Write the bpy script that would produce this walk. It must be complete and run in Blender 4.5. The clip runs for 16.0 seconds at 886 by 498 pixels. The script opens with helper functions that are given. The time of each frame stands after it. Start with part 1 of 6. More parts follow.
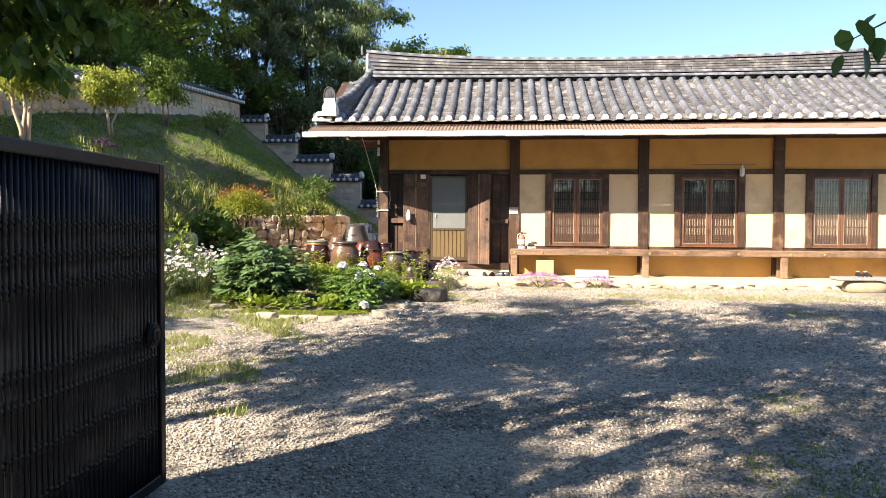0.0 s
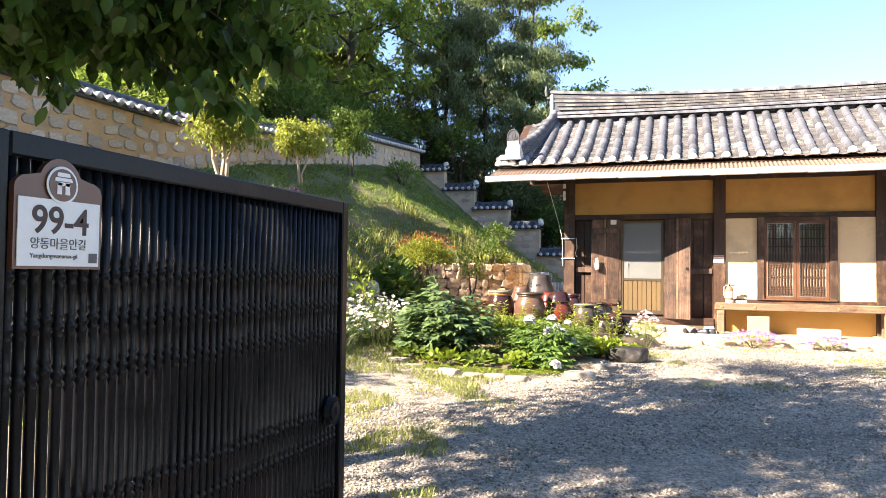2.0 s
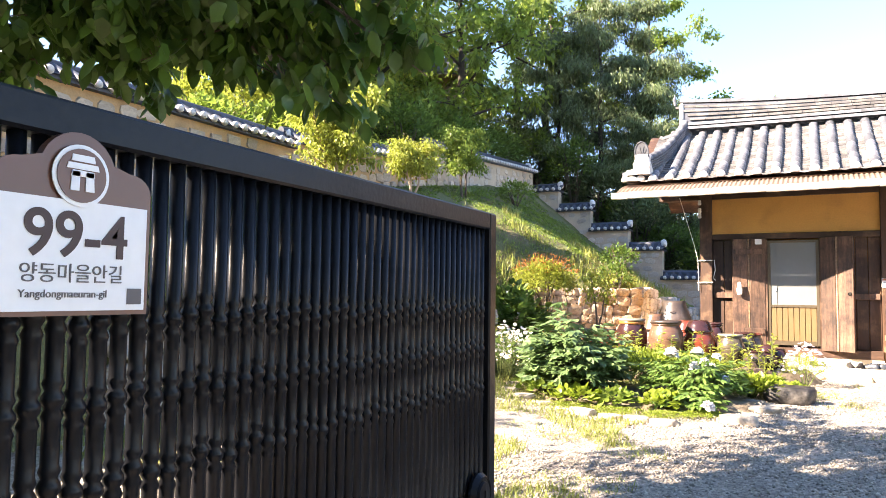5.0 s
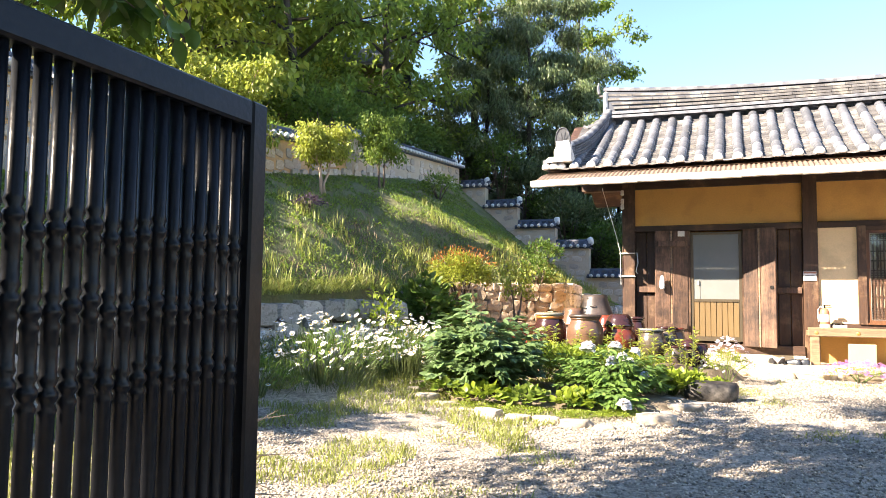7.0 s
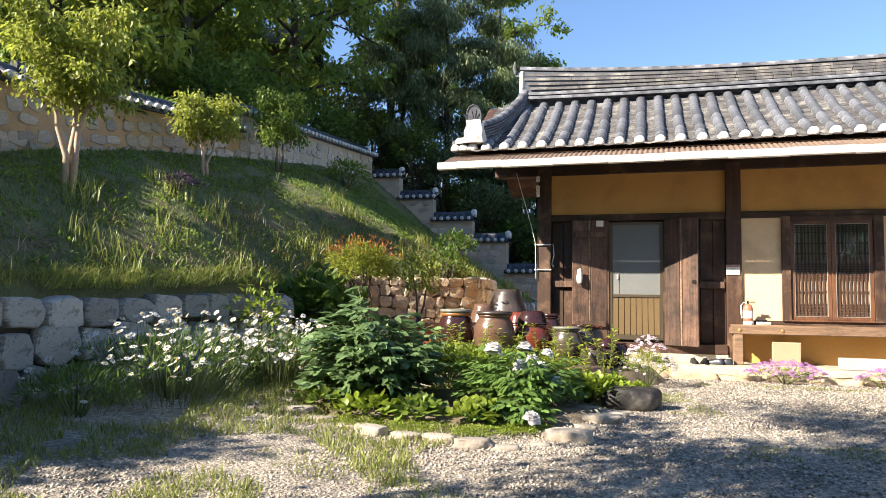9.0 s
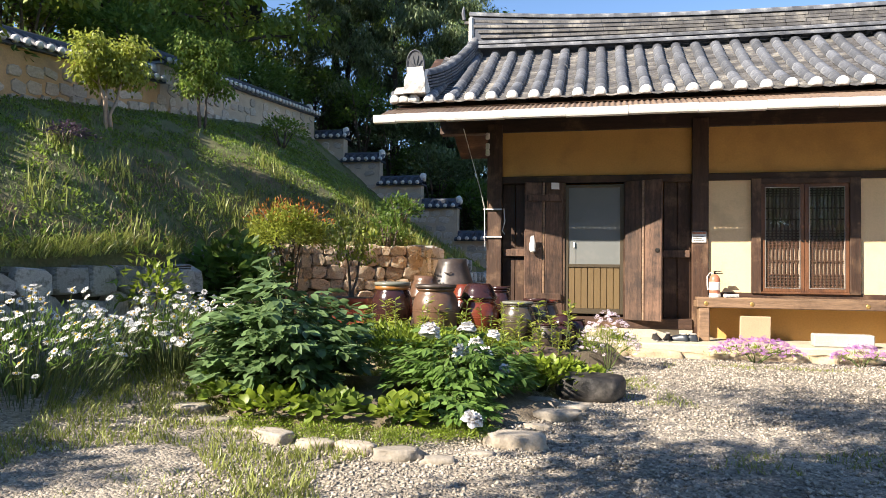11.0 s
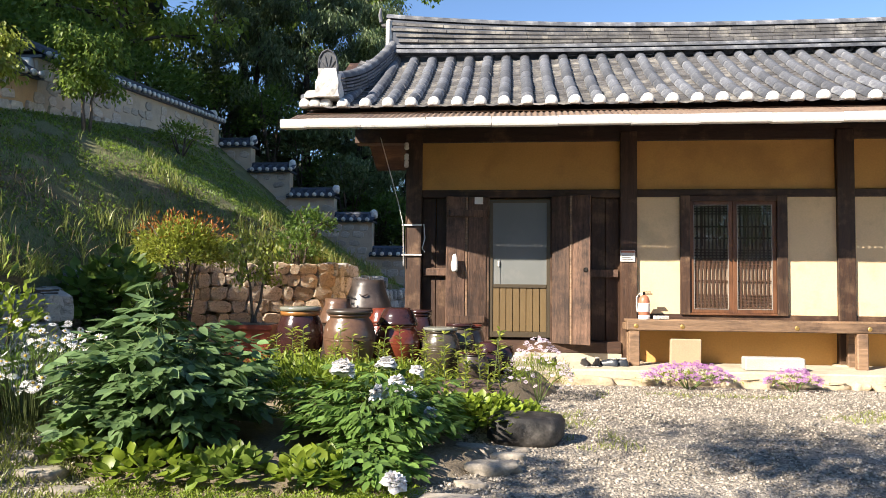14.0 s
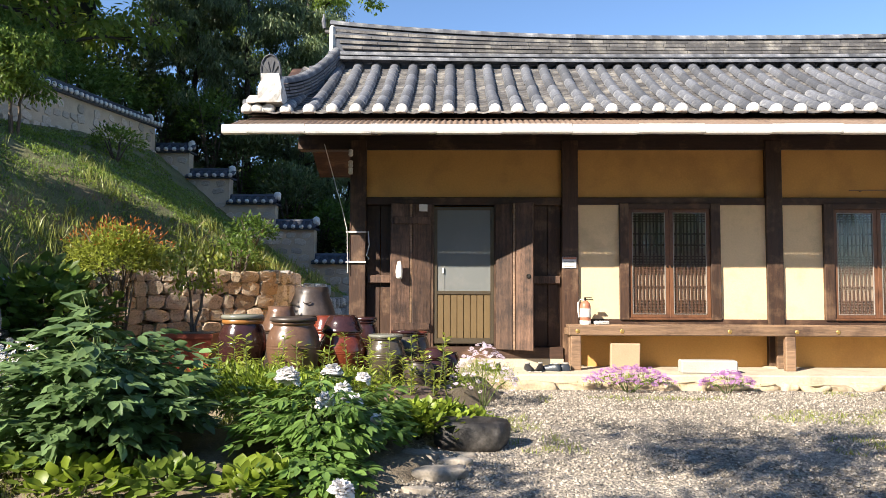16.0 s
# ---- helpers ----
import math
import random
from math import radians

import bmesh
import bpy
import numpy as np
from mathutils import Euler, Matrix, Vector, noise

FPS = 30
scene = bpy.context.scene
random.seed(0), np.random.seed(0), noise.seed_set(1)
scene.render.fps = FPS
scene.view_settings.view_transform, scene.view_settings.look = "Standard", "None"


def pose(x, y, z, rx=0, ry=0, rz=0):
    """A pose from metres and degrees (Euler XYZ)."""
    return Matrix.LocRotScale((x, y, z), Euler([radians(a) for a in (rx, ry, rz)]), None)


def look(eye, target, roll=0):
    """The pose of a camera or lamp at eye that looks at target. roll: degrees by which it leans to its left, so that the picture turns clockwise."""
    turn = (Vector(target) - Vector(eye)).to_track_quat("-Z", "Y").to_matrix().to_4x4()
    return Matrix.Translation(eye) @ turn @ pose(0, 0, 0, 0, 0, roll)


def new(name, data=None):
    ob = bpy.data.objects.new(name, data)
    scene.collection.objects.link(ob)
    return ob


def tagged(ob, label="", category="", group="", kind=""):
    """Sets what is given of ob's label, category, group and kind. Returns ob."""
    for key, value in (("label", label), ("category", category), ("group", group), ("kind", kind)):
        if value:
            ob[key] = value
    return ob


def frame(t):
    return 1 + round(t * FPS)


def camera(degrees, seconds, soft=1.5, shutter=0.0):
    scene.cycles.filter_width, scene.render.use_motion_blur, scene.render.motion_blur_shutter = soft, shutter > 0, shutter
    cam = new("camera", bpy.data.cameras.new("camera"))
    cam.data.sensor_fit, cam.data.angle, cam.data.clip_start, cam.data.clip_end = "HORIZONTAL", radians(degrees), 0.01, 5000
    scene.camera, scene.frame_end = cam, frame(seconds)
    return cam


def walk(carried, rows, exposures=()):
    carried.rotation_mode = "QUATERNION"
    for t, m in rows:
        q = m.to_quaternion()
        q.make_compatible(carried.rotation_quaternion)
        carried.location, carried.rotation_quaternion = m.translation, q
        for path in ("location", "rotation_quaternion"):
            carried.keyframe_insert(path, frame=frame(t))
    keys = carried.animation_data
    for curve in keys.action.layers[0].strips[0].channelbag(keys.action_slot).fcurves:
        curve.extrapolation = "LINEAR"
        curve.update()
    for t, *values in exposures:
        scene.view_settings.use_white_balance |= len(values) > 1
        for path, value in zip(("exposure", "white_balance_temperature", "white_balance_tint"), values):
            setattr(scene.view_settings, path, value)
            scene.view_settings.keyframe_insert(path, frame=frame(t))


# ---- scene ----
cam = camera(63.9, 16.0, soft=0.6)
PATH = [
    (0, (2.737, -16.437, 1.309), (2.561, -14.445, 1.243), 0.3),
    (0.5, (2.608, -16.155, 1.285), (2.329, -14.174, 1.271), 0.4),
    (1, (2.488, -15.893, 1.29), (2.072, -13.936, 1.309), 0.4),
    (1.5, (2.389, -15.666, 1.313), (1.877, -13.731, 1.35), 0.4),
    (2, (2.265, -15.487, 1.324), (1.619, -13.593, 1.39), 0.7),
    (2.5, (2.107, -15.319, 1.343), (1.319, -13.48, 1.437), 0.7),
    (3, (1.986, -15.161, 1.361), (1.123, -13.357, 1.469), 0.6),
    (3.5, (1.929, -15.071, 1.384), (0.999, -13.3, 1.507), 0.7),
    (6, (1.629, -14.291, 1.284), (0.745, -12.507, 1.422), 0.7),
    (6.5, (1.658, -13.985, 1.196), (0.848, -12.163, 1.335), 0.9),
    (7, (1.715, -13.658, 1.191), (0.956, -11.81, 1.332), 0.7),
    (7.5, (1.741, -13.239, 1.189), (1.069, -11.358, 1.337), 0.7),
    (8, (1.692, -12.893, 1.154), (1.07, -10.997, 1.303), 0.6),
    (8.5, (1.624, -12.59, 1.157), (1.02, -10.69, 1.305), 0.6),
    (9, (1.632, -12.255, 1.162), (1.073, -10.339, 1.298), 0.7),
    (9.5, (1.615, -11.94, 1.184), (1.087, -10.014, 1.292), 0.6),
    (12, (1.445, -10.424, 1.261), (1.066, -8.46, 1.292), 0.6),
    (12.5, (1.399, -10.226, 1.31), (1.044, -8.258, 1.34), 0.5),
    (13, (1.371, -10.17, 1.309), (1.047, -8.197, 1.352), 0.4),
    (13.5, (1.322, -10.167, 1.317), (1.06, -8.186, 1.38), 0.5),
    (14, (1.325, -10.16, 1.313), (1.127, -8.172, 1.398), 0.5),
    (14.5, (1.315, -10.159, 1.297), (1.168, -8.167, 1.402), 0.3),
    (15, (1.316, -10.171, 1.312), (1.2, -8.177, 1.421), 0.2),
    (15.5, (1.303, -10.174, 1.305), (1.216, -8.179, 1.415), 0.2),
    (16, (1.294, -10.18, 1.3), (1.258, -8.183, 1.408), 0.2),
]

EXPOSURES = [(0, 1.7, 6800, 14), (1.5, 2.0, 6900, 16), (3.0, 2.68, 7100, 19), (3.7, 2.72, 7150, 19), (5.8, 2.85, 7150, 20), (6.4, 2.74, 7150, 19),
             (7.0, 2.45, 7000, 15), (7.6, 1.98, 6900, 14), (8.2, 1.68, 6600, 13), (12, 1.38, 6450, 12), (16, 1.3, 6350, 12)]
walk(cam, [(t, look(eye, target, roll)) for t, eye, target, roll in PATH], EXPOSURES)

# ---- world and sun ----
SUN = Vector((1.02, 1.0, -0.94)).normalized()  # the way the sunlight travels
world = bpy.data.worlds.new("sky")
scene.world = world
world.use_nodes = True
wn = world.node_tree.nodes
sky = wn.new("ShaderNodeTexSky")
sky.sky_type, sky.sun_disc = "NISHITA", False
sky.sun_elevation = math.asin(-SUN.z)
sky.sun_rotation = math.atan2(-SUN.x, -SUN.y)
sky.air_density, sky.dust_density, sky.ozone_density = 1.0, 0.0, 4.5
wn["Background"].inputs["Strength"].default_value = 0.085
world.node_tree.links.new(sky.outputs["Color"], wn["Background"].inputs["Color"])
sun_data = bpy.data.lights.new("sun", "SUN")
sun_data.energy, sun_data.angle, sun_data.color = 5.0, radians(0.53), (1.0, 0.9, 0.74)
sun = new("sun", sun_data)
sun.rotation_euler = SUN.to_track_quat("-Z", "Y").to_euler()


# ---- materials ----
def material(name, base, rough=0.7, vary=0.25, scale=6.0, fine=60.0, bump=0.3, metal=0.0, stain=None, stain_scale=1.5,
             stain_amount=0.5, random_amount=0.0, grain=None, island=False, spec=0.5, trans=0.0, bump_dist=0.01):
    """A surface with colour varied at two scales, relief, stains of a second colour, and chance variation from piece to piece."""
    m = bpy.data.materials.new(name)
    m.use_nodes = True
    nt = m.node_tree
    n, l = nt.nodes, nt.links
    b = n["Principled BSDF"]
    b.inputs["Roughness"].default_value, b.inputs["Metallic"].default_value = rough, metal
    b.inputs["Specular IOR Level"].default_value = spec
    co = n.new("ShaderNodeTexCoord")
    mp = n.new("ShaderNodeMapping")
    l.new(co.outputs["Object"], mp.inputs["Vector"])
    if grain:
        mp.inputs["Scale"].default_value = grain
    big, small = n.new("ShaderNodeTexNoise"), n.new("ShaderNodeTexNoise")
    for t, s, d in ((big, scale, 4), (small, fine, 5)):
        t.inputs["Scale"].default_value, t.inputs["Detail"].default_value = s, d
        l.new(mp.outputs["Vector"], t.inputs["Vector"])
    mix = n.new("ShaderNodeMath")
    mix.operation = "ADD"
    l.new(big.outputs["Fac"], mix.inputs[0])
    l.new(small.outputs["Fac"], mix.inputs[1])
    ramp = n.new("ShaderNodeMapRange")
    ramp.inputs["From Min"].default_value, ramp.inputs["From Max"].default_value = 0.65, 1.35
    ramp.inputs["To Min"].default_value, ramp.inputs["To Max"].default_value = 1 - vary, 1 + vary
    l.new(mix.outputs[0], ramp.inputs["Value"])
    value = ramp.outputs["Result"]
    if random_amount:
        if island:
            src = n.new("ShaderNodeNewGeometry").outputs["Random Per Island"]
        else:
            src = n.new("ShaderNodeObjectInfo").outputs["Random"]
        rr = n.new("ShaderNodeMapRange")
        rr.inputs["To Min"].default_value, rr.inputs["To Max"].default_value = 1 - random_amount, 1 + random_amount
        l.new(src, rr.inputs["Value"])
        mul = n.new("ShaderNodeMath")
        mul.operation = "MULTIPLY"
        l.new(value, mul.inputs[0])
        l.new(rr.outputs["Result"], mul.inputs[1])
        value = mul.outputs[0]
    colour = n.new("ShaderNodeVectorMath")
    colour.operation = "SCALE"
    l.new(value, colour.inputs["Scale"])
    if stain:
        st = n.new("ShaderNodeTexNoise")
        st.inputs["Scale"].default_value, st.inputs["Detail"].default_value, st.inputs["Roughness"].default_value = stain_scale, 7, 0.65
        l.new(co.outputs["Object"], st.inputs["Vector"])
        sr = n.new("ShaderNodeMapRange")
        sr.inputs["From Min"].default_value, sr.inputs["From Max"].default_value = 0.62 - 0.25 * stain_amount, 0.72 - 0.15 * stain_amount
        l.new(st.outputs["Fac"], sr.inputs["Value"])
        mc = n.new("ShaderNodeMix")
        mc.data_type = "RGBA"
        mc.inputs["A"].default_value, mc.inputs["B"].default_value = (*base, 1), (*stain, 1)
        l.new(sr.outputs["Result"], mc.inputs["Factor"])
        l.new(mc.outputs["Result"], colour.inputs[0])
    else:
        colour.inputs[0].default_value = base
    l.new(colour.outputs["Vector"], b.inputs["Base Color"])
    if bump:
        bp = n.new("ShaderNodeBump")
        bp.inputs["Strength"].default_value, bp.inputs["Distance"].default_value = bump, bump_dist
        l.new(mix.outputs[0], bp.inputs["Height"])
        l.new(bp.outputs["Normal"], b.inputs["Normal"])
    if trans:
        tr = n.new("ShaderNodeBsdfTranslucent")
        ms = n.new("ShaderNodeMixShader")
        ms.inputs["Fac"].default_value = trans
        l.new(colour.outputs["Vector"], tr.inputs["Color"])
        l.new(b.outputs["BSDF"], ms.inputs[1])
        l.new(tr.outputs["BSDF"], ms.inputs[2])
        l.new(ms.outputs["Shader"], n["Material Output"].inputs["Surface"])
    return m


def leaf_material(name, base, vary=0.35, trans=0.35, rough=0.45):
    return material(name, base, rough, vary=0.15, scale=1.2, fine=25, bump=0, random_amount=vary, island=True, trans=trans, spec=0.5)


WOOD = material("dark_old_wood", (0.055, 0.027, 0.015), 0.6, 0.45, 3, 18, 0.35, grain=(7, 7, 0.6), stain=(0.16, 0.095, 0.055), stain_scale=2.2, stain_amount=0.45, random_amount=0.2)
WOOD_X = material("dark_beam_wood", (0.05, 0.025, 0.015), 0.6, 0.45, 3, 18, 0.35, grain=(0.6, 7, 7), stain=(0.14, 0.08, 0.045), stain_scale=2.0, stain_amount=0.4, random_amount=0.15)
DOOR_WOOD = material("weathered_door_wood", (0.135, 0.075, 0.048), 0.7, 0.75, 3, 22, 0.6, grain=(9, 9, 0.5), stain=(0.05, 0.029, 0.021), stain_scale=2.6, stain_amount=0.7, random_amount=0.4)
BENCH_WOOD = material("bench_wood", (0.24, 0.15, 0.09), 0.55, 0.45, 3, 18, 0.35, grain=(0.5, 8, 8), stain=(0.10, 0.06, 0.04), stain_scale=1.6, stain_amount=0.5, random_amount=0.2)
SASH_WOOD = material("red_brown_sash_wood", (0.15, 0.065, 0.03), 0.5, 0.35, 4, 25, 0.2, grain=(5, 5, 1), stain=(0.07, 0.03, 0.018), stain_amount=0.35)
LATTICE = material("lattice_wood", (0.075, 0.036, 0.02), 0.6, 0.25, 5, 40, 0.1)
PAPER = material("window_paper", (0.34, 0.26, 0.19), 0.9, 0.15, 3, 30, 0.1)
OCHRE = material("ochre_clay_plaster", (0.62, 0.34, 0.105), 0.9, 0.10, 1.6, 40, 0.25, stain=(0.52, 0.28, 0.09), stain_scale=1.2, stain_amount=0.5)
CREAM = material("cream_plaster", (0.75, 0.56, 0.335), 0.88, 0.07, 1.4, 40, 0.25, stain=(0.62, 0.46, 0.27), stain_scale=1.8, stain_amount=0.45)
TILE = material("grey_clay_tile", (0.105, 0.11, 0.125), 0.62, 0.4, 5, 45, 0.3, stain=(0.23, 0.23, 0.225), stain_scale=5, stain_amount=0.35, random_amount=0.35)
PAN = material("grey_pan_tile", (0.105, 0.1, 0.1), 0.7, 0.4, 4, 40, 0.3, stain=(0.22, 0.205, 0.18), stain_scale=4, stain_amount=0.5, random_amount=0.3, island=True)
DARK_TILE = material("dark_wall_tile", (0.045, 0.052, 0.07), 0.55, 0.3, 5, 45, 0.25, random_amount=0.25)
MORTAR = material("white_lime_mortar", (0.62, 0.60, 0.56), 0.9, 0.2, 8, 60, 0.5, stain=(0.32, 0.30, 0.28), stain_scale=6, stain_amount=0.5)
GUTTER = material("white_gutter_metal", (0.72, 0.70, 0.66), 0.4, 0.08, 3, 40, 0.05, stain=(0.45, 0.42, 0.38), stain_scale=3, stain_amount=0.25)
CORRUGATED = material("rusty_corrugated_sheet", (0.22, 0.155, 0.11), 0.6, 0.25, 3, 40, 0.1, stain=(0.12, 0.08, 0.06), stain_scale=3, stain_amount=0.5)
GREY_STONE = material("grey_granite", (0.46, 0.445, 0.42), 0.85, 0.35, 5, 50, 0.9, stain=(0.19, 0.185, 0.165), stain_scale=5, stain_amount=0.55, random_amount=0.4, bump_dist=0.02)
OCHRE_STONE = material("ochre_field_stone", (0.54, 0.42, 0.30), 0.88, 0.3, 6, 50, 0.8, stain=(0.24, 0.18, 0.12), stain_scale=5, stain_amount=0.4, random_amount=0.3, bump_dist=0.02)
CLAY = material("mud_wall_clay", (0.48, 0.32, 0.17), 0.92, 0.18, 3, 40, 0.5, stain=(0.36, 0.25, 0.15), stain_scale=2, stain_amount=0.4)
PALE_CLAY = material("pale_lime_wall", (0.46, 0.37, 0.27), 0.92, 0.15, 3, 40, 0.5, stain=(0.40, 0.32, 0.24), stain_scale=2, stain_amount=0.45)
DARK_SOIL = material("dark_wall_gap", (0.05, 0.042, 0.033), 0.95, 0.3, 4, 40, 0.4)
PLINTH = material("pale_cement_plinth", (0.52, 0.45, 0.34), 0.92, 0.15, 2, 40, 0.4, stain=(0.36, 0.30, 0.22), stain_scale=2, stain_amount=0.5)
PLINTH_STONE = material("plinth_stone", (0.46, 0.37, 0.25), 0.9, 0.25, 4, 40, 0.6, random_amount=0.25)
GATE_PAINT = material("black_gate_paint", (0.0065, 0.0075, 0.01), 0.3, 0.3, 5, 60, 0.1, stain=(0.014, 0.013, 0.014), stain_scale=6, stain_amount=0.25, spec=0.17)


def ground_material():
    """Gravel with bare earth and grass, by place."""
    m = material("gravel_ground", (0.34, 0.295, 0.24), 0.95, 0.4, 1.2, 90, 0.9, stain=(0.20, 0.175, 0.145), stain_scale=0.8, stain_amount=0.45, bump_dist=0.02)
    n, l = m.node_tree.nodes, m.node_tree.links
    vor = n.new("ShaderNodeTexVoronoi")
    vor.inputs["Scale"].default_value = 38
    co = n.new("ShaderNodeTexCoord")
    l.new(co.outputs["Object"], vor.inputs["Vector"])
    mr = n.new("ShaderNodeMapRange")
    mr.inputs["To Min"].default_value, mr.inputs["To Max"].default_value = 0.62, 1.38
    sep = n.new("ShaderNodeSeparateColor")
    l.new(vor.outputs["Color"], sep.inputs["Color"])
    l.new(sep.outputs["Red"], mr.inputs["Value"])
    b = n["Principled BSDF"]
    old = b.inputs["Base Color"].links[0].from_socket
    sc = n.new("ShaderNodeVectorMath")
    sc.operation = "SCALE"
    l.new(old, sc.inputs[0])
    l.new(mr.outputs["Result"], sc.inputs["Scale"])
    l.new(sc.outputs["Vector"], b.inputs["Base Color"])
    bp = n.new("ShaderNodeBump")
    bp.inputs["Strength"].default_value, bp.inputs["Distance"].default_value = 0.8, 0.02
    bp.invert = True
    l.new(vor.outputs["Distance"], bp.inputs["Height"])
    l.new(b.inputs["Normal"].links[0].from_socket, bp.inputs["Normal"])
    l.new(bp.outputs["Normal"], b.inputs["Normal"])
    return m


GRAVEL = ground_material()
SLOPE = material("grassy_bank_soil", (0.13, 0.135, 0.055), 0.95, 0.4, 1.5, 30, 0.8, stain=(0.15, 0.11, 0.06), stain_scale=0.9, stain_amount=0.4, bump_dist=0.03)


# ---- helpers of this scene ----
def to_mesh(name, bm, mat, smooth=False):
    me = bpy.data.meshes.new(name)
    bm.to_mesh(me)
    bm.free()
    me.materials.append(mat)
    if smooth:
        me.shade_smooth()
    return me


def part(name, bm, mat, parent=None, label="", smooth=False):
    ob = new(name, to_mesh(name, bm, mat, smooth) if isinstance(bm, bmesh.types.BMesh) else bm)
    if parent is not None:
        ob.parent = parent
    return tagged(ob, label)


def thing(name, label, category, at=(0, 0, 0), turn=0.0, group="", kind=""):
    ob = new(name)
    ob.matrix_world = pose(*at, 0, 0, turn)
    ob.empty_display_size = 0.1
    return tagged(ob, label, category, group, kind)


def box(bm, x0, x1, y0, y1, z0, z1, bevel=0.0, m=None):
    vs = [bm.verts.new((x, y, z)) for x in (x0, x1) for y in (y0, y1) for z in (z0, z1)]
    fs = [bm.faces.new([vs[i] for i in f]) for f in ((0, 1, 3, 2), (4, 6, 7, 5), (0, 4, 5, 1), (2, 3, 7, 6), (0, 2, 6, 4), (1, 5, 7, 3))]
    if bevel:
        out = bmesh.ops.bevel(bm, geom=list({e for f in fs for e in f.edges}), offset=bevel, segments=1, affect="EDGES")
        vs = list({v for v in vs if v.is_valid} | set(out["verts"]))
    if m is not None:
        for v in vs:
            v.co = m @ v.co
    return bm


def boxes(*dims, bevel=0.0):
    bm = bmesh.new()
    for d in dims:
        box(bm, *d, bevel=bevel)
    return bm


def lathe(bm, profile, seg=24, m=None, wobble=0.0):
    """Turns a profile of (radius, height) round the z axis."""
    rings = []
    for k, (r, z) in enumerate(profile):
        ring = []
        for i in range(seg):
            a = 2 * math.pi * i / seg
            rr = r * (1 + wobble * math.sin(2 * a + k * 0.3))
            v = Vector((rr * math.cos(a), rr * math.sin(a), z))
            ring.append(bm.verts.new(m @ v if m is not None else v))
        rings.append(ring)
    for a, b in zip(rings, rings[1:]):
        for i in range(seg):
            bm.faces.new((a[i], a[(i + 1) % seg], b[(i + 1) % seg], b[i]))
    bm.faces.new(list(reversed(rings[0])))
    bm.faces.new(rings[-1])
    return bm


def tube(bm, points, radii, seg=8):
    """A bent, tapering pipe through the points."""
    rings = []
    for k, p in enumerate(points):
        p = Vector(p)
        d = (Vector(points[min(k + 1, len(points) - 1)]) - Vector(points[max(k - 1, 0)])).normalized()
        side = d.orthogonal().normalized() if abs(d.z) > 0.95 else d.cross(Vector((0, 0, 1))).normalized()
        up = side.cross(d)
        rings.append([bm.verts.new(p + radii[k] * (side * math.cos(2 * math.pi * i / seg) + up * math.sin(2 * math.pi * i / seg))) for i in range(seg)])
    for a, b in zip(rings, rings[1:]):
        for i in range(seg):
            bm.faces.new((a[i], a[(i + 1) % seg], b[(i + 1) % seg], b[i]))
    bm.faces.new(list(reversed(rings[0])))
    bm.faces.new(rings[-1])
    return bm


def array_mesh(name, verts, faces, mat):
    """A mesh from numpy arrays: verts (n, 3), faces (m, k) of one size."""
    me = bpy.data.meshes.new(name)
    k = faces.shape[1]
    me.vertices.add(len(verts))
    me.vertices.foreach_set("co", np.asarray(verts, np.float32).ravel())
    me.loops.add(faces.size)
    me.loops.foreach_set("vertex_index", np.asarray(faces, np.int32).ravel())
    me.polygons.add(len(faces))
    me.polygons.foreach_set("loop_start", np.arange(0, faces.size, k, dtype=np.int32))
    me.update(calc_edges=True)
    me.validate()
    me.materials.append(mat)
    return me


def leaf_mesh(name, centres, way, length, width, mat, rng, droop=0.25, spread=0.6):
    """Folded leaves of six points: centres (n, 3), way (n, 3) is where they point."""
    n = len(centres)
    d = way + rng.normal(0, spread, (n, 3))
    d /= np.linalg.norm(d, axis=1, keepdims=True) + 1e-9
    side = np.cross(d, rng.normal(0, 0.35, (n, 3)) + np.array([0, 0, 1.0]))
    side /= np.linalg.norm(side, axis=1, keepdims=True) + 1e-9
    up = np.cross(side, d)
    L = (length * rng.uniform(0.65, 1.25, n))[:, None]
    W = (width * rng.uniform(0.7, 1.2, n))[:, None]
    base = centres
    mid = centres + d * L * 0.45 - up * W * 0.12
    tip = centres + d * L - up * L * droop * rng.uniform(0, 1, (n, 1))
    l = mid + side * W * 0.5 + up * W * 0.18
    r = mid - side * W * 0.5 + up * W * 0.18
    v = np.stack([base, l, tip, r, mid], 1).reshape(-1, 3)
    i = np.arange(n)[:, None] * 5
    f = np.concatenate([i + np.array([[0, 4, 1]]), i + np.array([[1, 4, 2]]), i + np.array([[0, 3, 4]]), i + np.array([[3, 2, 4]])])
    return array_mesh(name, v, f, mat)


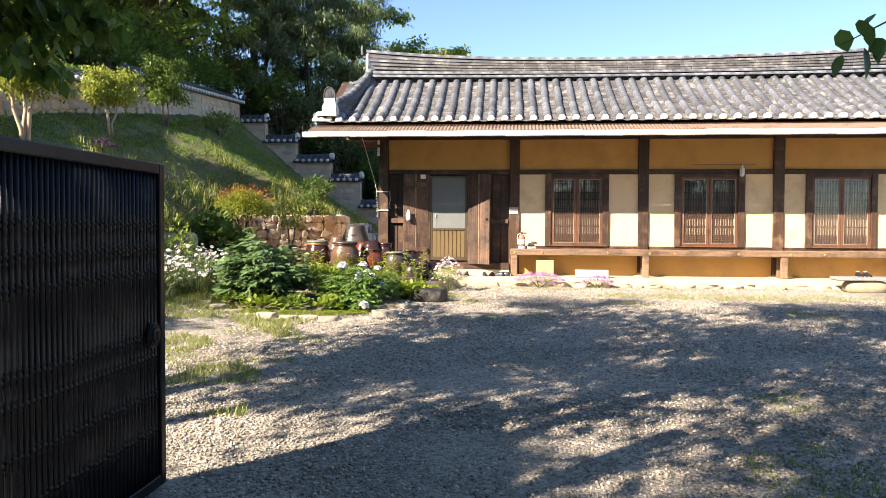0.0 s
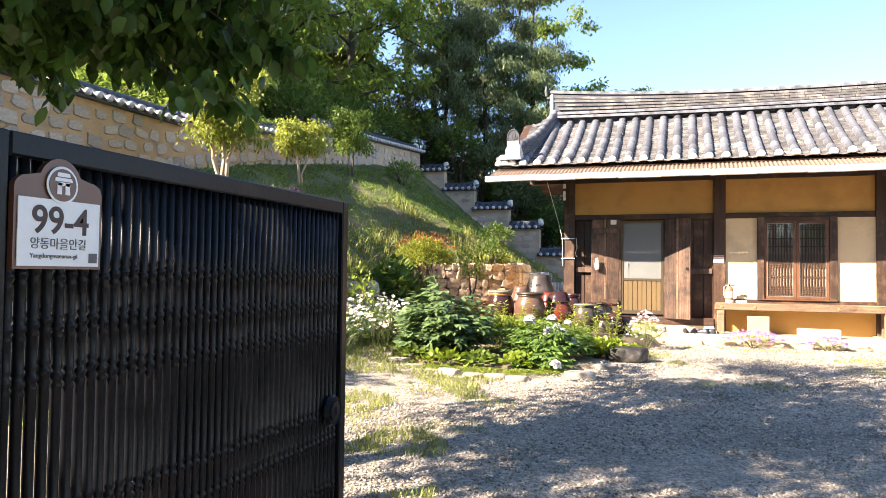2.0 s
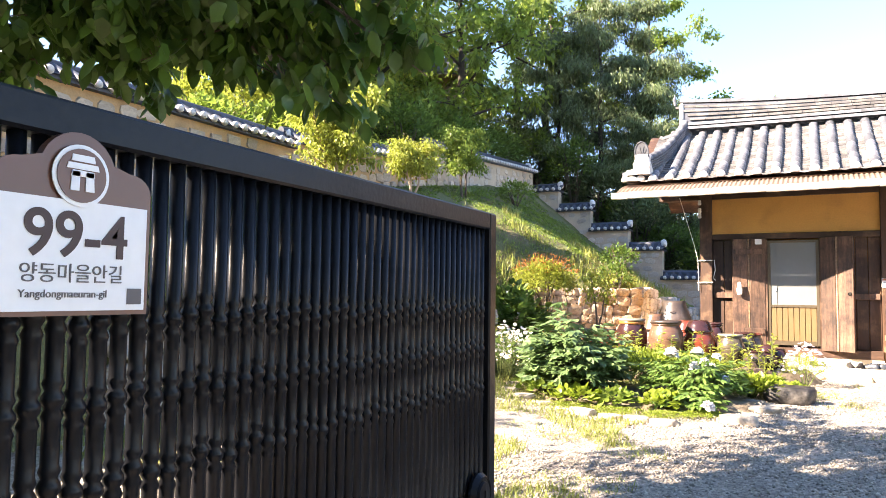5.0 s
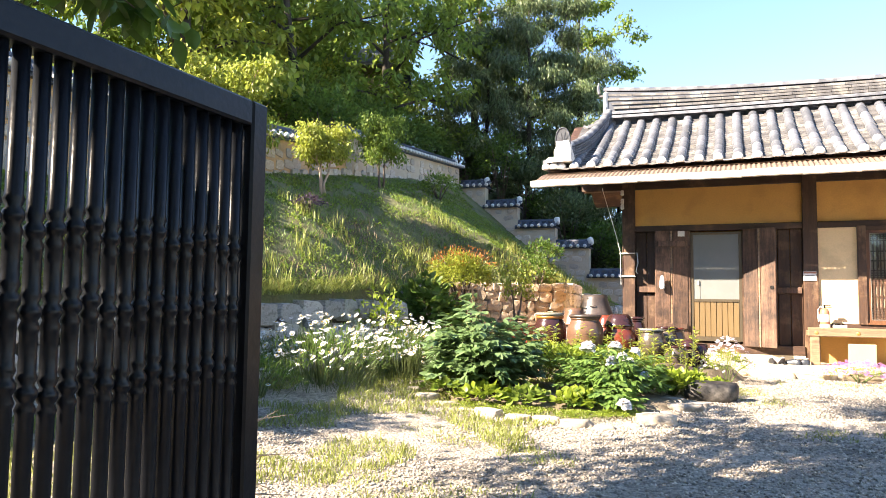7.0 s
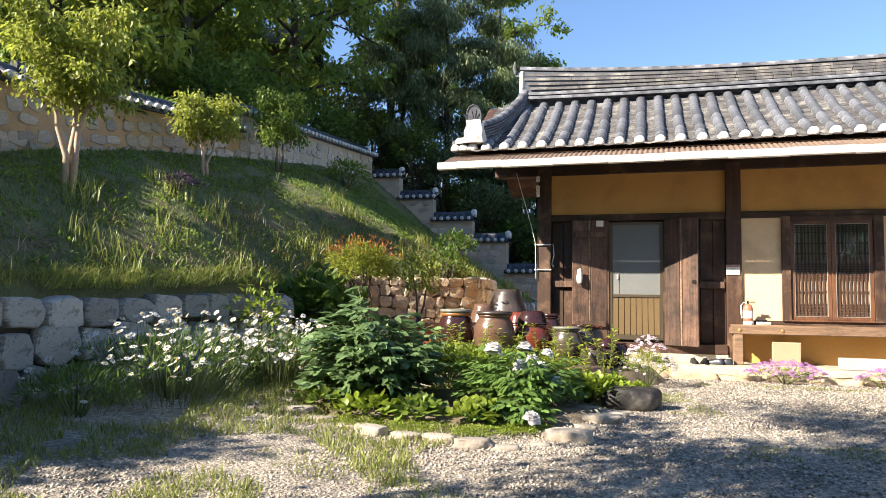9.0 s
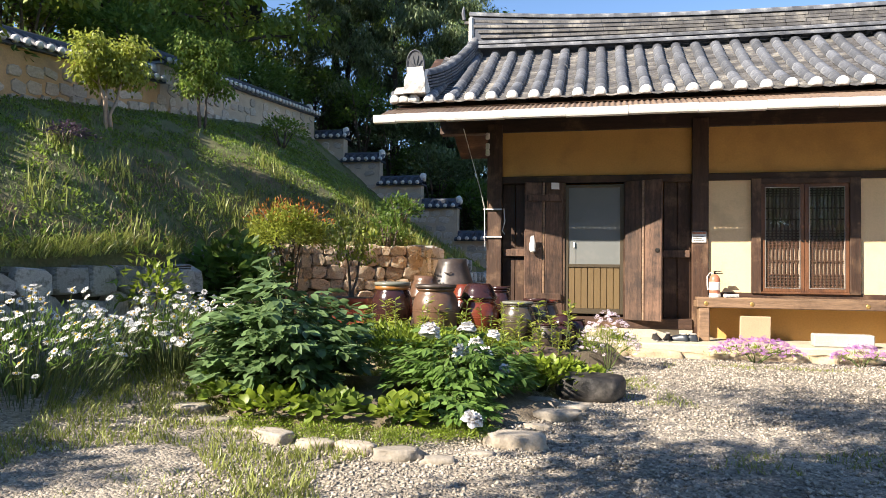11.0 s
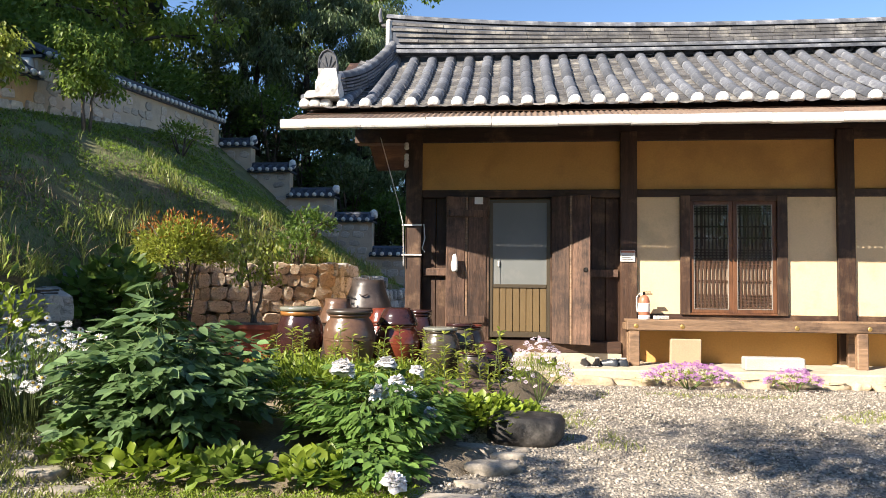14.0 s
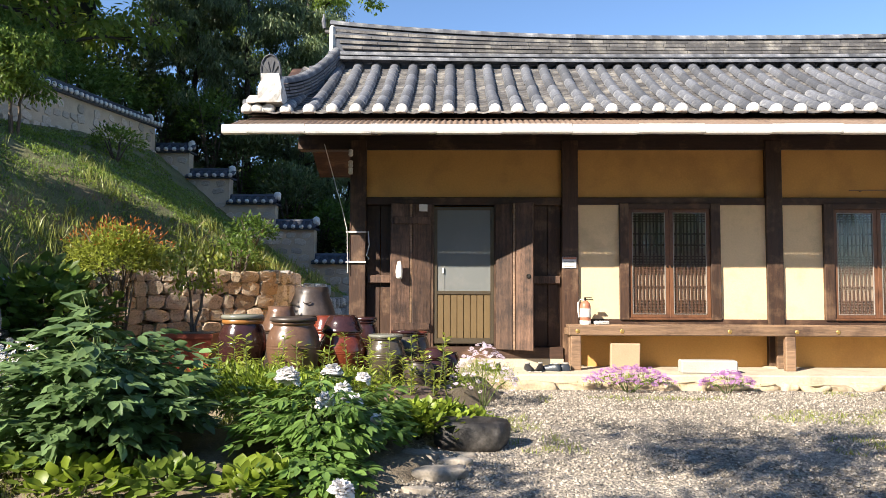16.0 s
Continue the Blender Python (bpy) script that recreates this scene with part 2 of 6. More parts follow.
def fine_leaf_mesh(name, centres, way, length, width, mat, rng, droop=0.25, spread=0.6, cup=0.15):
    """Ovate leaves of eight points, folded at the midrib and curling down."""
    n = len(centres)
    d = unit(way + rng.normal(0, spread, (n, 3)))
    side = unit(np.cross(d, rng.normal(0, 0.3, (n, 3)) + np.array([0, 0, 1.0])))
    up = np.cross(side, d)
    L = (length * rng.uniform(0.65, 1.25, n))[:, None]
    W = (width * rng.uniform(0.75, 1.2, n))[:, None]
    bend = droop * rng.uniform(0.2, 1.2, (n, 1))

    def at(f, w, lift):
        return centres + d * L * f - up * L * bend * f * f + side * W * w + up * W * lift

    rows = [at(0, 0, 0), at(0.35, 0, -cup), at(0.7, 0, -cup), at(1, 0, 0), at(0.22, 0.42, 0), at(0.58, 0.5, 0), at(0.84, 0.24, 0), at(0.22, -0.42, 0), at(0.58, -0.5, 0), at(0.84, -0.24, 0)]
    v = np.stack(rows, 1).reshape(-1, 3)
    i = np.arange(n)[:, None] * 10
    tris = ((0, 1, 4), (4, 1, 5), (1, 2, 5), (5, 2, 6), (2, 3, 6), (0, 7, 1), (7, 8, 1), (1, 8, 2), (8, 9, 2), (2, 9, 3))
    me = array_mesh(name, v, np.concatenate([i + np.array([t]) for t in tris]), mat)
    me.shade_smooth()
    return me


def unit(v):
    return v / (np.linalg.norm(v, axis=-1, keepdims=True) + 1e-9)


def blade_mesh(name, roots, height, width, mat, rng, lean=0.35):
    """Grass blades of three points and a bend."""
    n = len(roots)
    a = rng.uniform(0, 2 * np.pi, n)
    side = np.stack([np.cos(a), np.sin(a), np.zeros(n)], 1)
    h = (height * rng.uniform(0.4, 1.3, n))[:, None]
    b = rng.uniform(0, 2 * np.pi, n)
    bend = np.stack([np.cos(b), np.sin(b), np.zeros(n)], 1) * lean * h * rng.uniform(0.2, 1.3, (n, 1))
    w = width * rng.uniform(0.6, 1.3, (n, 1))
    up = np.array([0, 0, 1.0])
    v = np.stack([roots - side * w * 0.5, roots + side * w * 0.5, roots + up * h * 0.6 + bend * 0.4 + side * w * 0.35,
                  roots + up * h * 0.6 + bend * 0.4 - side * w * 0.35, roots + up * h + bend], 1).reshape(-1, 3)
    i = np.arange(n)[:, None] * 5
    f = np.concatenate([i + np.array([[0, 1, 2]]), i + np.array([[0, 2, 3]]), i + np.array([[3, 2, 4]])])
    return array_mesh(name, v, f, mat)


def rock_mesh(name, sx, sy, sz, mat, seed, flat=0.0, rough=0.18, level=2):
    """A rounded, uneven stone of that size, standing on z = 0."""
    bm = bmesh.new()
    bmesh.ops.create_icosphere(bm, subdivisions=level, radius=1)
    for v in bm.verts:
        k = 1 + rough * noise.noise(v.co * 1.6 + Vector((seed * 3.1, seed, 0))) * 2
        p = v.co * k
        p = Vector([math.copysign(abs(c) ** 0.72, c) for c in p])
        v.co = Vector((p.x * sx / 2, p.y * sy / 2, max(p.z, -0.8) * sz / 1.8 + sz * 0.44))
        if flat and v.co.z > sz * flat:
            v.co.z = sz * flat + (v.co.z - sz * flat) * 0.15
    return to_mesh(name, bm, mat, True)


# ---- the lie of the land ----
def lerp(x, xs, ys):
    return float(np.interp(x, xs, ys))


def wall_line(y):
    """x of the foot of the bank: the retaining walls."""
    return lerp(y, (-14, -7.2, -3.4, -3.3, -0.3, 0.2, 1.5, 10.3), (-4.9, -3.85, -3.2, -4.1, -3.6, -3.3, -1.75, -1.7))


def upper_line(y):
    return lerp(y, (-14, -5.5, -1.5, 4.3, 10.2), (-7.1, -7.0, -7.1, -7.2, -7.45))


def bank_foot(y):
    return lerp(y, (-14, -7, -3, 1, 10), (1.05, 1.2, 1.32, 1.5, 1.0))


def bank_top(y):
    return lerp(y, (-14, -10, -5.5, -1.5, 5.5, 10), (2.2, 2.5, 2.95, 3.8, 4.8, 5.2))


def yard(x, y):
    z = lerp(y, (-20, -16.5, -14.2, -12.4, -5.0, 30), (-0.22, -0.28, -0.36, -0.36, 0.0, 0.0))
    return z + lerp(x, (-4.2, -3.6, -1.2), (0.26, 0.24, 0.0)) * lerp(y, (-14, -9, -6, 0), (0.6, 1.2, 1.1, 0.9))


def land(x, y):
    w, u = wall_line(y), upper_line(y)
    if y > 10.3:
        f = min(1.0, (y - 10.3) / 2)
        hill = lerp(x, (-40, -16, -7.4, -2.8, 1, 6), (14, 9, 5.4, 2.1, 0.9, 0.0)) + 0.05 * (y - 10.3) * lerp(x, (-8, 3), (1, 0))
        return hill * f + (1 - f) * lerp(x, (-40, -16, -7.4, -2.8, -1.7, -1.6), (14, 9, 5.2, 1.7, 1.0, 0.1))
    if x >= w:
        return yard(x, y)
    if x >= u:
        f = (w - x) / (w - u)
        g = f + lerp(y, (-3, 9), (0.17, -0.08)) * math.sin(math.pi * f)
        return bank_foot(y) + g * (bank_top(y) - bank_foot(y)) + 0.05 * noise.noise(Vector((x * 1.5, y * 1.5, 0)))
    return bank_top(y) + min(u - x, 35) * 0.26


def mesh_grid(name, xs, ys, mat):
    v = np.array([(x, y, land(x, y)) for y in ys for x in xs])
    nx, ny = len(xs), len(ys)
    i = np.arange((nx - 1) * (ny - 1))
    a = (i // (nx - 1)) * nx + i % (nx - 1)
    return array_mesh(name, v, np.stack([a, a + 1, a + nx + 1, a + nx], 1), mat)


# ---- ground: one sheet to the horizon ----
def build_ground():
    ys = [-400, -120, -50, -30, -22] + list(np.arange(-18, 12.6, 0.3)) + [14, 16, 19, 23, 28, 35, 50, 80, 150, 400]
    rows, bank_cols = [], 0
    for y in ys:
        yc = min(max(y, -14), 10.29) if y <= 10.3 else 10.3
        w, u = wall_line(yc), upper_line(yc)
        left = [-400, -100, -40, -25, -16, -11, u - 2, u - 0.7] + [u + (w - u) * k / 16 for k in range(17)]
        right = [w + 0.02] + [w + 0.02 + (6 - w) * k / 14 for k in range(1, 15)] + [9, 12, 15, 20, 35, 80, 400]
        bank_cols = len(left)
        row = [(x, y, land(x, y)) for x in left]
        row += [(x, y, (yard(x, y) if y <= 10.3 else land(x, y)) + 0.012 * noise.noise(Vector((x, y, 0)))) for x in right]
        rows.append(row)
    nx, ny = len(rows[0]), len(rows)
    i = np.arange((nx - 1) * (ny - 1))
    a = (i // (nx - 1)) * nx + i % (nx - 1)
    me = array_mesh("ground", np.array(rows).reshape(-1, 3), np.stack([a, a + 1, a + nx + 1, a + nx], 1), GRAVEL)
    me.materials.append(SLOPE)
    col, row = i % (nx - 1), i // (nx - 1)
    yy = np.array(ys)[row]
    me.polygons.foreach_set("material_index", ((col < bank_cols) | (yy > 10.2)).astype(np.int32))
    me.shade_smooth()
    return tagged(new("ground", me), "pale gravel yard with a grassy bank", "ground", kind="structure")


ground = build_ground()

# ---- the house ----
house = thing("house", "old clay-walled house with dark timber posts and grey tiled roof", "house")
POSTS = (-0.115, 2.93, 5.83, 8.78, 11.7)
HALF = 0.115
X_END = 11.82


def timber(name, x0, x1, y0, y1, z0, z1, mat=WOOD, bevel=0.008, parent=house, label=""):
    return part(name, boxes((x0, x1, y0, y1, z0, z1), bevel=bevel), mat, parent, label)


for px in POSTS:
    timber("post", px - HALF, px + HALF, -0.03, 0.2, 0.2, 3.42)
    timber("post", px - HALF, px + HALF, 2.9, 3.12, 0.2, 3.42)
    part("footing_stone", rock_mesh("footing_stone", 0.42, 0.42, 0.2, PLINTH_STONE, px, 0.7), None, house).location = (px, 0.06, 0.06)
timber("eave_beam", -1.0, X_END + 1, 0.0, 0.2, 3.29, 3.5, WOOD_X, label="dark squared beam under the eaves")
timber("eave_beam", -0.2, X_END + 1, 2.92, 3.12, 3.29, 3.5, WOOD_X)
for a, b in zip(POSTS, POSTS[1:]):
    timber("lintel", a + HALF, b - HALF, 0.0, 0.16, 2.49, 2.6, WOOD_X)
    part("upper_wall", boxes((a + HALF, b - HALF, 0.05, 0.17, 2.6, 3.29)), OCHRE, house, "ochre clay plaster under the eaves")
for a, b in zip(POSTS[1:], POSTS[2:]):
    part("lower_wall", boxes((a + HALF, b - HALF, 0.05, 0.17, 0.16, 0.72)), OCHRE, house, "ochre clay plaster below the bench")
    timber("sill_beam", a + HALF, b - HALF, 0.0, 0.16, 0.72, 0.86, WOOD_X)
part("side_wall", boxes((-0.13, -0.02, 0.2, 2.9, 0.2, 3.3)), OCHRE, house, "ochre clay side wall")
part("side_wall", boxes((X_END - 0.1, X_END, 0.2, 2.9, 0.2, 3.3)), OCHRE, house)
part("back_wall", boxes((0, X_END, 2.95, 3.08, 0.2, 3.3)), OCHRE, house)
part("gable_wall", (lambda bm: (bm.faces.new([bm.verts.new(p) for p in ((-0.06, -0.2, 3.5), (-0.06, 3.2, 3.5), (-0.06, 1.5, 4.9))]), bm)[1])(bmesh.new()), OCHRE, house)
part("inner_floor", boxes((0, X_END, 0.2, 2.9, 0.3, 0.5)), WOOD_X, house)


# windows: outer frame, two sashes with lattice, paper and a pane
def clear_glass():
    m = bpy.data.materials.new("window_glass")
    m.use_nodes = True
    n, l = m.node_tree.nodes, m.node_tree.links
    n.remove(n["Principled BSDF"])
    tr, gl, mix, fr = n.new("ShaderNodeBsdfTransparent"), n.new("ShaderNodeBsdfGlossy"), n.new("ShaderNodeMixShader"), n.new("ShaderNodeFresnel")
    gl.inputs["Roughness"].default_value = 0.02
    fr.inputs["IOR"].default_value = 1.5
    l.new(fr.outputs["Fac"], mix.inputs["Fac"])
    l.new(tr.outputs["BSDF"], mix.inputs[1])
    l.new(gl.outputs["BSDF"], mix.inputs[2])
    l.new(mix.outputs["Shader"], n["Material Output"].inputs["Surface"])
    return m


GLASS = clear_glass()
SCREEN_EDGE = material("dull_aluminium", (0.36, 0.32, 0.28), 0.45, 0.1, 3, 30, 0.05, metal=0.3)


def window(x0, x1, s0, s1, z0, z1):
    """Outer frame x0..x1, sashes s0..s1."""
    w = part("window", boxes((x0, s0, -0.035, 0.17, z0 - 0.03, z1 + 0.08), bevel=0.006), WOOD, house, "dark timber window frame with lattice sashes")
    part("frame_jamb", boxes((s1, x1, -0.035, 0.17, z0 - 0.03, z1 + 0.08), bevel=0.006), WOOD, w)
    part("frame_head", boxes((s0, s1, -0.03, 0.17, z1, z1 + 0.08), bevel=0.006), WOOD_X, w)
    part("frame_sill", boxes((s0, s1, -0.04, 0.17, z0 - 0.03, z0), bevel=0.006), SASH_WOOD, w)
    mid = (s0 + s1) / 2
    for a, b in ((s0, mid - 0.002), (mid + 0.002, s1)):
        sb = boxes((a, a + 0.055, 0.0, 0.05, z0, z1), (b - 0.055, b, 0.0, 0.05, z0, z1), (a + 0.055, b - 0.055, 0.0, 0.05, z0, z0 + 0.05), (a + 0.055, b - 0.055, 0.0, 0.05, z1 - 0.05, z1), bevel=0.004)
        part("sash_frame", sb, SASH_WOOD, w, "red-brown wooden sash frame")
        i0, i1, j0, j1 = a + 0.055, b - 0.055, z0 + 0.05, z1 - 0.05
        edge = boxes((i0, i0 + 0.008, -0.004, 0.02, j0, j1), (i1 - 0.008, i1, -0.004, 0.02, j0, j1), (i0 + 0.008, i1 - 0.008, -0.004, 0.02, j0, j0 + 0.008), (i0 + 0.008, i1 - 0.008, -0.004, 0.02, j1 - 0.008, j1))
        part("screen_edge", edge, SCREEN_EDGE, w, "pale aluminium screen edging")
        bm = bmesh.new()
        t, n_up = 0.0105, 9
        for k in range(1, n_up):
            x = i0 + (i1 - i0) * k / n_up
            box(bm, x - t, x + t, 0.018, 0.032, j0, j1)
        H = j1 - j0
        for band0, band1, rows in ((0.0, 0.15, 5), (0.39, 0.58, 7), (0.90, 1.0, 4)):
            for k in range(rows):
                z = j0 + H * (band0 + (band1 - band0) * (k + 0.5) / rows)
                box(bm, i0, i1, 0.016, 0.03, z - 0.008, z + 0.008)
        for fz in (0.27, 0.68, 0.79):
            box(bm, i0, i1, 0.014, 0.028, j0 + H * fz - 0.011, j0 + H * fz + 0.011)
        for fx in (0.25, 0.75):
            box(bm, i0 + (i1 - i0) * fx - 0.012, i0 + (i1 - i0) * fx + 0.012, 0.014, 0.028, j0 + H * 0.6, j1)
        part("lattice", bm, LATTICE, w, "fine wooden lattice")
        part("paper", boxes((i0, i1, 0.04, 0.046, j0, j1)), PAPER, w, "dim paper behind the lattice")
        g = part("pane", boxes((i0, i1, 0.006, 0.010, j0, j1)), GLASS, w)
        g.visible_shadow = False
    for x in (mid - 0.03, mid + 0.03):
        part("ring_pull", lathe(bmesh.new(), ((0.012, 0), (0.016, 0.006), (0.012, 0.014)), 10, pose(x, 0.0, z0 + (z1 - z0) * 0.47, 90)), DARK_METAL, w)
    return w


DARK_METAL = material("dark_iron", (0.03, 0.028, 0.026), 0.45, 0.2, 8, 60, 0.1, metal=0.8)
WINDOWS = ((3.63, 5.06, 3.76, 4.92, 0.88, 2.43), (6.52, 8.05, 6.66, 7.9, 0.88, 2.43), (9.36, 10.87, 9.5, 10.74, 0.88, 2.43))
for x0, x1, s0, s1, z0, z1 in WINDOWS:
    window(x0, x1, s0, s1, z0, z1)
for (a, b), (x0, x1, *_) in zip(zip(POSTS[1:], POSTS[2:]), WINDOWS):
    part("plaster_panel", boxes((a + HALF, x0, 0.02, 0.17, 0.86, 2.49)), CREAM, house, "cream plaster panel beside the window")
    part("plaster_panel", boxes((x1, b - HALF, 0.02, 0.17, 0.86, 2.49)), CREAM, house)

# door bay: plank walls, screen door and two folded plank leaves
timber("door_post", 0.9, 0.98, -0.02, 0.16, 0.42, 2.49)
timber("door_post", 1.84, 1.92, -0.02, 0.16, 0.42, 2.49)
part("foundation", boxes((0.0, 2.82, -0.05, 0.16, 0.18, 0.3)), PLINTH, house, "pale cement below the threshold")
timber("threshold", 0.0, 2.82, -0.06, 0.16, 0.3, 0.46, WOOD_X, label="worn wooden threshold")
for x0, x1, cuts in ((0.0, 0.9, (0.0, 0.2, 0.42, 0.66, 0.9)), (1.92, 2.815, (1.92, 2.2, 2.42, 2.62, 2.815))):
    for a, b in zip(cuts, cuts[1:]):
        # darker wood than the leaves: the recess's shade is put into its colour
        part("wall_plank", boxes((a + 0.004, b - 0.004, 0.11, 0.15, 0.46, 2.49), bevel=0.005), WOOD, house, "weathered wall plank, darkened for the shade of the recess")
    timber("wall_rail", x0 + 0.02, x1 - 0.02, 0.04, 0.11, 1.36, 1.47, DOOR_WOOD)
DOOR_BROWN = material("brown_door_sheet", (0.15, 0.10, 0.045), 0.5, 0.12, 2, 30, 0.05)
MESH_GREY = material("grey_screen_mesh", (0.16, 0.17, 0.165), 0.6, 0.1, 1.5, 200, 0.1, stain=(0.2, 0.2, 0.19), stain_scale=2, stain_amount=0.3)
ALU = material("bronze_aluminium", (0.12, 0.095, 0.065), 0.4, 0.1, 3, 30, 0.05, metal=0.5)
WHITE = material("white_plastic", (0.75, 0.73, 0.69), 0.5, 0.06, 3, 30, 0.05)
door = part("screen_door", boxes((0.98, 1.03, 0.0, 0.04, 0.5, 2.46), (1.79, 1.84, 0.0, 0.04, 0.5, 2.46), (1.03, 1.79, 0.0, 0.04, 0.5, 0.58), (1.03, 1.79, 0.0, 0.04, 2.41, 2.46), (1.03, 1.79, -0.004, 0.04, 1.2, 1.25), bevel=0.004), ALU, house, "brown aluminium door with a grey screen")
part("screen", boxes((1.03, 1.79, 0.016, 0.022, 1.25, 2.41)), MESH_GREY, door, "dusty grey screen mesh")
part("screen_edge", boxes((1.12, 1.135, 0.008, 0.016, 1.25, 2.41)), MESH_GREY, door)
for k in range(8):
    a = 1.03 + 0.76 * k / 8
    part("door_slat", boxes((a + 0.004, a + 0.091, 0.012, 0.024, 0.58, 1.2), bevel=0.004), DOOR_BROWN, door)
part("latch", boxes((1.10, 1.125, -0.012, 0.01, 1.5, 1.58), bevel=0.003), WHITE, door)


def plank_leaf(hinge_x, width, angle, name="plank_door"):
    """A leaf of three planks that stands open; its hinge on the z axis of the empty."""
    leaf = part(name, boxes((0, width * 0.46, -0.045, 0.0, 0.43, 2.49), bevel=0.006), DOOR_WOOD, house, "open plank door leaf of weathered brown wood")
    leaf.matrix_world = pose(hinge_x, -0.03, 0, 0, 0, angle)
    part("plank", boxes((width * 0.47, width * 0.53, -0.05, -0.005, 0.43, 2.49), bevel=0.006), BENCH_WOOD, leaf, "pale worn edge strip")
    part("plank", boxes((width * 0.54, width, -0.045, 0.0, 0.43, 2.49), bevel=0.006), DOOR_WOOD, leaf)
    for z in (0.7, 2.2):
        part("batten", boxes((0.03, width - 0.03, 0.0, 0.04, z, z + 0.1), bevel=0.005), DOOR_WOOD, leaf)
    part("ring_handle", lathe(bmesh.new(), ((0.03, 0), (0.034, 0.008), (0.024, 0.014), (0.02, 0.006)), 12, pose(width - 0.06, -0.046, 1.46, 90)), DARK_METAL, leaf)
    return leaf


plank_leaf(1.88, 0.56, -26)
plank_leaf(0.94, 0.58, 180 + 14)

# eaves: rafters, boards, corrugated strip and gutter
ROOF_X0, ROOF_X1 = -1.05, 12.9


def roof_z(y):
    """Height of the roof's bed; the slope is hollow."""
    f = (y + 1.08) / 2.48
    return 3.545 + 1.395 * (0.78 * f + 0.22 * f * f)


RIDGE_Y = 1.4


def side(y):
    return y if y <= RIDGE_Y else 2 * RIDGE_Y - y


for k in range(30):
    x = -0.8 + k * 0.46
    bm = bmesh.new()
    tube(bm, ((x, -1.08, 3.34), (x, 0.1, 3.58), (x, RIDGE_Y, 4.55)), (0.05, 0.06, 0.06), 8)
    part("rafter", bm, WOOD, house, smooth=True)
part("eave_board", boxes((-1.45, ROOF_X1, -1.06, -1.02, 3.4, 3.46)), WOOD_X, house)


def sheet(x0, x1, profile, thick, step=0.6):
    bm = bmesh.new()
    xs = [x0 + (x1 - x0) * k / max(1, int((x1 - x0) / step)) for k in range(int((x1 - x0) / step) + 1)]
    for side_z in (0, -thick):
        rows = [[bm.verts.new((x, y, z + side_z)) for y, z in profile] for x in xs]
        for a, b in zip(rows, rows[1:]):
            for i in range(len(profile) - 1):
                bm.faces.new((a[i], b[i], b[i + 1], a[i + 1]))
    return bm


bed_profile = [(y, roof_z(side(y)) - 0.02) for y in np.linspace(-1.06, 3.86, 21)]
roof = part("roof", sheet(-1.42, ROOF_X1, bed_profile, 0.05), WOOD_X, house, "grey clay tile roof with white mortared tile ends")
bm = bmesh.new()
rows = []
for k in range(int((ROOF_X1 + 1.5) / 0.0125)):
    x = -1.5 + k * 0.0125
    dz = 0.011 * math.sin(2 * math.pi * k / 6)
    rows.append([bm.verts.new((x, y, z + dz)) for y, z in ((-0.85, 3.52), (-1.2, 3.43), (-1.57, 3.29))])
for a, b in zip(rows, rows[1:]):
    bm.faces.new((a[0], b[0], b[1], a[1]))
    bm.faces.new((a[1], b[1], b[2], a[2]))
part("corrugated_eave", bm, CORRUGATED, house, "weathered corrugated sheet under the tile edge")
segs = [-1.57, -1.25, -0.55, 0.25, 1.05, 1.85, 2.7, 3.5, 4.3, 5.1, 5.95, 6.75, 7.6, 8.4, 9.25, 10.05, 10.9, 11.7, 12.6]
for k, (a, b) in enumerate(zip(segs, segs[1:])):
    bm = bmesh.new()
    outline = ((-1.55, 3.27), (-1.55, 3.175), (-1.58, 3.165), (-1.66, 3.17), (-1.67, 3.195), (-1.66, 3.275), (-1.645, 3.28), (-1.648, 3.19), (-1.57, 3.185), (-1.565, 3.27))
    rows = [[bm.verts.new((x, y, z + 0.006 * (k % 2))) for y, z in outline] for x in (a + 0.004, b - 0.004)]
    for i in range(len(outline)):
        j = (i + 1) % len(outline)
        bm.faces.new((rows[0][i], rows[1][i], rows[1][j], rows[0][j]))
    bm.faces.new(rows[0])
    bm.faces.new(rows[1])
    part("gutter", bm, GUTTER, house, "white metal gutter length")

# tiles: pan tiles in one mesh, cover tiles and mortared ends as pieces
STEP = 0.302
COLS = [-0.92 + STEP * k for k in range(45)]


def pan_tiles():
    bm = bmesh.new()
    n = 22
    for x in [COLS[0] - STEP / 2 + STEP * k for k in range(46)]:
        for back in (0, 1):
            for k in range(n):
                y0, y1 = -1.1 + (RIDGE_Y + 1.0) * k / n, -1.1 + (RIDGE_Y + 1.0) * (k + 1.35) / n
                za, zb = roof_z(y0) + 0.03, roof_z(y1) + 0.003
                rows = []
                for y, z in ((y0, za), (y1, zb)):
                    rows.append([bm.verts.new((x + STEP * 0.5 * u, y if not back else 2 * RIDGE_Y - y, z + 0.045 * u * u + random.uniform(-0.003, 0.003))) for u in (-0.95, -0.5, 0, 0.5, 0.95)])
                lip = [bm.verts.new(v.co + Vector((0, 0, -0.022))) for v in rows[0]]
                for i in range(4):
                    bm.faces.new((rows[0][i], rows[0][i + 1], rows[1][i + 1], rows[1][i]))
                    bm.faces.new((lip[i], lip[i + 1], rows[0][i + 1], rows[0][i]))
    return bm


tagged(part("pan_tiles", pan_tiles(), PAN, roof, "overlapping grey pan tiles"), kind="stuff")


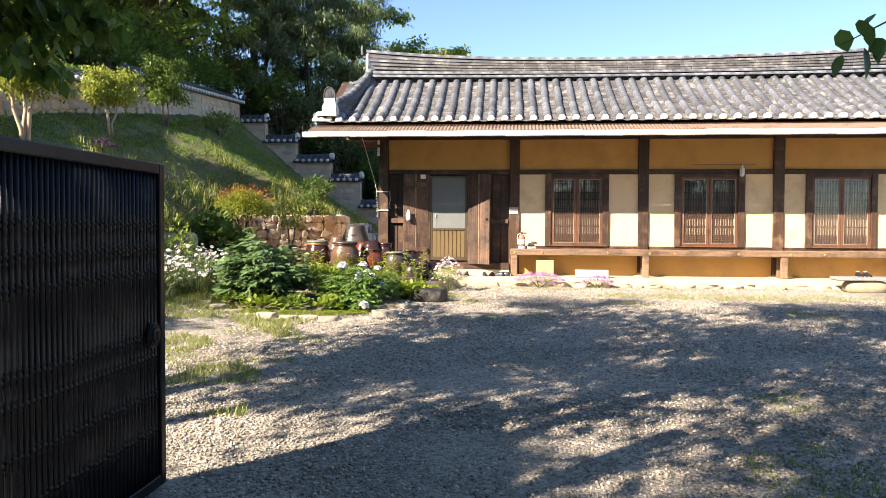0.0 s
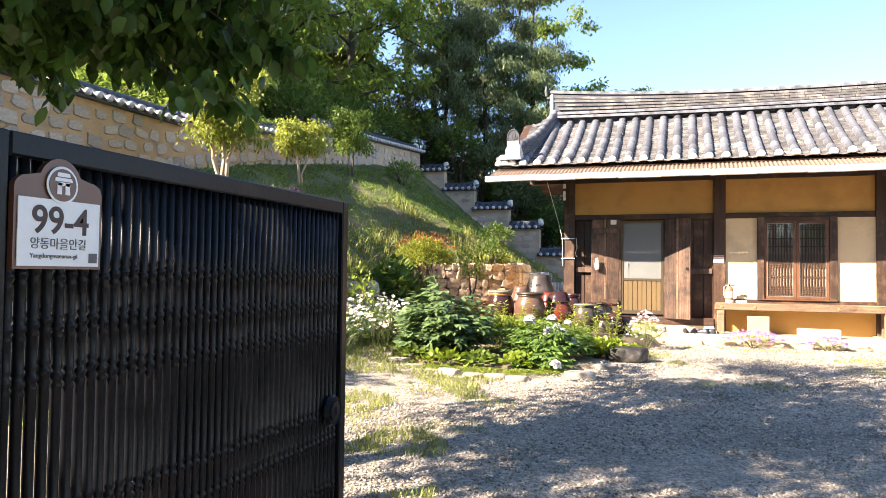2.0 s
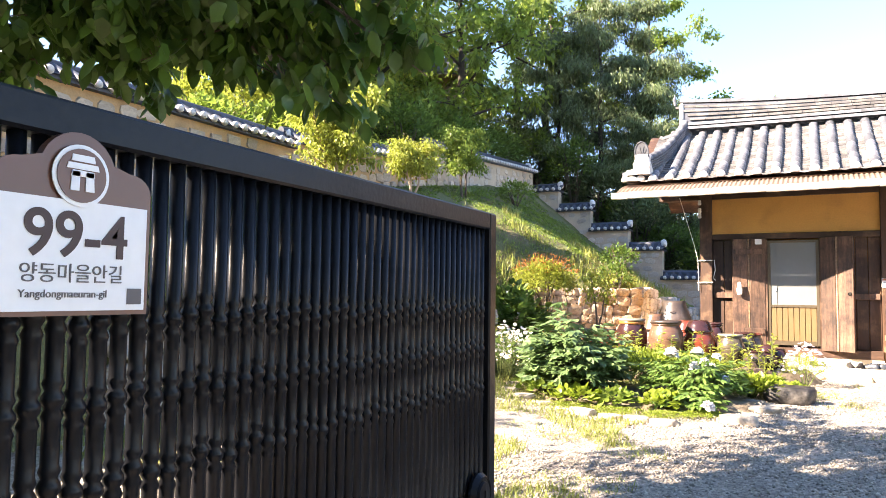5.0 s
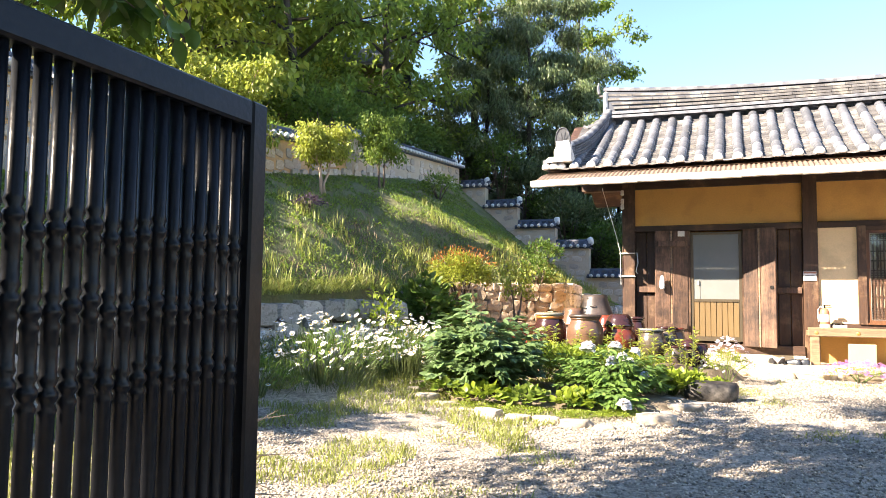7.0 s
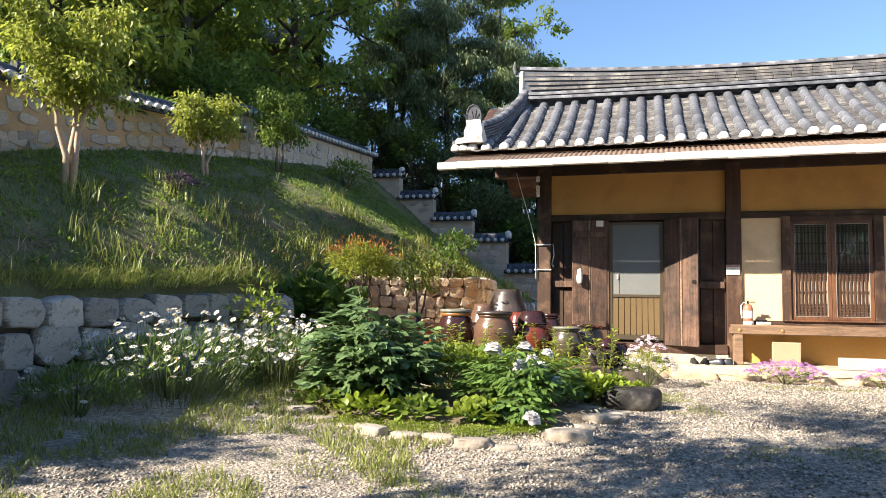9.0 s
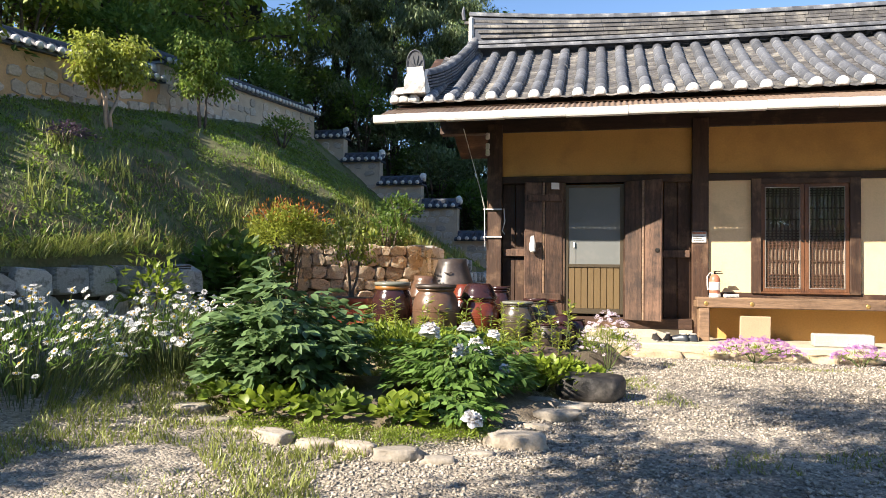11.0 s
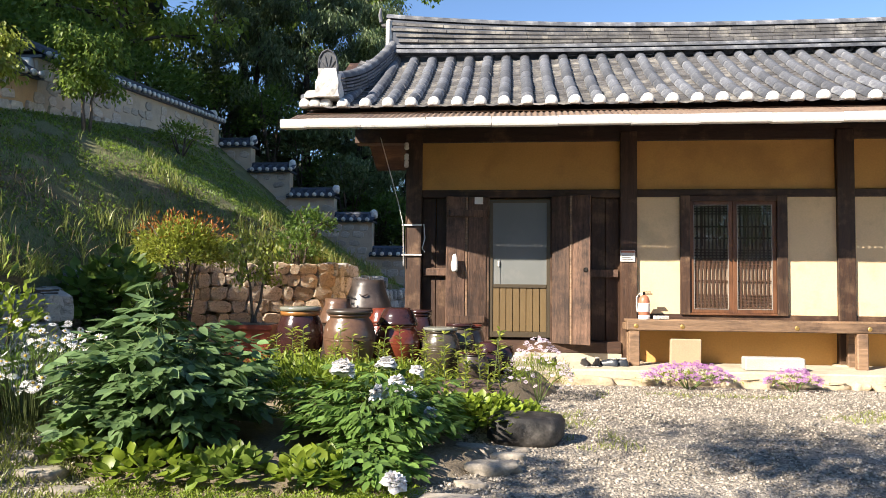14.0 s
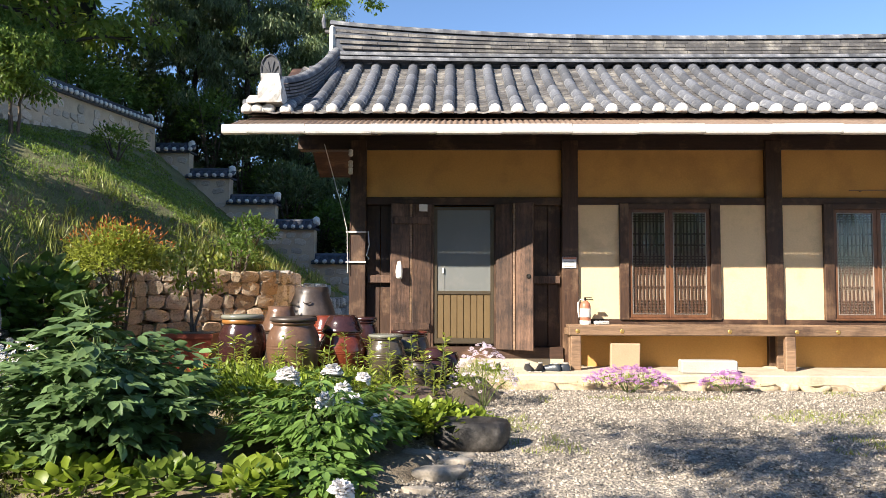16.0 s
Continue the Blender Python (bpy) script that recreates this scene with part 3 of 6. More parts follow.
def half_round(r, length, drop, seg=8, thick=0.0):
    """A cover tile along y, one end slightly lower and wider."""
    bm = bmesh.new()
    rows = []
    for y, rr, dz in ((0, r, 0), (length * 0.96, r * 0.985, drop * 0.96), (length * 1.04, r * 0.97, drop * 1.03)):
        rows.append([bm.verts.new((rr * math.cos(math.pi * i / seg), y, rr * math.sin(math.pi * i / seg) * 1.05 + dz)) for i in range(seg + 1)])
    for a, b in zip(rows, rows[1:]):
        for i in range(seg):
            bm.faces.new((a[i], a[i + 1], b[i + 1], b[i]))
    bm.faces.new([bm.verts.new(v.co) for v in rows[0]])
    return bm


N_COVER = 8
cover_mesh, end_mesh = [], None
for k in range(N_COVER):
    y0 = -1.04 + (RIDGE_Y + 0.98) * k / N_COVER
    y1 = -1.04 + (RIDGE_Y + 0.98) * (k + 1) / N_COVER
    cover_mesh.append((y0, roof_z(y0) + 0.045, to_mesh("cover_tile", half_round(0.082, y1 - y0, roof_z(y1) - roof_z(y0)), TILE, True)))
bm = bmesh.new()
lathe(bm, ((0.03, -0.014), (0.066, -0.01), (0.082, 0.012), (0.084, 0.11)), 14, pose(0, 0, 0.0, -90))
for v in bm.verts:
    v.co.z = max(v.co.z, -0.03) * 1.08
end_mesh = to_mesh("tile_end", bm, MORTAR, True)
far_tiles = bmesh.new()
for c, x in enumerate(COLS):
    for y0, z0, me in cover_mesh:
        jig = pose(x + random.uniform(-0.006, 0.006), y0, z0 + random.uniform(-0.004, 0.004), random.uniform(-1, 1), 0, random.uniform(-1.5, 1.5))
        if c < 34:
            ob = part("cover_tile", me, None, roof)
            ob.matrix_world = jig
        else:
            n0 = len(far_tiles.verts)
            far_tiles.from_mesh(me)
            far_tiles.verts.ensure_lookup_table()
            for v in far_tiles.verts[n0:]:
                v.co = jig @ v.co
    ob = part("tile_end", end_mesh, None, roof, "white mortared tile end")
    ob.matrix_world = pose(x, -1.1, roof_z(-1.08) + 0.055 + random.uniform(-0.006, 0.006), random.uniform(-4, 4), 0, random.uniform(-8, 8))
for x in COLS:
    for y0, z0, me in cover_mesh:
        n0 = len(far_tiles.verts)
        far_tiles.from_mesh(me)
        far_tiles.verts.ensure_lookup_table()
        flip = Matrix.Translation((x, 2 * RIDGE_Y - y0, z0)) @ Matrix.Rotation(math.pi, 4, "Z")
        for v in far_tiles.verts[n0:]:
            v.co = flip @ v.co
tagged(part("cover_tiles", far_tiles, TILE, roof, "grey cover tiles"), kind="stuff")


# main ridge: courses of flat tiles between two rows of half-round tiles, rising at both ends
def ridge_lift(x):
    u = (x - 5.6) / 6.6
    return 0.30 * u * u * (1 if u < 0 else 0.6) * (0.5 + 0.5 * abs(u))


def ridge_courses():
    rng = random.Random(4)
    bm = bmesh.new()
    for sgn in (-1, 1):
        for c in range(5):
            x = -0.72 - 0.05 * c + rng.uniform(0, 0.2)
            while x < 12.3:
                l = rng.uniform(0.28, 0.36)
                f = c / 5
                z0 = 5.06 + 0.058 * c + ridge_lift(x + l / 2) * (0.25 + 0.75 * f)
                out = 0.135 - 0.01 * c + rng.uniform(-0.006, 0.008)
                tilt = (ridge_lift(x + l) - ridge_lift(x)) * (0.25 + 0.75 * f)
                m = Matrix.Translation((x, RIDGE_Y, z0))
                a, b = sorted((0, sgn * out))
                n0 = len(bm.verts)
                box(bm, 0.004, l - 0.004, a, b, 0, 0.046)
                bm.verts.ensure_lookup_table()
                for v in bm.verts[n0:]:
                    v.co = m @ (v.co + Vector((0, 0, (v.co.x / l - 0.5) * tilt)))
                x += l
    return bm


tagged(part("ridge_course", ridge_courses(), PAN, roof, "stacked flat ridge tiles"), kind="stuff")
bm = bmesh.new()
xs = np.linspace(-0.74, 12.3, 40)
rows = [[bm.verts.new((x, RIDGE_Y + dy, 4.7 + z + ridge_lift(x) * min(1, z * 2))) for dy, z in ((-0.09, 0.0), (-0.08, 0.64), (0.08, 0.64), (0.09, 0.0))] for x in xs]
for a, b in zip(rows, rows[1:]):
    for i in range(3):
        bm.faces.new((a[i], b[i], b[i + 1], a[i + 1]))
bm.faces.new(rows[0])
bm.faces.new(rows[-1])
part("ridge_core", bm, DARK_TILE, roof, "dark clay bedding inside the ridge")
ridge_tile = to_mesh("ridge_tile", half_round(0.085, 0.31, 0), TILE, True)
low_tile = to_mesh("ridge_tile", half_round(0.07, 0.33, 0), TILE, True)
for k in range(42):
    x = -0.8 + k * 0.312
    dz = ridge_lift(x)
    slope = math.degrees(math.atan((ridge_lift(x + 0.31) - ridge_lift(x)) / 0.31))
    part("ridge_tile", ridge_tile, None, roof).matrix_world = pose(x, RIDGE_Y, 5.37 + dz, 0, 0, -90) @ pose(0, 0, 0, slope)
    for row, (y, z) in enumerate(((RIDGE_Y - 0.13, 5.03), (RIDGE_Y - 0.2, 4.93))):
        part("ridge_tile", low_tile, None, roof).matrix_world = pose(x + 0.1 * row, y, z + dz * 0.25, 0, 0, -90) @ pose(0, 0, 0, slope * 0.3)
bm = boxes((-0.8, -0.7, RIDGE_Y - 0.13, RIDGE_Y + 0.13, 4.93, 5.62), bevel=0.035)
part("ridge_end", bm, MORTAR, roof, "white mortared ridge end")
bm = bmesh.new()
tube(bm, ((-0.9, RIDGE_Y, 5.6), (-0.92, RIDGE_Y, 5.72), (-0.91, RIDGE_Y, 5.84)), (0.03, 0.035, 0.012), 8)
part("ridge_tip", bm, TILE, roof)


# verge ridge down to the corner, with its ornament tile
def verge_line(f):
    y = RIDGE_Y - 0.1 + (-0.98 - RIDGE_Y + 0.1) * f
    x = -0.68 - 0.42 * f
    return Vector((x, y, roof_z(y) + 0.06 + 0.06 * math.sin(math.pi * f) * -1 + 0.1 * f * f))


rng = random.Random(9)
for c in range(5):
    for k in range(9):
        a, b = verge_line(k / 9), verge_line((k + 1) / 9)
        d = b - a
        m = Matrix.Translation(a + Vector((0, 0, 0.045 * c))) @ d.to_track_quat("Y", "Z").to_matrix().to_4x4()
        wdt = 0.12 - 0.008 * c
        part("verge_tile", boxes((-wdt, wdt, 0.004, d.length - 0.004, 0, 0.03)), TILE, roof).matrix_world = m @ pose(rng.uniform(-0.006, 0.006), 0, 0)
top_tile = to_mesh("verge_cap", half_round(0.085, 0.30, 0), TILE, True)
for k in range(9):
    a, b = verge_line((k + 1) / 9), verge_line(k / 9)
    part("verge_cap", top_tile, None, roof).matrix_world = Matrix.Translation(a + Vector((0, 0, 0.23))) @ (b - a).to_track_quat("Y", "Z").to_matrix().to_4x4()
foot = verge_line(1.0)


def foot_block(w, h, seed):
    """A rough tapered lump of mortar."""
    bm = bmesh.new()
    box(bm, -w / 2, w / 2, -0.14, 0.14, 0, h)
    bmesh.ops.subdivide_edges(bm, edges=bm.edges, cuts=3, use_grid_fill=True)
    for v in bm.verts:
        f = v.co.z / h
        v.co.x *= 1 - 0.28 * f
        v.co.y *= 1 - 0.2 * f
        v.co += Vector((noise.noise(v.co * 9 + Vector((seed, 0, 0))), noise.noise(v.co * 9 + Vector((0, seed, 3))), 0)) * 0.03
    return to_mesh("verge_foot", bm, MORTAR)


for k, (dx, dy, dz, w, h) in enumerate(((-0.02, -0.05, -0.06, 0.34, 0.38), (-0.2, -0.0, -0.06, 0.26, 0.1))):
    part("verge_foot", foot_block(w, h, k), None, roof, "rough white mortar under the ornament tile").location = (foot.x + dx, foot.y + dy, foot.z + dz)
bm = bmesh.new()
prof = [(-0.13, 0.0), (-0.135, 0.12), (-0.115, 0.22), (-0.07, 0.29), (0, 0.32), (0.07, 0.29), (0.115, 0.22), (0.135, 0.12), (0.13, 0.0)]
for y in (-0.02, 0.02):
    vs = [bm.verts.new((x, y, z)) for x, z in prof]
    bm.faces.new(vs)
bm.verts.ensure_lookup_table()
for i in range(len(prof)):
    j = (i + 1) % len(prof)
    bm.faces.new((bm.verts[i], bm.verts[j], bm.verts[len(prof) + j], bm.verts[len(prof) + i]))
for ang in (-35, -12, 12, 35):
    box(bm, -0.008, 0.008, -0.032, -0.02, 0.02, 0.2, m=pose(0, 0, 0.03, 0, ang))
for i in range(len(prof) - 1):
    (xa, za), (xb, zb) = prof[i], prof[i + 1]
    tube(bm, ((xa * 0.93, -0.024, za * 0.95 + 0.005), (xb * 0.93, -0.024, zb * 0.95 + 0.005)), (0.012, 0.012), 5)
part("ornament_tile", bm, TILE, roof, "arched ornament tile with raised pattern").matrix_world = pose(foot.x - 0.02, foot.y - 0.1, foot.z + 0.26, 8)
for k, f in enumerate(np.linspace(0.02, 0.98, 7)):
    p = verge_line(f)
    cap = part("verge_cover", to_mesh("verge_cover", half_round(0.08, 0.3 + 0.04 * f, 0.05), TILE, True), None, roof)
    cap.matrix_world = pose(p.x - 0.42, p.y, p.z - 0.07, 0, 0, -90) @ pose(0, 0, 0, 3)
for dx in (-0.34, -0.2, -0.06):
    part("tile_end", end_mesh, None, roof, "white mortared tile end").matrix_world = pose(foot.x + dx, -1.08, roof_z(-1.05) + 0.05, 0, 0, random.uniform(-8, 8))


# ---- plinth and bench ----
plinth = part("plinth", boxes((-0.5, 12.6, -0.92, 3.4, -0.05, 0.185), bevel=0.02), PLINTH)
tagged(plinth, "pale cement plinth edged with field stones", "plinth", kind="structure")
rng = random.Random(3)
x = -0.5
while x < 12.4:
    l = rng.uniform(0.2, 0.75)
    ob = part("edge_stone", rock_mesh("edge_stone", l * 1.04, 0.3, rng.uniform(0.18, 0.25), PLINTH_STONE, rng.uniform(0, 90), 0.62, 0.34, 3), None, plinth)
    ob.matrix_world = pose(x + l / 2, -0.88 + rng.uniform(-0.05, 0.05), -0.05, rng.uniform(-6, 6), rng.uniform(-4, 4), rng.uniform(-8, 8))
    x += l
bench = thing("bench", "long low wooden veranda bench along the clay wall", "bench", (0, 0, 0.185))
part("front_rail", boxes((2.83, 11.65, -0.47, -0.36, 0.47, 0.6), bevel=0.012), BENCH_WOOD, bench, "thick worn front rail")
for k in range(12):
    a = 2.85 + 8.78 * k / 12
    part("seat_plank", boxes((a + 0.003, a + 8.78 / 12 - 0.003, -0.358, -0.045, 0.565, 0.607), bevel=0.006), BENCH_WOOD, bench)
part("back_rail", boxes((2.83, 11.65, -0.16, -0.08, 0.47, 0.56)), BENCH_WOOD, bench)
part("end_rail", boxes((2.83, 2.93, -0.355, -0.165, 0.47, 0.562), bevel=0.01), BENCH_WOOD, bench)
for lx in (2.86, 5.75, 8.7, 11.5):
    part("leg", boxes((lx, lx + 0.14, -0.46, -0.37, 0.0, 0.47), bevel=0.012), BENCH_WOOD, bench)
    part("leg", boxes((lx + 0.02, lx + 0.12, -0.155, -0.085, 0.0, 0.47), bevel=0.012), BENCH_WOOD, bench)
NAIL = material("brass_nail_cover", (0.55, 0.36, 0.12), 0.35, 0.2, 8, 50, 0.05, metal=0.7)
for nx in (2.95, 3.55, 5.0, 5.9, 6.45, 7.8, 8.9, 9.6):
    part("nail_cover", lathe(bmesh.new(), ((0.012, 0), (0.03, 0.004), (0.022, 0.01), (0.004, 0.014)), 10, pose(nx, -0.471, 0.53, 90)), NAIL, bench, "worn brass nail cover")


# ---- stone walls ----
def stone_piece(name, w, h, d, mat, seed):
    """A roughly squared field stone with a flat, chipped face along -y, its middle at the origin."""
    rng = random.Random(seed)
    bm = bmesh.new()
    n = rng.choice((8, 9, 10, 11))
    off = rng.uniform(0, 1)
    skew = rng.uniform(-0.1, 0.1)
    rings = [[], [], [], []]
    tilt_x, tilt_z = rng.uniform(-0.3, 0.3), rng.uniform(-0.3, 0.3)
    for i in range(n):
        a = 2 * math.pi * (i + off + rng.uniform(-0.25, 0.25)) / n
        c, s = math.cos(a), math.sin(a)
        k = 1 / max(abs(c), abs(s)) ** 0.86 * rng.uniform(0.93, 1.03)
        x, z = c * k * 0.5 + skew * s * k * 0.5, s * k * 0.5
        for ring, f, y in zip(rings, (1.0, 1.0, 0.955, 0.86), (0.25, -0.25 * d, -0.72 * d, -d * (0.92 + tilt_x * x + tilt_z * z))):
            jit = 0.012 if f < 1 else 0.0
            ring.append(bm.verts.new((x * f * w + rng.uniform(-jit, jit), y + rng.uniform(-1, 1) * jit * 0.6, z * f * h + rng.uniform(-jit, jit))))
    mids = bm.verts.new((rng.uniform(-0.15, 0.15) * w, -d * rng.uniform(0.9, 1.12), rng.uniform(-0.12, 0.12) * h))
    for lo, hi in zip(rings, rings[1:]):
        for i in range(n):
            j = (i + 1) % n
            bm.faces.new((lo[i], lo[j], hi[j], hi[i]))
    for i in range(n):
        bm.faces.new((rings[3][i], rings[3][(i + 1) % n], mids))
    return to_mesh(name, bm, mat, False)


def stone_wall(name, label, path, z_top, z_foot, size, mat, seed, back_mat=DARK_SOIL, gap=1.0, category="wall"):
    """Rows of stones along a path of (x, y); the face looks to the path's right-hand side."""
    rng = random.Random(seed)
    pts = [Vector((*p, 0)) for p in path]
    lens = [(b - a).length for a, b in zip(pts, pts[1:])]
    total = sum(lens)

    def place(s):
        for a, b, l in zip(pts, pts[1:], lens):
            if s <= l or b is pts[-1]:
                return a + (b - a) * (s / l), math.degrees(math.atan2(b.y - a.y, b.x - a.x))
            s -= l

    bm = bmesh.new()
    n = max(2, int(total / 0.3))
    rows = []
    for k in range(n + 1):
        p, ang = place(total * k / n * 0.9999)
        out = Vector((math.sin(radians(ang)), -math.cos(radians(ang)), 0))
        zf, zt = z_foot(p.x, p.y) - 0.3, z_top(p.x, p.y) - 0.16
        rows.append([bm.verts.new((*(p - out * 0.06 + out * o).xy, z)) for o, z in ((0, zf), (0, zt), (-0.4, zt), (-0.4, zf))])
    for a, b in zip(rows, rows[1:]):
        for i in range(4):
            bm.faces.new((a[i], b[i], b[(i + 1) % 4], a[(i + 1) % 4]))
    bm.faces.new(rows[0])
    bm.faces.new(list(reversed(rows[-1])))
    wall = tagged(part(name, bm, back_mat), label, category, kind="structure")
    pool = [stone_piece("stone", 1, 1, 0.09, mat, seed * 50 + k) for k in range(14)]
    z = 0.0
    height = max(z_top(p.x, p.y) - z_foot(p.x, p.y) for p in pts)
    while z < height:
        h = size * rng.uniform(0.7, 1.0) * (1.25 - 0.4 * z / height)
        s = -rng.uniform(0, size)
        while s < total:
            w = size * rng.uniform(0.7, 1.6) * (1.2 - 0.3 * z / height)
            if 0 < s + w / 2 < total:
                p, ang = place(s + w / 2)
                zf, zt = z_foot(p.x, p.y), z_top(p.x, p.y)
                zc = zf - 0.05 + z + h / 2 + rng.uniform(-0.08, 0.08) * h
                if zc + h * 0.25 < zt:
                    hh = min(h * rng.uniform(0.88, 1.15), 2 * (zt + 0.04 - zc))
                    ob = part("stone", rng.choice(pool), None, wall)
                    ob.matrix_world = pose(p.x, p.y, zc, 0, rng.uniform(-7, 7), ang + rng.uniform(-5, 5)) @ Matrix.Diagonal((w * gap * 1.0, rng.uniform(0.7, 1.1), hh * gap * 1.02, 1))
            s += w
        z += h
    return wall


CLAY_GAP = material("brown_wall_joint", (0.16, 0.115, 0.075), 0.95, 0.3, 4, 40, 0.4)
near_path = [(wall_line(y) + 0.02, y) for y in (-10.0, -7.2, -3.4)]
stone_wall("wall_retaining", "dry-laid grey field-stone retaining wall below the grassy bank", near_path,
           lambda x, y: bank_foot(y) + 0.03, lambda x, y: yard(x, y), 0.31, GREY_STONE, 5, gap=1.04)
stone_wall("wall_retaining_return", "short return of the grey stone retaining wall", [(-3.19, -3.4), (-4.1, -3.2)],
           lambda x, y: bank_foot(y), lambda x, y: yard(x, y), 0.34, GREY_STONE, 6)
stone_wall("wall_recess", "shaded stone wall at the back of the planted recess", [(-4.05, -3.2), (-3.58, -0.35)],
           lambda x, y: bank_foot(y), lambda x, y: yard(x, y), 0.34, GREY_STONE, 7)
stone_wall("wall_sunny", "sunlit ochre field-stone retaining wall beside the house", [(-3.6, -0.2), (-3.3, 0.2), (-1.75, 1.5)],
           lambda x, y: 1.62, lambda x, y: 0.2, 0.22, OCHRE_STONE, 8, back_mat=CLAY_GAP, gap=1.08)
stone_wall("wall_shaded", "shaded grey stone wall running behind the house", [(-1.73, 1.5), (-1.68, 10.2)],
           lambda x, y: lerp(y, (1.5, 10.2), (1.62, 1.05)), lambda x, y: 0.2, 0.3, GREY_STONE, 9)


# ---- tile-capped boundary walls ----
def capped_wall(name, label, a, b, z_foot, z_top, mat, tile_scale=1.0, stones=0.5, seed=1, thick=0.36, foot_b=None, end=True, rise=0.0):
    """A clay wall with field stones in its face and a small tiled roof, level on top."""
    rng = random.Random(seed)
    a, b = Vector((*a, 0)), Vector((*b, 0))
    L = (b - a).length
    ang = math.degrees(math.atan2(b.y - a.y, b.x - a.x))
    base = pose(a.x, a.y, 0, 0, 0, ang)
    fb = z_foot if foot_b is None else foot_b
    bm = bmesh.new()
    n = max(2, int(L / 0.5))
    rows = [[bm.verts.new((L * k / n, y + rng.uniform(-0.012, 0.012), z)) for y, z in ((0, z_foot + (fb - z_foot) * k / n - 0.4), (0, z_top + rise * k / n), (thick, z_top + rise * k / n), (thick, z_foot + (fb - z_foot) * k / n - 0.4))] for k in range(n + 1)]
    for p, q in zip(rows, rows[1:]):
        for i in range(4):
            bm.faces.new((p[i], q[i], q[(i + 1) % 4], p[(i + 1) % 4]))
    bm.faces.new(rows[0])
    bm.faces.new(list(reversed(rows[-1])))
    wall = part(name, bm, mat)
    wall.matrix_world = base
    tagged(wall, label, "wall", kind="structure")
    pool = [stone_piece("stone", 1, 1, 0.05, PALE_STONE, seed * 31 + k) for k in range(8)]
    z = 0.0
    while z < z_top - z_foot + 0.1 and stones:
        s = rng.uniform(0, 0.3)
        while s < L - 0.15:
            f = s / L
            zc = z_foot + (fb - z_foot) * f + z + 0.06
            if zc < z_top + rise * f - 0.1 and (z == 0 or rng.random() < stones + 0.2):
                ob = part("stone", rng.choice(pool), None, wall)
                ob.matrix_world = base @ pose(s, 0.004, zc, 0, rng.uniform(-12, 12), 0) @ Matrix.Diagonal((rng.uniform(0.24, 0.38), 1.4 if z == 0 else 0.6, rng.uniform(0.24, 0.34) if z == 0 else rng.uniform(0.15, 0.23), 1))
            s += rng.uniform(0.3, 0.45)
        z += rng.uniform(0.2, 0.26)
    # the coping
    cap = part("coping", boxes((-0.06, L + 0.06, -0.12, thick + 0.12, z_top, z_top + 0.05)), DARK_TILE, wall, "dark clay coping tiles with white ends")
    base = base @ pose(0, 0, z_top, 0, -math.degrees(math.atan2(rise, L)), 0) @ pose(0, 0, -z_top)
    cap.matrix_world = base
    bm = bmesh.new()
    mid = thick / 2
    tube(bm, ((-0.08, mid, z_top + 0.26), (L + 0.08, mid, z_top + 0.26)), (0.075, 0.075), 10)
    box(bm, -0.06, L + 0.06, mid - 0.09, mid + 0.09, z_top + 0.12, z_top + 0.24)
    part("ridge", bm, DARK_TILE, cap)
    step = 0.235 * tile_scale
    cov = to_mesh("cover_tile", half_round(0.06, 0.34, 0.19), DARK_TILE, True)
    endm = to_mesh("tile_end", lathe(bmesh.new(), ((0.03, -0.02), (0.062, 0), (0.06, 0.05)), 10, pose(0, 0, 0.02, -90)), MORTAR, True)
    k = 0
    while k * step < L:
        s = k * step + 0.1
        part("cover_tile", cov, None, cap).matrix_world = base @ pose(s, -0.16, z_top + 0.055)
        part("tile_end", endm, None, cap).matrix_world = base @ pose(s, -0.18, z_top + 0.06, rng.uniform(-6, 6), 0, rng.uniform(-8, 8))
        k += 1
    bm = bmesh.new()
    vs = [[bm.verts.new((x, y, z)) for y, z in ((-0.17, z_top + 0.05), (mid, z_top + 0.22), (thick + 0.17, z_top + 0.05))] for x in (-0.06, L + 0.06)]
    for i in range(2):
        bm.faces.new((vs[0][i], vs[1][i], vs[1][i + 1], vs[0][i + 1]))
    part("pan_bed", bm, DARK_TILE, cap)
    if end:
        part("end_tile", rock_mesh("end_tile", 0.2, 0.26, 0.26, MORTAR, seed, level=2), None, cap, "white mortar lump on the coping's end").matrix_world = base @ pose(L + 0.02, mid, z_top + 0.14)
    return wall


PALE_STONE = material("pale_wall_stone", (0.44, 0.38, 0.31), 0.9, 0.25, 5, 45, 0.6, random_amount=0.25)
U = upper_line
capped_wall("wall_upper_near", "ochre mud-and-stone boundary wall with a dark tiled coping", (U(-13), -13), (U(-4.2), -4.2), 2.3, 4.1, CLAY, stones=0.75, seed=2, foot_b=3.1)
capped_wall("wall_upper_middle", "ochre mud-and-stone boundary wall with a dark tiled coping", (U(-4.2), -4.2), (U(1.6), 1.6), 3.1, 4.2, CLAY, stones=0.7, seed=3, foot_b=4.2, rise=0.6)
capped_wall("wall_upper_far", "pale clay-and-stone boundary wall with a dark tiled coping", (U(1.6), 1.6), (U(10.1), 10.1), 4.2, 5.2, PALE_CLAY, stones=0.65, seed=4, foot_b=5.05, rise=0.7)
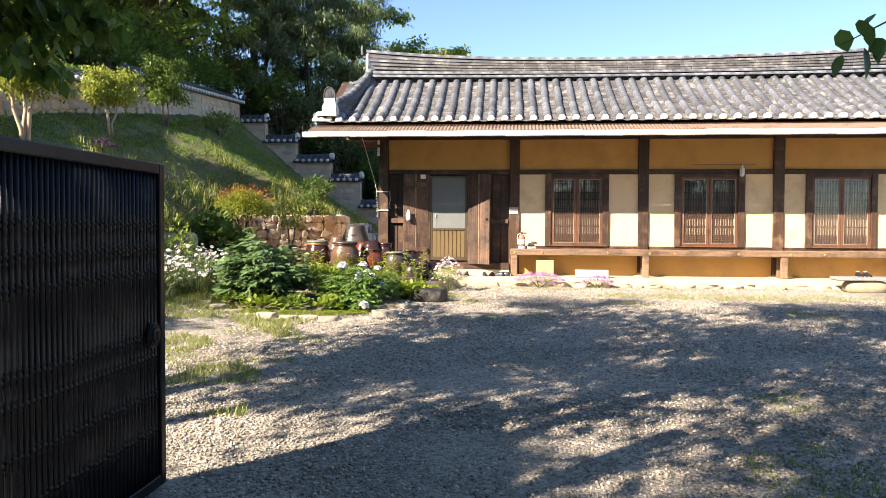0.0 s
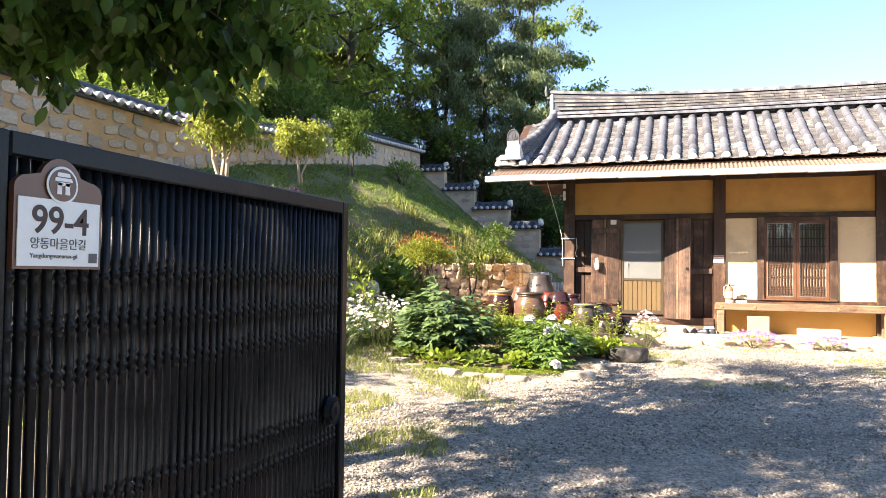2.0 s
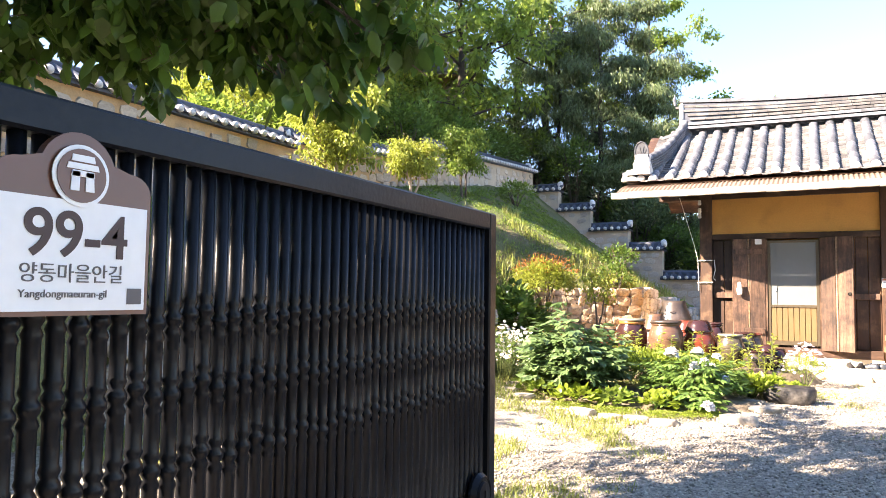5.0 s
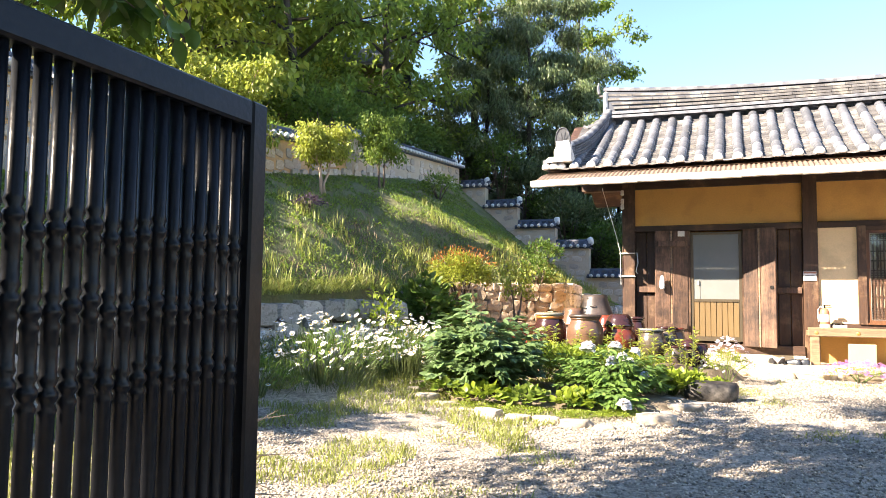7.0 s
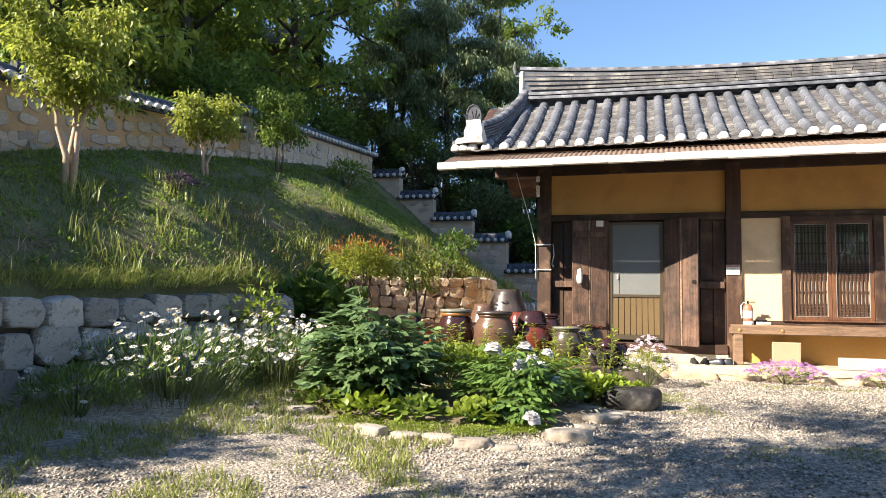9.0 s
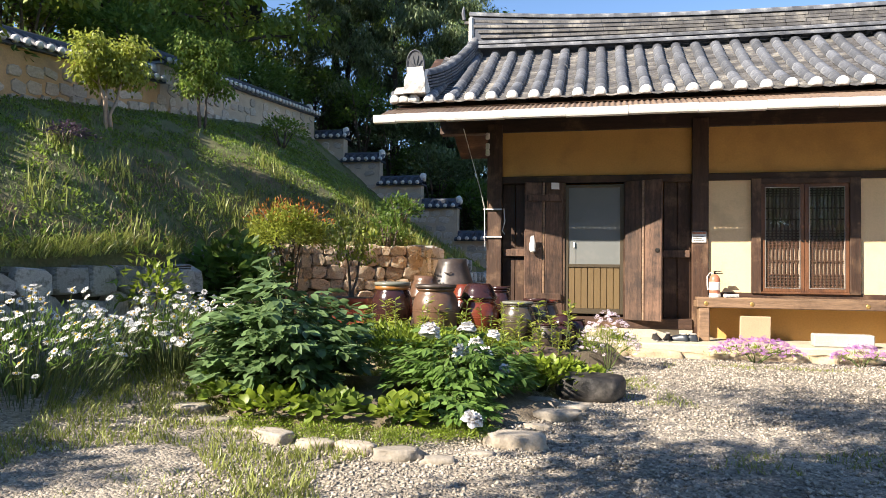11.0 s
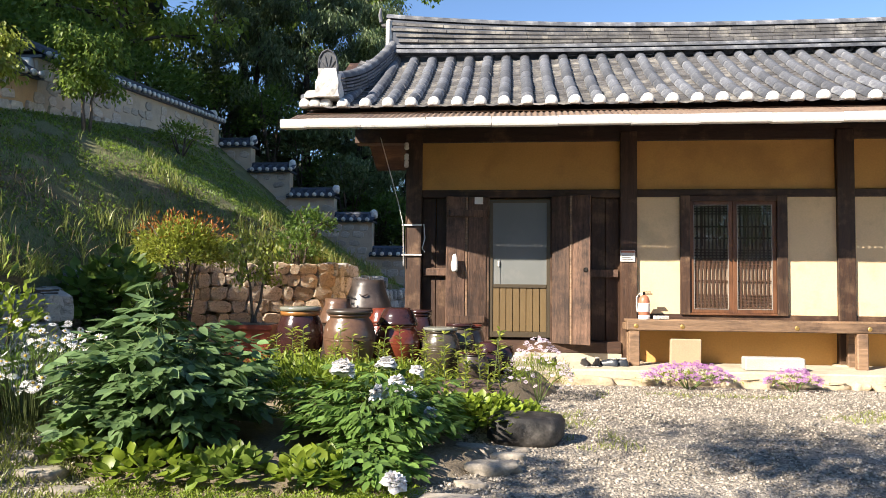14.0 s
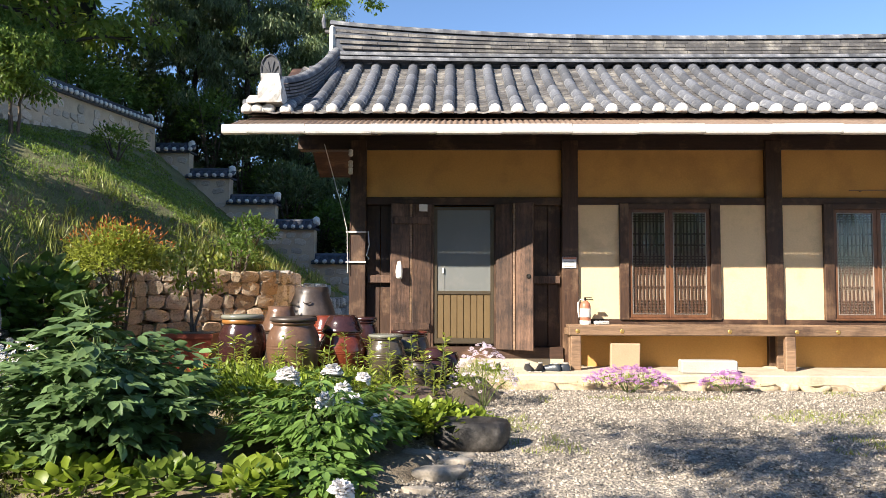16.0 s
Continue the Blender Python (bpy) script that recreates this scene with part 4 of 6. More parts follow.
for k, (x0, x1, zt, zf) in enumerate(((-7.45, -6.5, 5.2, 4.2), (-6.5, -5.3, 4.44, 3.4), (-5.3, -3.95, 3.68, 2.6), (-3.95, -2.8, 2.95, 1.6), (-2.8, 1.2, 1.95, 1.0))):
    capped_wall("wall_stepped_%d" % (k + 1), "pale stepped boundary wall with a dark tiled coping", (x0, 10.25), (x1, 10.25), zf, zt, PALE_CLAY, stones=0.7, seed=10 + k)

# ---- the gate ----
gate = thing("gate", "black metal gate leaf of bamboo-shaped bars, standing open", "gate", (0.585, -14.21, 0))
G = 2.04
part("stile", boxes((-0.03, 0.03, 0.0, 0.09, -0.32, 1.68), bevel=0.006), GATE_PAINT, gate)
part("stile", boxes((-0.03, 0.03, G - 0.06, G, -0.32, 1.68), bevel=0.006), GATE_PAINT, gate)
part("top_rail", boxes((-0.03, 0.03, 0.09, G - 0.06, 1.615, 1.68), bevel=0.006), GATE_PAINT, gate)
part("bottom_rail", boxes((-0.03, 0.03, 0.09, G - 0.06, -0.32, -0.25), bevel=0.006), GATE_PAINT, gate)


def bar_mesh(nodes, name):
    r = 0.0152
    prof = [(r, -0.25)]
    for z in nodes:
        prof += [(r, z - 0.036), (r + 0.003, z - 0.027), (r - 0.002, z - 0.015), (r + 0.004, z - 0.005), (r + 0.004, z + 0.005), (r - 0.002, z + 0.015), (r + 0.003, z + 0.027), (r, z + 0.036)]
    prof.append((r, 1.62))
    bm = bmesh.new()
    lathe(bm, prof, 10)
    return to_mesh(name, bm, GATE_PAINT, True)


bars = [bar_mesh([0.05, 0.26, 0.50, 0.62, 1.02, 1.16, 1.3][i % 2::1] if i == 0 else [0.04, 0.27, 0.5, 0.63, 1.0 + 0.012 * i, 1.15 + 0.01 * i, 1.3 + 0.008 * i], "bar") for i in range(4)]
n_bars = 46
for k in range(n_bars):
    part("bar", bars[k % 4], None, gate).location = (0.0, 0.115 + (G - 0.2) * k / (n_bars - 1), 0)
knob = part("lock", lathe(bmesh.new(), ((0.075, 0), (0.078, 0.012), (0.066, 0.03), (0.062, 0.024), (0.05, 0.024), (0.046, 0.034), (0.01, 0.036)), 28, pose(0.03, G - 0.17, 0.64, 0, 90)), GATE_PAINT, gate, "round black gate lock with a raised rim", smooth=False)
part("keyhole", boxes((0.066, 0.07, G - 0.176, G - 0.164, 0.62, 0.66)), DARK_METAL, knob)
for z in (1.45, 0.2):
    part("hinge", lathe(bmesh.new(), ((0.02, 0), (0.024, 0.01), (0.024, 0.13), (0.02, 0.14)), 12, pose(0.0, -0.03, z)), DARK_METAL, gate)
post = thing("gate_post", "black square steel gate post", "gate post", (0.54, -14.32, -0.4))
part("shaft", boxes((-0.06, 0.06, -0.07, 0.07, 0.0, 3.4), bevel=0.006), GATE_PAINT, post)
part("hinge_bracket", boxes((-0.02, 0.07, 0.07, 0.15, 2.02, 2.06), bevel=0.004), GATE_PAINT, post)
pillar = thing("pillar", "weathered pale concrete pillar behind the gate hinge", "pillar", (0.455, -14.155, -0.4))
part("shaft", boxes((-0.045, 0.045, -0.042, 0.042, 0.0, 2.02), bevel=0.008), PLINTH, pillar)


# ---- jars ----
def glaze(name, base, rough=0.22, stain=None):
    return material(name, base, rough, 0.3, 4, 40, 0.15, stain=stain, stain_scale=4, stain_amount=0.45, spec=0.6)


DARK_GLAZE = glaze("dark_brown_glaze", (0.04, 0.016, 0.015), 0.16, (0.02, 0.012, 0.012))
TAN_GLAZE = glaze("tan_brown_glaze", (0.13, 0.072, 0.046), 0.28, (0.10, 0.055, 0.035))
RED_GLAZE = glaze("red_brown_glaze", (0.15, 0.032, 0.016), 0.2, (0.08, 0.02, 0.012))
GREY_GLAZE = glaze("grey_brown_glaze", (0.055, 0.04, 0.033), 0.42, (0.08, 0.06, 0.05))
OLIVE_GLAZE = glaze("olive_grey_glaze", (0.075, 0.06, 0.042), 0.25, (0.035, 0.028, 0.022))
RIM_GLASS = material("pale_glass_lid", (0.2, 0.2, 0.165), 0.15, 0.1, 3, 40, 0.02)
OCHRE_RIM = glaze("ochre_rim_glaze", (0.30, 0.13, 0.035), 0.3)


def jar(x, y, z, w, h, mat, label, lid="flat", lid_mat=None, rim_mat=None):
    r = w / 2
    j = thing("jar", label, "jar", (x, y, z), group="earthenware jars")
    body_h = h * {"dome": 0.76, "bowl": 0.66, "flat": 0.94, "none": 1.0}[lid]
    prof = [(0.60, 0.0), (0.62, 0.02), (0.78, 0.2), (0.92, 0.4), (0.995, 0.58), (1.0, 0.68), (0.95, 0.79), (0.84, 0.89), (0.76, 0.935), (0.76, 0.955), (0.82, 0.965), (0.83, 0.99), (0.78, 1.0)]
    part("body", lathe(bmesh.new(), [(r * a, body_h * b) for a, b in prof], 32), mat, j, smooth=True)
    for zz in (0.62, 0.66):
        part("band", lathe(bmesh.new(), ((r * 0.995, body_h * zz - 0.006), (r * 1.012, body_h * zz), (r * 0.995, body_h * zz + 0.006)), 32), mat, j, smooth=True)
    if rim_mat:
        part("rim", lathe(bmesh.new(), ((r * 0.79, body_h * 0.93), (r * 0.84, body_h * 0.94), (r * 0.85, body_h * 0.99), (r * 0.8, body_h)), 32), rim_mat, j, "yellow-brown glazed rim", smooth=True)
    lm = lid_mat or mat
    if lid == "dome":
        part("lid", lathe(bmesh.new(), ((r * 0.86, body_h), (r * 0.88, body_h + 0.015), (r * 0.8, body_h + 0.04), (r * 0.72, h * 0.9), (r * 0.6, h * 0.97), (r * 0.5, h), (r * 0.1, h)), 32), lm, j, smooth=True)
    elif lid == "bowl":
        part("lid", lathe(bmesh.new(), ((r * 0.88, body_h), (r * 0.93, body_h + 0.012), (r * 0.9, body_h + 0.03), (r * 0.62, h * 0.93), (r * 0.6, h), (r * 0.05, h * 0.995)), 32), lm, j, smooth=True)
        for s in (-1, 1):
            bm = bmesh.new()
            tube(bm, ((s * 0.05, -r * 0.78, body_h + h * 0.17), (s * 0.03, -r * 0.84, body_h + h * 0.16), (0, -r * 0.86, body_h + h * 0.155)), (0.008, 0.009, 0.009), 6)
            part("grip", bm, lm, j)
    elif lid == "flat":
        part("lid", lathe(bmesh.new(), ((r * 0.8, body_h), (r * 0.88, body_h + 0.004), (r * 0.89, h - 0.006), (r * 0.8, h), (r * 0.1, h + 0.006)), 32), lm, j, smooth=True)
    return j


TERRACE = 0.22
jar(-1.01, -2.5, TERRACE, 0.51, 0.78, DARK_GLAZE, "glossy dark brown jar with an ochre rim and glass lid", "flat", RIM_GLASS, OCHRE_RIM)
jar(-0.43, -2.62, TERRACE, 0.56, 0.76, TAN_GLAZE, "tall tan-brown glazed jar with a mesh-covered mouth", "flat", GREY_GLAZE)
jar(0.04, -2.28, TERRACE, 0.53, 0.77, RED_GLAZE, "glossy red-brown jar with a domed lid", "dome", DARK_GLAZE)
jar(-0.78, -1.75, TERRACE, 0.5, 0.85, GREY_GLAZE, "grey-brown jar with a shallow lid", "bowl", TAN_GLAZE)
jar(-0.54, -1.15, TERRACE, 0.68, 1.08, GREY_GLAZE, "largest jar, grey-brown with a wide bowl lid", "bowl", GREY_GLAZE)
jar(-0.26, -1.65, TERRACE, 0.42, 0.74, RED_GLAZE, "red-brown jar behind the larger ones", "dome", RED_GLAZE)
jar(0.20, -1.6, TERRACE, 0.34, 0.72, DARK_GLAZE, "slim dark jar behind the red-brown one", "flat", DARK_GLAZE)
jar(0.52, -2.25, 0.2, 0.44, 0.58, OLIVE_GLAZE, "olive-grey jar with a pale glass lid", "flat", RIM_GLASS)
jar(0.70, -1.85, 0.2, 0.36, 0.6, OLIVE_GLAZE, "dark olive jar beside the door step", "flat", DARK_GLAZE)
jar(0.83, -1.7, 0.2, 0.32, 0.58, TAN_GLAZE, "small red-brown jar by the door", "flat", RED_GLAZE)
jar(0.90, -2.5, 0.16, 0.34, 0.38, GREY_GLAZE, "small squat grey-brown jar", "flat", DARK_GLAZE)
jar(1.05, -2.15, 0.16, 0.32, 0.46, DARK_GLAZE, "small dark jar with a domed lid", "dome", DARK_GLAZE)
jar(1.2, -1.9, 0.16, 0.3, 0.4, DARK_GLAZE, "low dark jar near the door step", "none")

# the low terrace that carries them
EARTH = material("garden_earth", (0.16, 0.125, 0.085), 0.95, 0.35, 3, 40, 0.8, stain=(0.19, 0.16, 0.11), stain_scale=3, stain_amount=0.4, bump_dist=0.02)


def mound(name, cx, cy, rx, ry, h, mat, label, category, seed=0, flat=0.5):
    bm = bmesh.new()
    n, rings = 36, 8
    grid = []
    for i in range(rings + 1):
        f = i / rings
        ring = []
        for k in range(n):
            a = 2 * math.pi * k / n
            rr = f * (1 + 0.10 * noise.noise(Vector((math.cos(a) * 1.3, math.sin(a) * 1.3, seed))))
            x, y = cx + rx * rr * math.cos(a), cy + ry * rr * math.sin(a)
            hh = h * (1 if f < flat else max(0.0, 1 - ((f - flat) / (1 - flat)) ** 2))
            ring.append(bm.verts.new((x, y, yard(x, y) + hh - (0.06 if i == rings else 0) + 0.012 * noise.noise(Vector((x * 3, y * 3, seed))))))
        grid.append(ring)
    for a, b in zip(grid, grid[1:]):
        for k in range(n):
            bm.faces.new((a[k], b[k], b[(k + 1) % n], a[(k + 1) % n]))
    bm.faces.new(grid[0])
    bmesh.ops.remove_doubles(bm, verts=bm.verts, dist=0.0005)
    return tagged(part(name, bm, mat, smooth=True), label, category, kind="structure")


mound("terrace", -0.2, -1.75, 2.1, 1.5, 0.225, EARTH, "low earth terrace under the jars", "ground", 2, 0.8)
mound("flower_bed", -0.45, -4.85, 1.6, 1.25, 0.08, EARTH, "earth flower bed edged with stones", "ground", 4, 0.6)

rng = random.Random(12)
PALE_EDGE = material("pale_sandy_field_stone", (0.42, 0.36, 0.29), 0.9, 0.25, 5, 45, 0.6, stain=(0.3, 0.25, 0.19), stain_scale=5, stain_amount=0.4)
BORDER_STONE = material("pale_grey_field_stone", (0.34, 0.3, 0.25), 0.9, 0.3, 5, 45, 0.6, stain=(0.22, 0.19, 0.15), stain_scale=5, stain_amount=0.45, random_amount=0.2)
for k, (x, y, w) in enumerate(((-1.98, -5.5, 0.26), (-1.7, -5.8, 0.34), (-1.38, -6.0, 0.3), (-1.08, -6.1, 0.24), (-0.78, -6.22, 0.38), (-0.42, -6.3, 0.3), (-0.1, -6.34, 0.34), (0.22, -6.42, 0.36), (0.5, -6.44, 0.24), (0.94, -5.98, 0.46), (0.74, -6.22, 0.18), (1.2, -5.2, 0.38), (1.05, -5.5, 0.22), (1.3, -4.85, 0.26), (1.02, -4.72, 0.34), (1.38, -4.62, 0.18), (0.7, -5.75, 0.2))):
    ob = new("border_stone", rock_mesh("border_stone", w * 0.92, w * 0.44, w * 0.33, BORDER_STONE if k % 3 else PALE_EDGE, 20 + k, 0.78, 0.26, 3))
    ob.matrix_world = pose(x, y, yard(x, y) - 0.03, 0, 0, rng.uniform(-25, 25))
    tagged(ob, "pale rounded field stone edging the flower bed", "stone", "bed edging stones")
rock = new("rock", rock_mesh("rock", 0.62, 0.42, 0.3, material("dark_wet_stone", (0.032, 0.028, 0.025), 0.6, 0.3, 4, 40, 0.5, stain=(0.10, 0.09, 0.08), stain_scale=4, stain_amount=0.4), 77, 0.8, 0.1, 3))
rock.matrix_world = pose(1.42, -4.3, yard(1.4, -4.3) - 0.02, 0, 0, -8)
tagged(rock, "dark smooth boulder with a flat top on gravel", "rock")
lid_slab = thing("stone_slab", "round dark lid lying on grey stones among weeds", "slab", (0.92, -3.35, 0.0))
part("lid", lathe(bmesh.new(), ((0.3, 0.24), (0.34, 0.255), (0.34, 0.275), (0.28, 0.3), (0.05, 0.31)), 28, pose(0, 0, 0, 7, 4)), material("purple_brown_lid", (0.11, 0.075, 0.065), 0.6, 0.25, 4, 40, 0.3), lid_slab)
for k, (dx, dy, w) in enumerate(((-0.12, -0.1, 0.34), (0.2, -0.12, 0.32), (0.05, 0.15, 0.34))):
    part("stone", rock_mesh("stone", w, w * 0.8, 0.26, GREY_STONE, 40 + k, 0.8), None, lid_slab).location = (dx, dy, 0)
slab = new("step_stone", to_mesh("step_stone", boxes((-0.36, 0.36, -0.1, 0.1, 0, 0.17), bevel=0.015), material("grey_step_granite", (0.42, 0.41, 0.37), 0.9, 0.2, 4, 60, 0.5)))
slab.matrix_world = pose(4.62, -0.68, 0.185, 0, 0, -3)
tagged(slab, "grey granite block on the plinth below the bench", "stone block")
big_slab = thing("shoe_step", "low stone step below the bench for shoes", "step", (10.0, -1.35, -0.02))
part("top", boxes((-0.6, 0.6, -0.22, 0.22, 0.26, 0.33), bevel=0.015), GREY_STONE, big_slab)
part("base", rock_mesh("base", 0.9, 0.4, 0.3, PLINTH_STONE, 61, 0.85), None, big_slab)
block = new("clay_block", to_mesh("clay_block", boxes((-0.2, 0.2, -0.04, 0.04, 0, 0.36), bevel=0.01), material("sandy_board", (0.42, 0.31, 0.20), 0.9, 0.12, 3, 50, 0.3)))
block.matrix_world = pose(3.62, -0.3, 0.186, 6)
tagged(block, "sandy-coloured square slab leaning under the bench", "slab")

# planter with a small tree
RED_POT = material("terracotta_plastic", (0.27, 0.055, 0.028), 0.5, 0.15, 3, 40, 0.1)
pot = thing("planter", "wide terracotta-red rectangular planter", "planter", (-1.74, -2.05, 0.3))
bm = bmesh.new()
for (w0, d0, z0), (w1, d1, z1) in (((0.24, 0.14, 0.0), (0.3, 0.18, 0.42)), ((0.32, 0.2, 0.42), (0.32, 0.2, 0.47))):
    vs = [[bm.verts.new((sx * w, sy * d, z)) for sx, sy in ((-1, -1), (1, -1), (1, 1), (-1, 1))] for w, d, z in ((w0, d0, z0), (w1, d1, z1))]
    for i in range(4):
        bm.faces.new((vs[0][i], vs[0][(i + 1) % 4], vs[1][(i + 1) % 4], vs[1][i]))
    bm.faces.new(vs[0])
    bm.faces.new(vs[1])
part("tub", bm, RED_POT, pot)
part("soil", boxes((-0.29, 0.29, -0.17, 0.17, 0.471, 0.477)), EARTH, pot)

# extinguisher, labels, shoes and other small things by the door
RED_PAINT = material("faded_red_paint", (0.45, 0.17, 0.10), 0.4, 0.15, 4, 40, 0.05)
ext = thing("fire_extinguisher", "faded red fire extinguisher with a pale label on the bench", "extinguisher", (3.1, -0.22, 0.793))
part("cylinder", lathe(bmesh.new(), ((0.07, 0), (0.075, 0.01), (0.075, 0.25), (0.06, 0.3), (0.03, 0.325), (0.02, 0.33)), 24), RED_PAINT, ext, smooth=True)
part("paper_label", lathe(bmesh.new(), ((0.0765, 0.1), (0.077, 0.11), (0.077, 0.21), (0.0765, 0.22)), 24), WHITE, ext, "faded white label band", smooth=True)
part("base_ring", lathe(bmesh.new(), ((0.077, 0.0), (0.078, 0.005), (0.078, 0.05), (0.076, 0.055)), 24), WHITE, ext, "white lower band", smooth=True)
bm = bmesh.new()
tube(bm, ((0.0, 0, 0.32), (-0.06, 0, 0.35), (-0.1, 0, 0.3), (-0.1, 0, 0.18), (-0.09, 0, 0.1)), (0.009,) * 5, 8)
part("hose", bm, WHITE, ext, "pale curved hose")
part("lever", boxes((-0.015, 0.11, -0.012, 0.012, 0.335, 0.35), (-0.015, 0.09, -0.012, 0.012, 0.365, 0.376), (-0.012, 0.012, -0.012, 0.012, 0.32, 0.37)), DARK_METAL, ext)
stone_on_bench = new("whetstone", to_mesh("whetstone", boxes((-0.1, 0.1, -0.04, 0.04, 0, 0.05), bevel=0.008), GREY_STONE))
stone_on_bench.matrix_world = pose(3.32, -0.24, 0.793, 0, 0, 8)
tagged(stone_on_bench, "small grey stone block on the bench", "stone block")
notice = thing("notice_board", "small white notice with a red heading on the post", "notice", (2.91, -0.036, 1.58))
part("board", boxes((-0.1, 0.1, -0.012, 0.0, 0.0, 0.16), bevel=0.003), WHITE, notice)
part("heading", boxes((-0.095, 0.095, -0.016, -0.0125, 0.125, 0.155)), RED_PAINT, notice)
INK = material("grey_print", (0.12, 0.11, 0.11), 0.7, 0.05, 4, 40, 0)
for k in range(3):
    part("print_line", boxes((-0.08, 0.07 - 0.03 * (k % 2), -0.015, -0.0125, 0.025 + 0.03 * k, 0.034 + 0.03 * k)), INK, notice)
tag = new("name_tag", to_mesh("name_tag", boxes((-0.06, 0.06, -0.008, 0.0, 0, 0.1), bevel=0.002), WHITE))
tag.matrix_world = pose(0.83, -0.122, 2.38, 0, 0, 14)
tagged(tag, "small white tag on the open door leaf", "tag")
glove = new("glove", rock_mesh("glove", 0.09, 0.05, 0.24, WHITE, 14, rough=0.3))
glove.matrix_world = pose(0.5, -0.2, 1.42)
tagged(glove, "white cotton work glove hanging on the door leaf", "glove")
SHOE = material("black_shoe_rubber", (0.018, 0.018, 0.02), 0.45, 0.25, 6, 60, 0.1)
SOLE = material("pale_shoe_sole", (0.4, 0.38, 0.35), 0.7, 0.15, 6, 60, 0.1)


def shoe(x, y, z, turn, mat=SHOE, label="worn black shoe on the plinth", length=0.27):
    s = thing("shoe", label, "shoe", (x, y, z), turn, "shoes by the door")
    bm = bmesh.new()
    rows = []
    for f, w, h in ((0, 0.03, 0.05), (0.08, 0.042, 0.085), (0.3, 0.042, 0.09), (0.5, 0.045, 0.07), (0.75, 0.052, 0.05), (0.93, 0.042, 0.04), (1.0, 0.02, 0.025)):
        rows.append([bm.verts.new((w * math.cos(a), f * length - length / 2, 0.012 + h * max(0, math.sin(a)))) for a in np.linspace(0, math.pi, 9)])
    for a, b in zip(rows, rows[1:]):
        for i in range(8):
            bm.faces.new((a[i], b[i], b[i + 1], a[i + 1]))
    bm.faces.new(rows[0])
    bm.faces.new(rows[-1])
    part("upper", bm, mat, s, smooth=True)
    part("sole", boxes((-0.045, 0.045, -length / 2, length / 2, 0, 0.016), bevel=0.006), SOLE if mat is SHOE else mat, s)
    part("collar", lathe(bmesh.new(), ((0.03, 0), (0.036, 0.012), (0.03, 0.02)), 12, pose(0, -length * 0.3, 0.09) @ Matrix.Diagonal((1, 1.4, 1, 1))), SOLE, s)
    return s


for k, (x, y, t) in enumerate(((1.72, -0.6, 20), (1.86, -0.57, -8), (2.28, -0.6, 12), (2.42, -0.58, -14))):
    shoe(x, y, 0.186, t + 180)
for x, t in ((2.56, 62), (2.68, 74)):
    shoe(x, -0.5, 0.186, t, material("rubber_boot", (0.03, 0.035, 0.045), 0.3, 0.2, 5, 40, 0.05), "dark rubber boot lying by the bench", 0.32)
for x in (9.9, 10.05):
    shoe(x, -1.35, 0.311, 180 + 10 * (x - 9.9), label="black shoe on the stone step")

# lamp and rod on the upper wall, cable and bracket at the corner post
rod = thing("hanging_rod", "thin pale rod fixed under the eaves", "rod", (7.58, -0.02, 2.7))
bm = bmesh.new()
tube(bm, ((-0.69, 0, 0), (0.69, 0, 0.01)), (0.008, 0.008), 8)
part("bar", bm, BENCH_WOOD, rod)
for x in (-0.5, 0.4):
    part("hook", boxes((x - 0.006, x + 0.006, 0.0, 0.07, -0.01, 0.01)), DARK_METAL, rod)
lamp = thing("wall_lamp", "small white shaded bulb lamp above the window", "lamp", (7.95, -0.1, 2.45))
part("shade", lathe(bmesh.new(), ((0.02, 0.2), (0.05, 0.16), (0.055, 0.06), (0.045, 0.0), (0.02, -0.02)), 16), WHITE, lamp, smooth=True)
part("stem", lathe(bmesh.new(), ((0.012, 0.2), (0.012, 0.26)), 10), WHITE, lamp)
part("arm", boxes((-0.008, 0.008, 0.0, 0.13, 0.25, 0.266)), DARK_METAL, lamp)
cable = thing("cable", "thin grey cable hanging from the eaves at the corner post", "cable", (-0.2, -0.05, 0.9))
bm = bmesh.new()
tube(bm, ((-0.35, -0.3, 2.4), (-0.12, -0.1, 1.5), (-0.06, -0.02, 1.2), (-0.05, -0.02, 0.6)), (0.006,) * 4, 6)
part("wire", bm, WHITE, cable)
for z in (1.18, 0.75):
    part("clip", boxes((-0.08, 0.21, -0.012, 0.02, z, z + 0.02)), WHITE, cable)
for z in (2.12, 2.28, 2.02):
    part("insulator", lathe(bmesh.new(), ((0.025, 0), (0.035, 0.02), (0.03, 0.06), (0.035, 0.08), (0.02, 0.1)), 12, pose(-0.02, -0.02, z)), WHITE, cable, "white porcelain insulator")
bm = bmesh.new()
tube(bm, ((0.24, -0.02, 1.2), (0.26, -0.03, 1.0), (0.22, -0.03, 0.85), (0.26, -0.03, 0.8)), (0.008,) * 4, 6)
part("loop", bm, WHITE, cable)

# ---- address plate on the gate ----
PLATE_BROWN = material("brown_enamel", (0.13, 0.055, 0.035), 0.35, 0.05, 3, 40, 0.02)
PLATE_WHITE = material("white_enamel", (0.74, 0.75, 0.76), 0.35, 0.04, 3, 40, 0.02)
plate = thing("address_plate", "brown and white address plate with black numerals", "sign", (0.628, -13.972, 1.32))


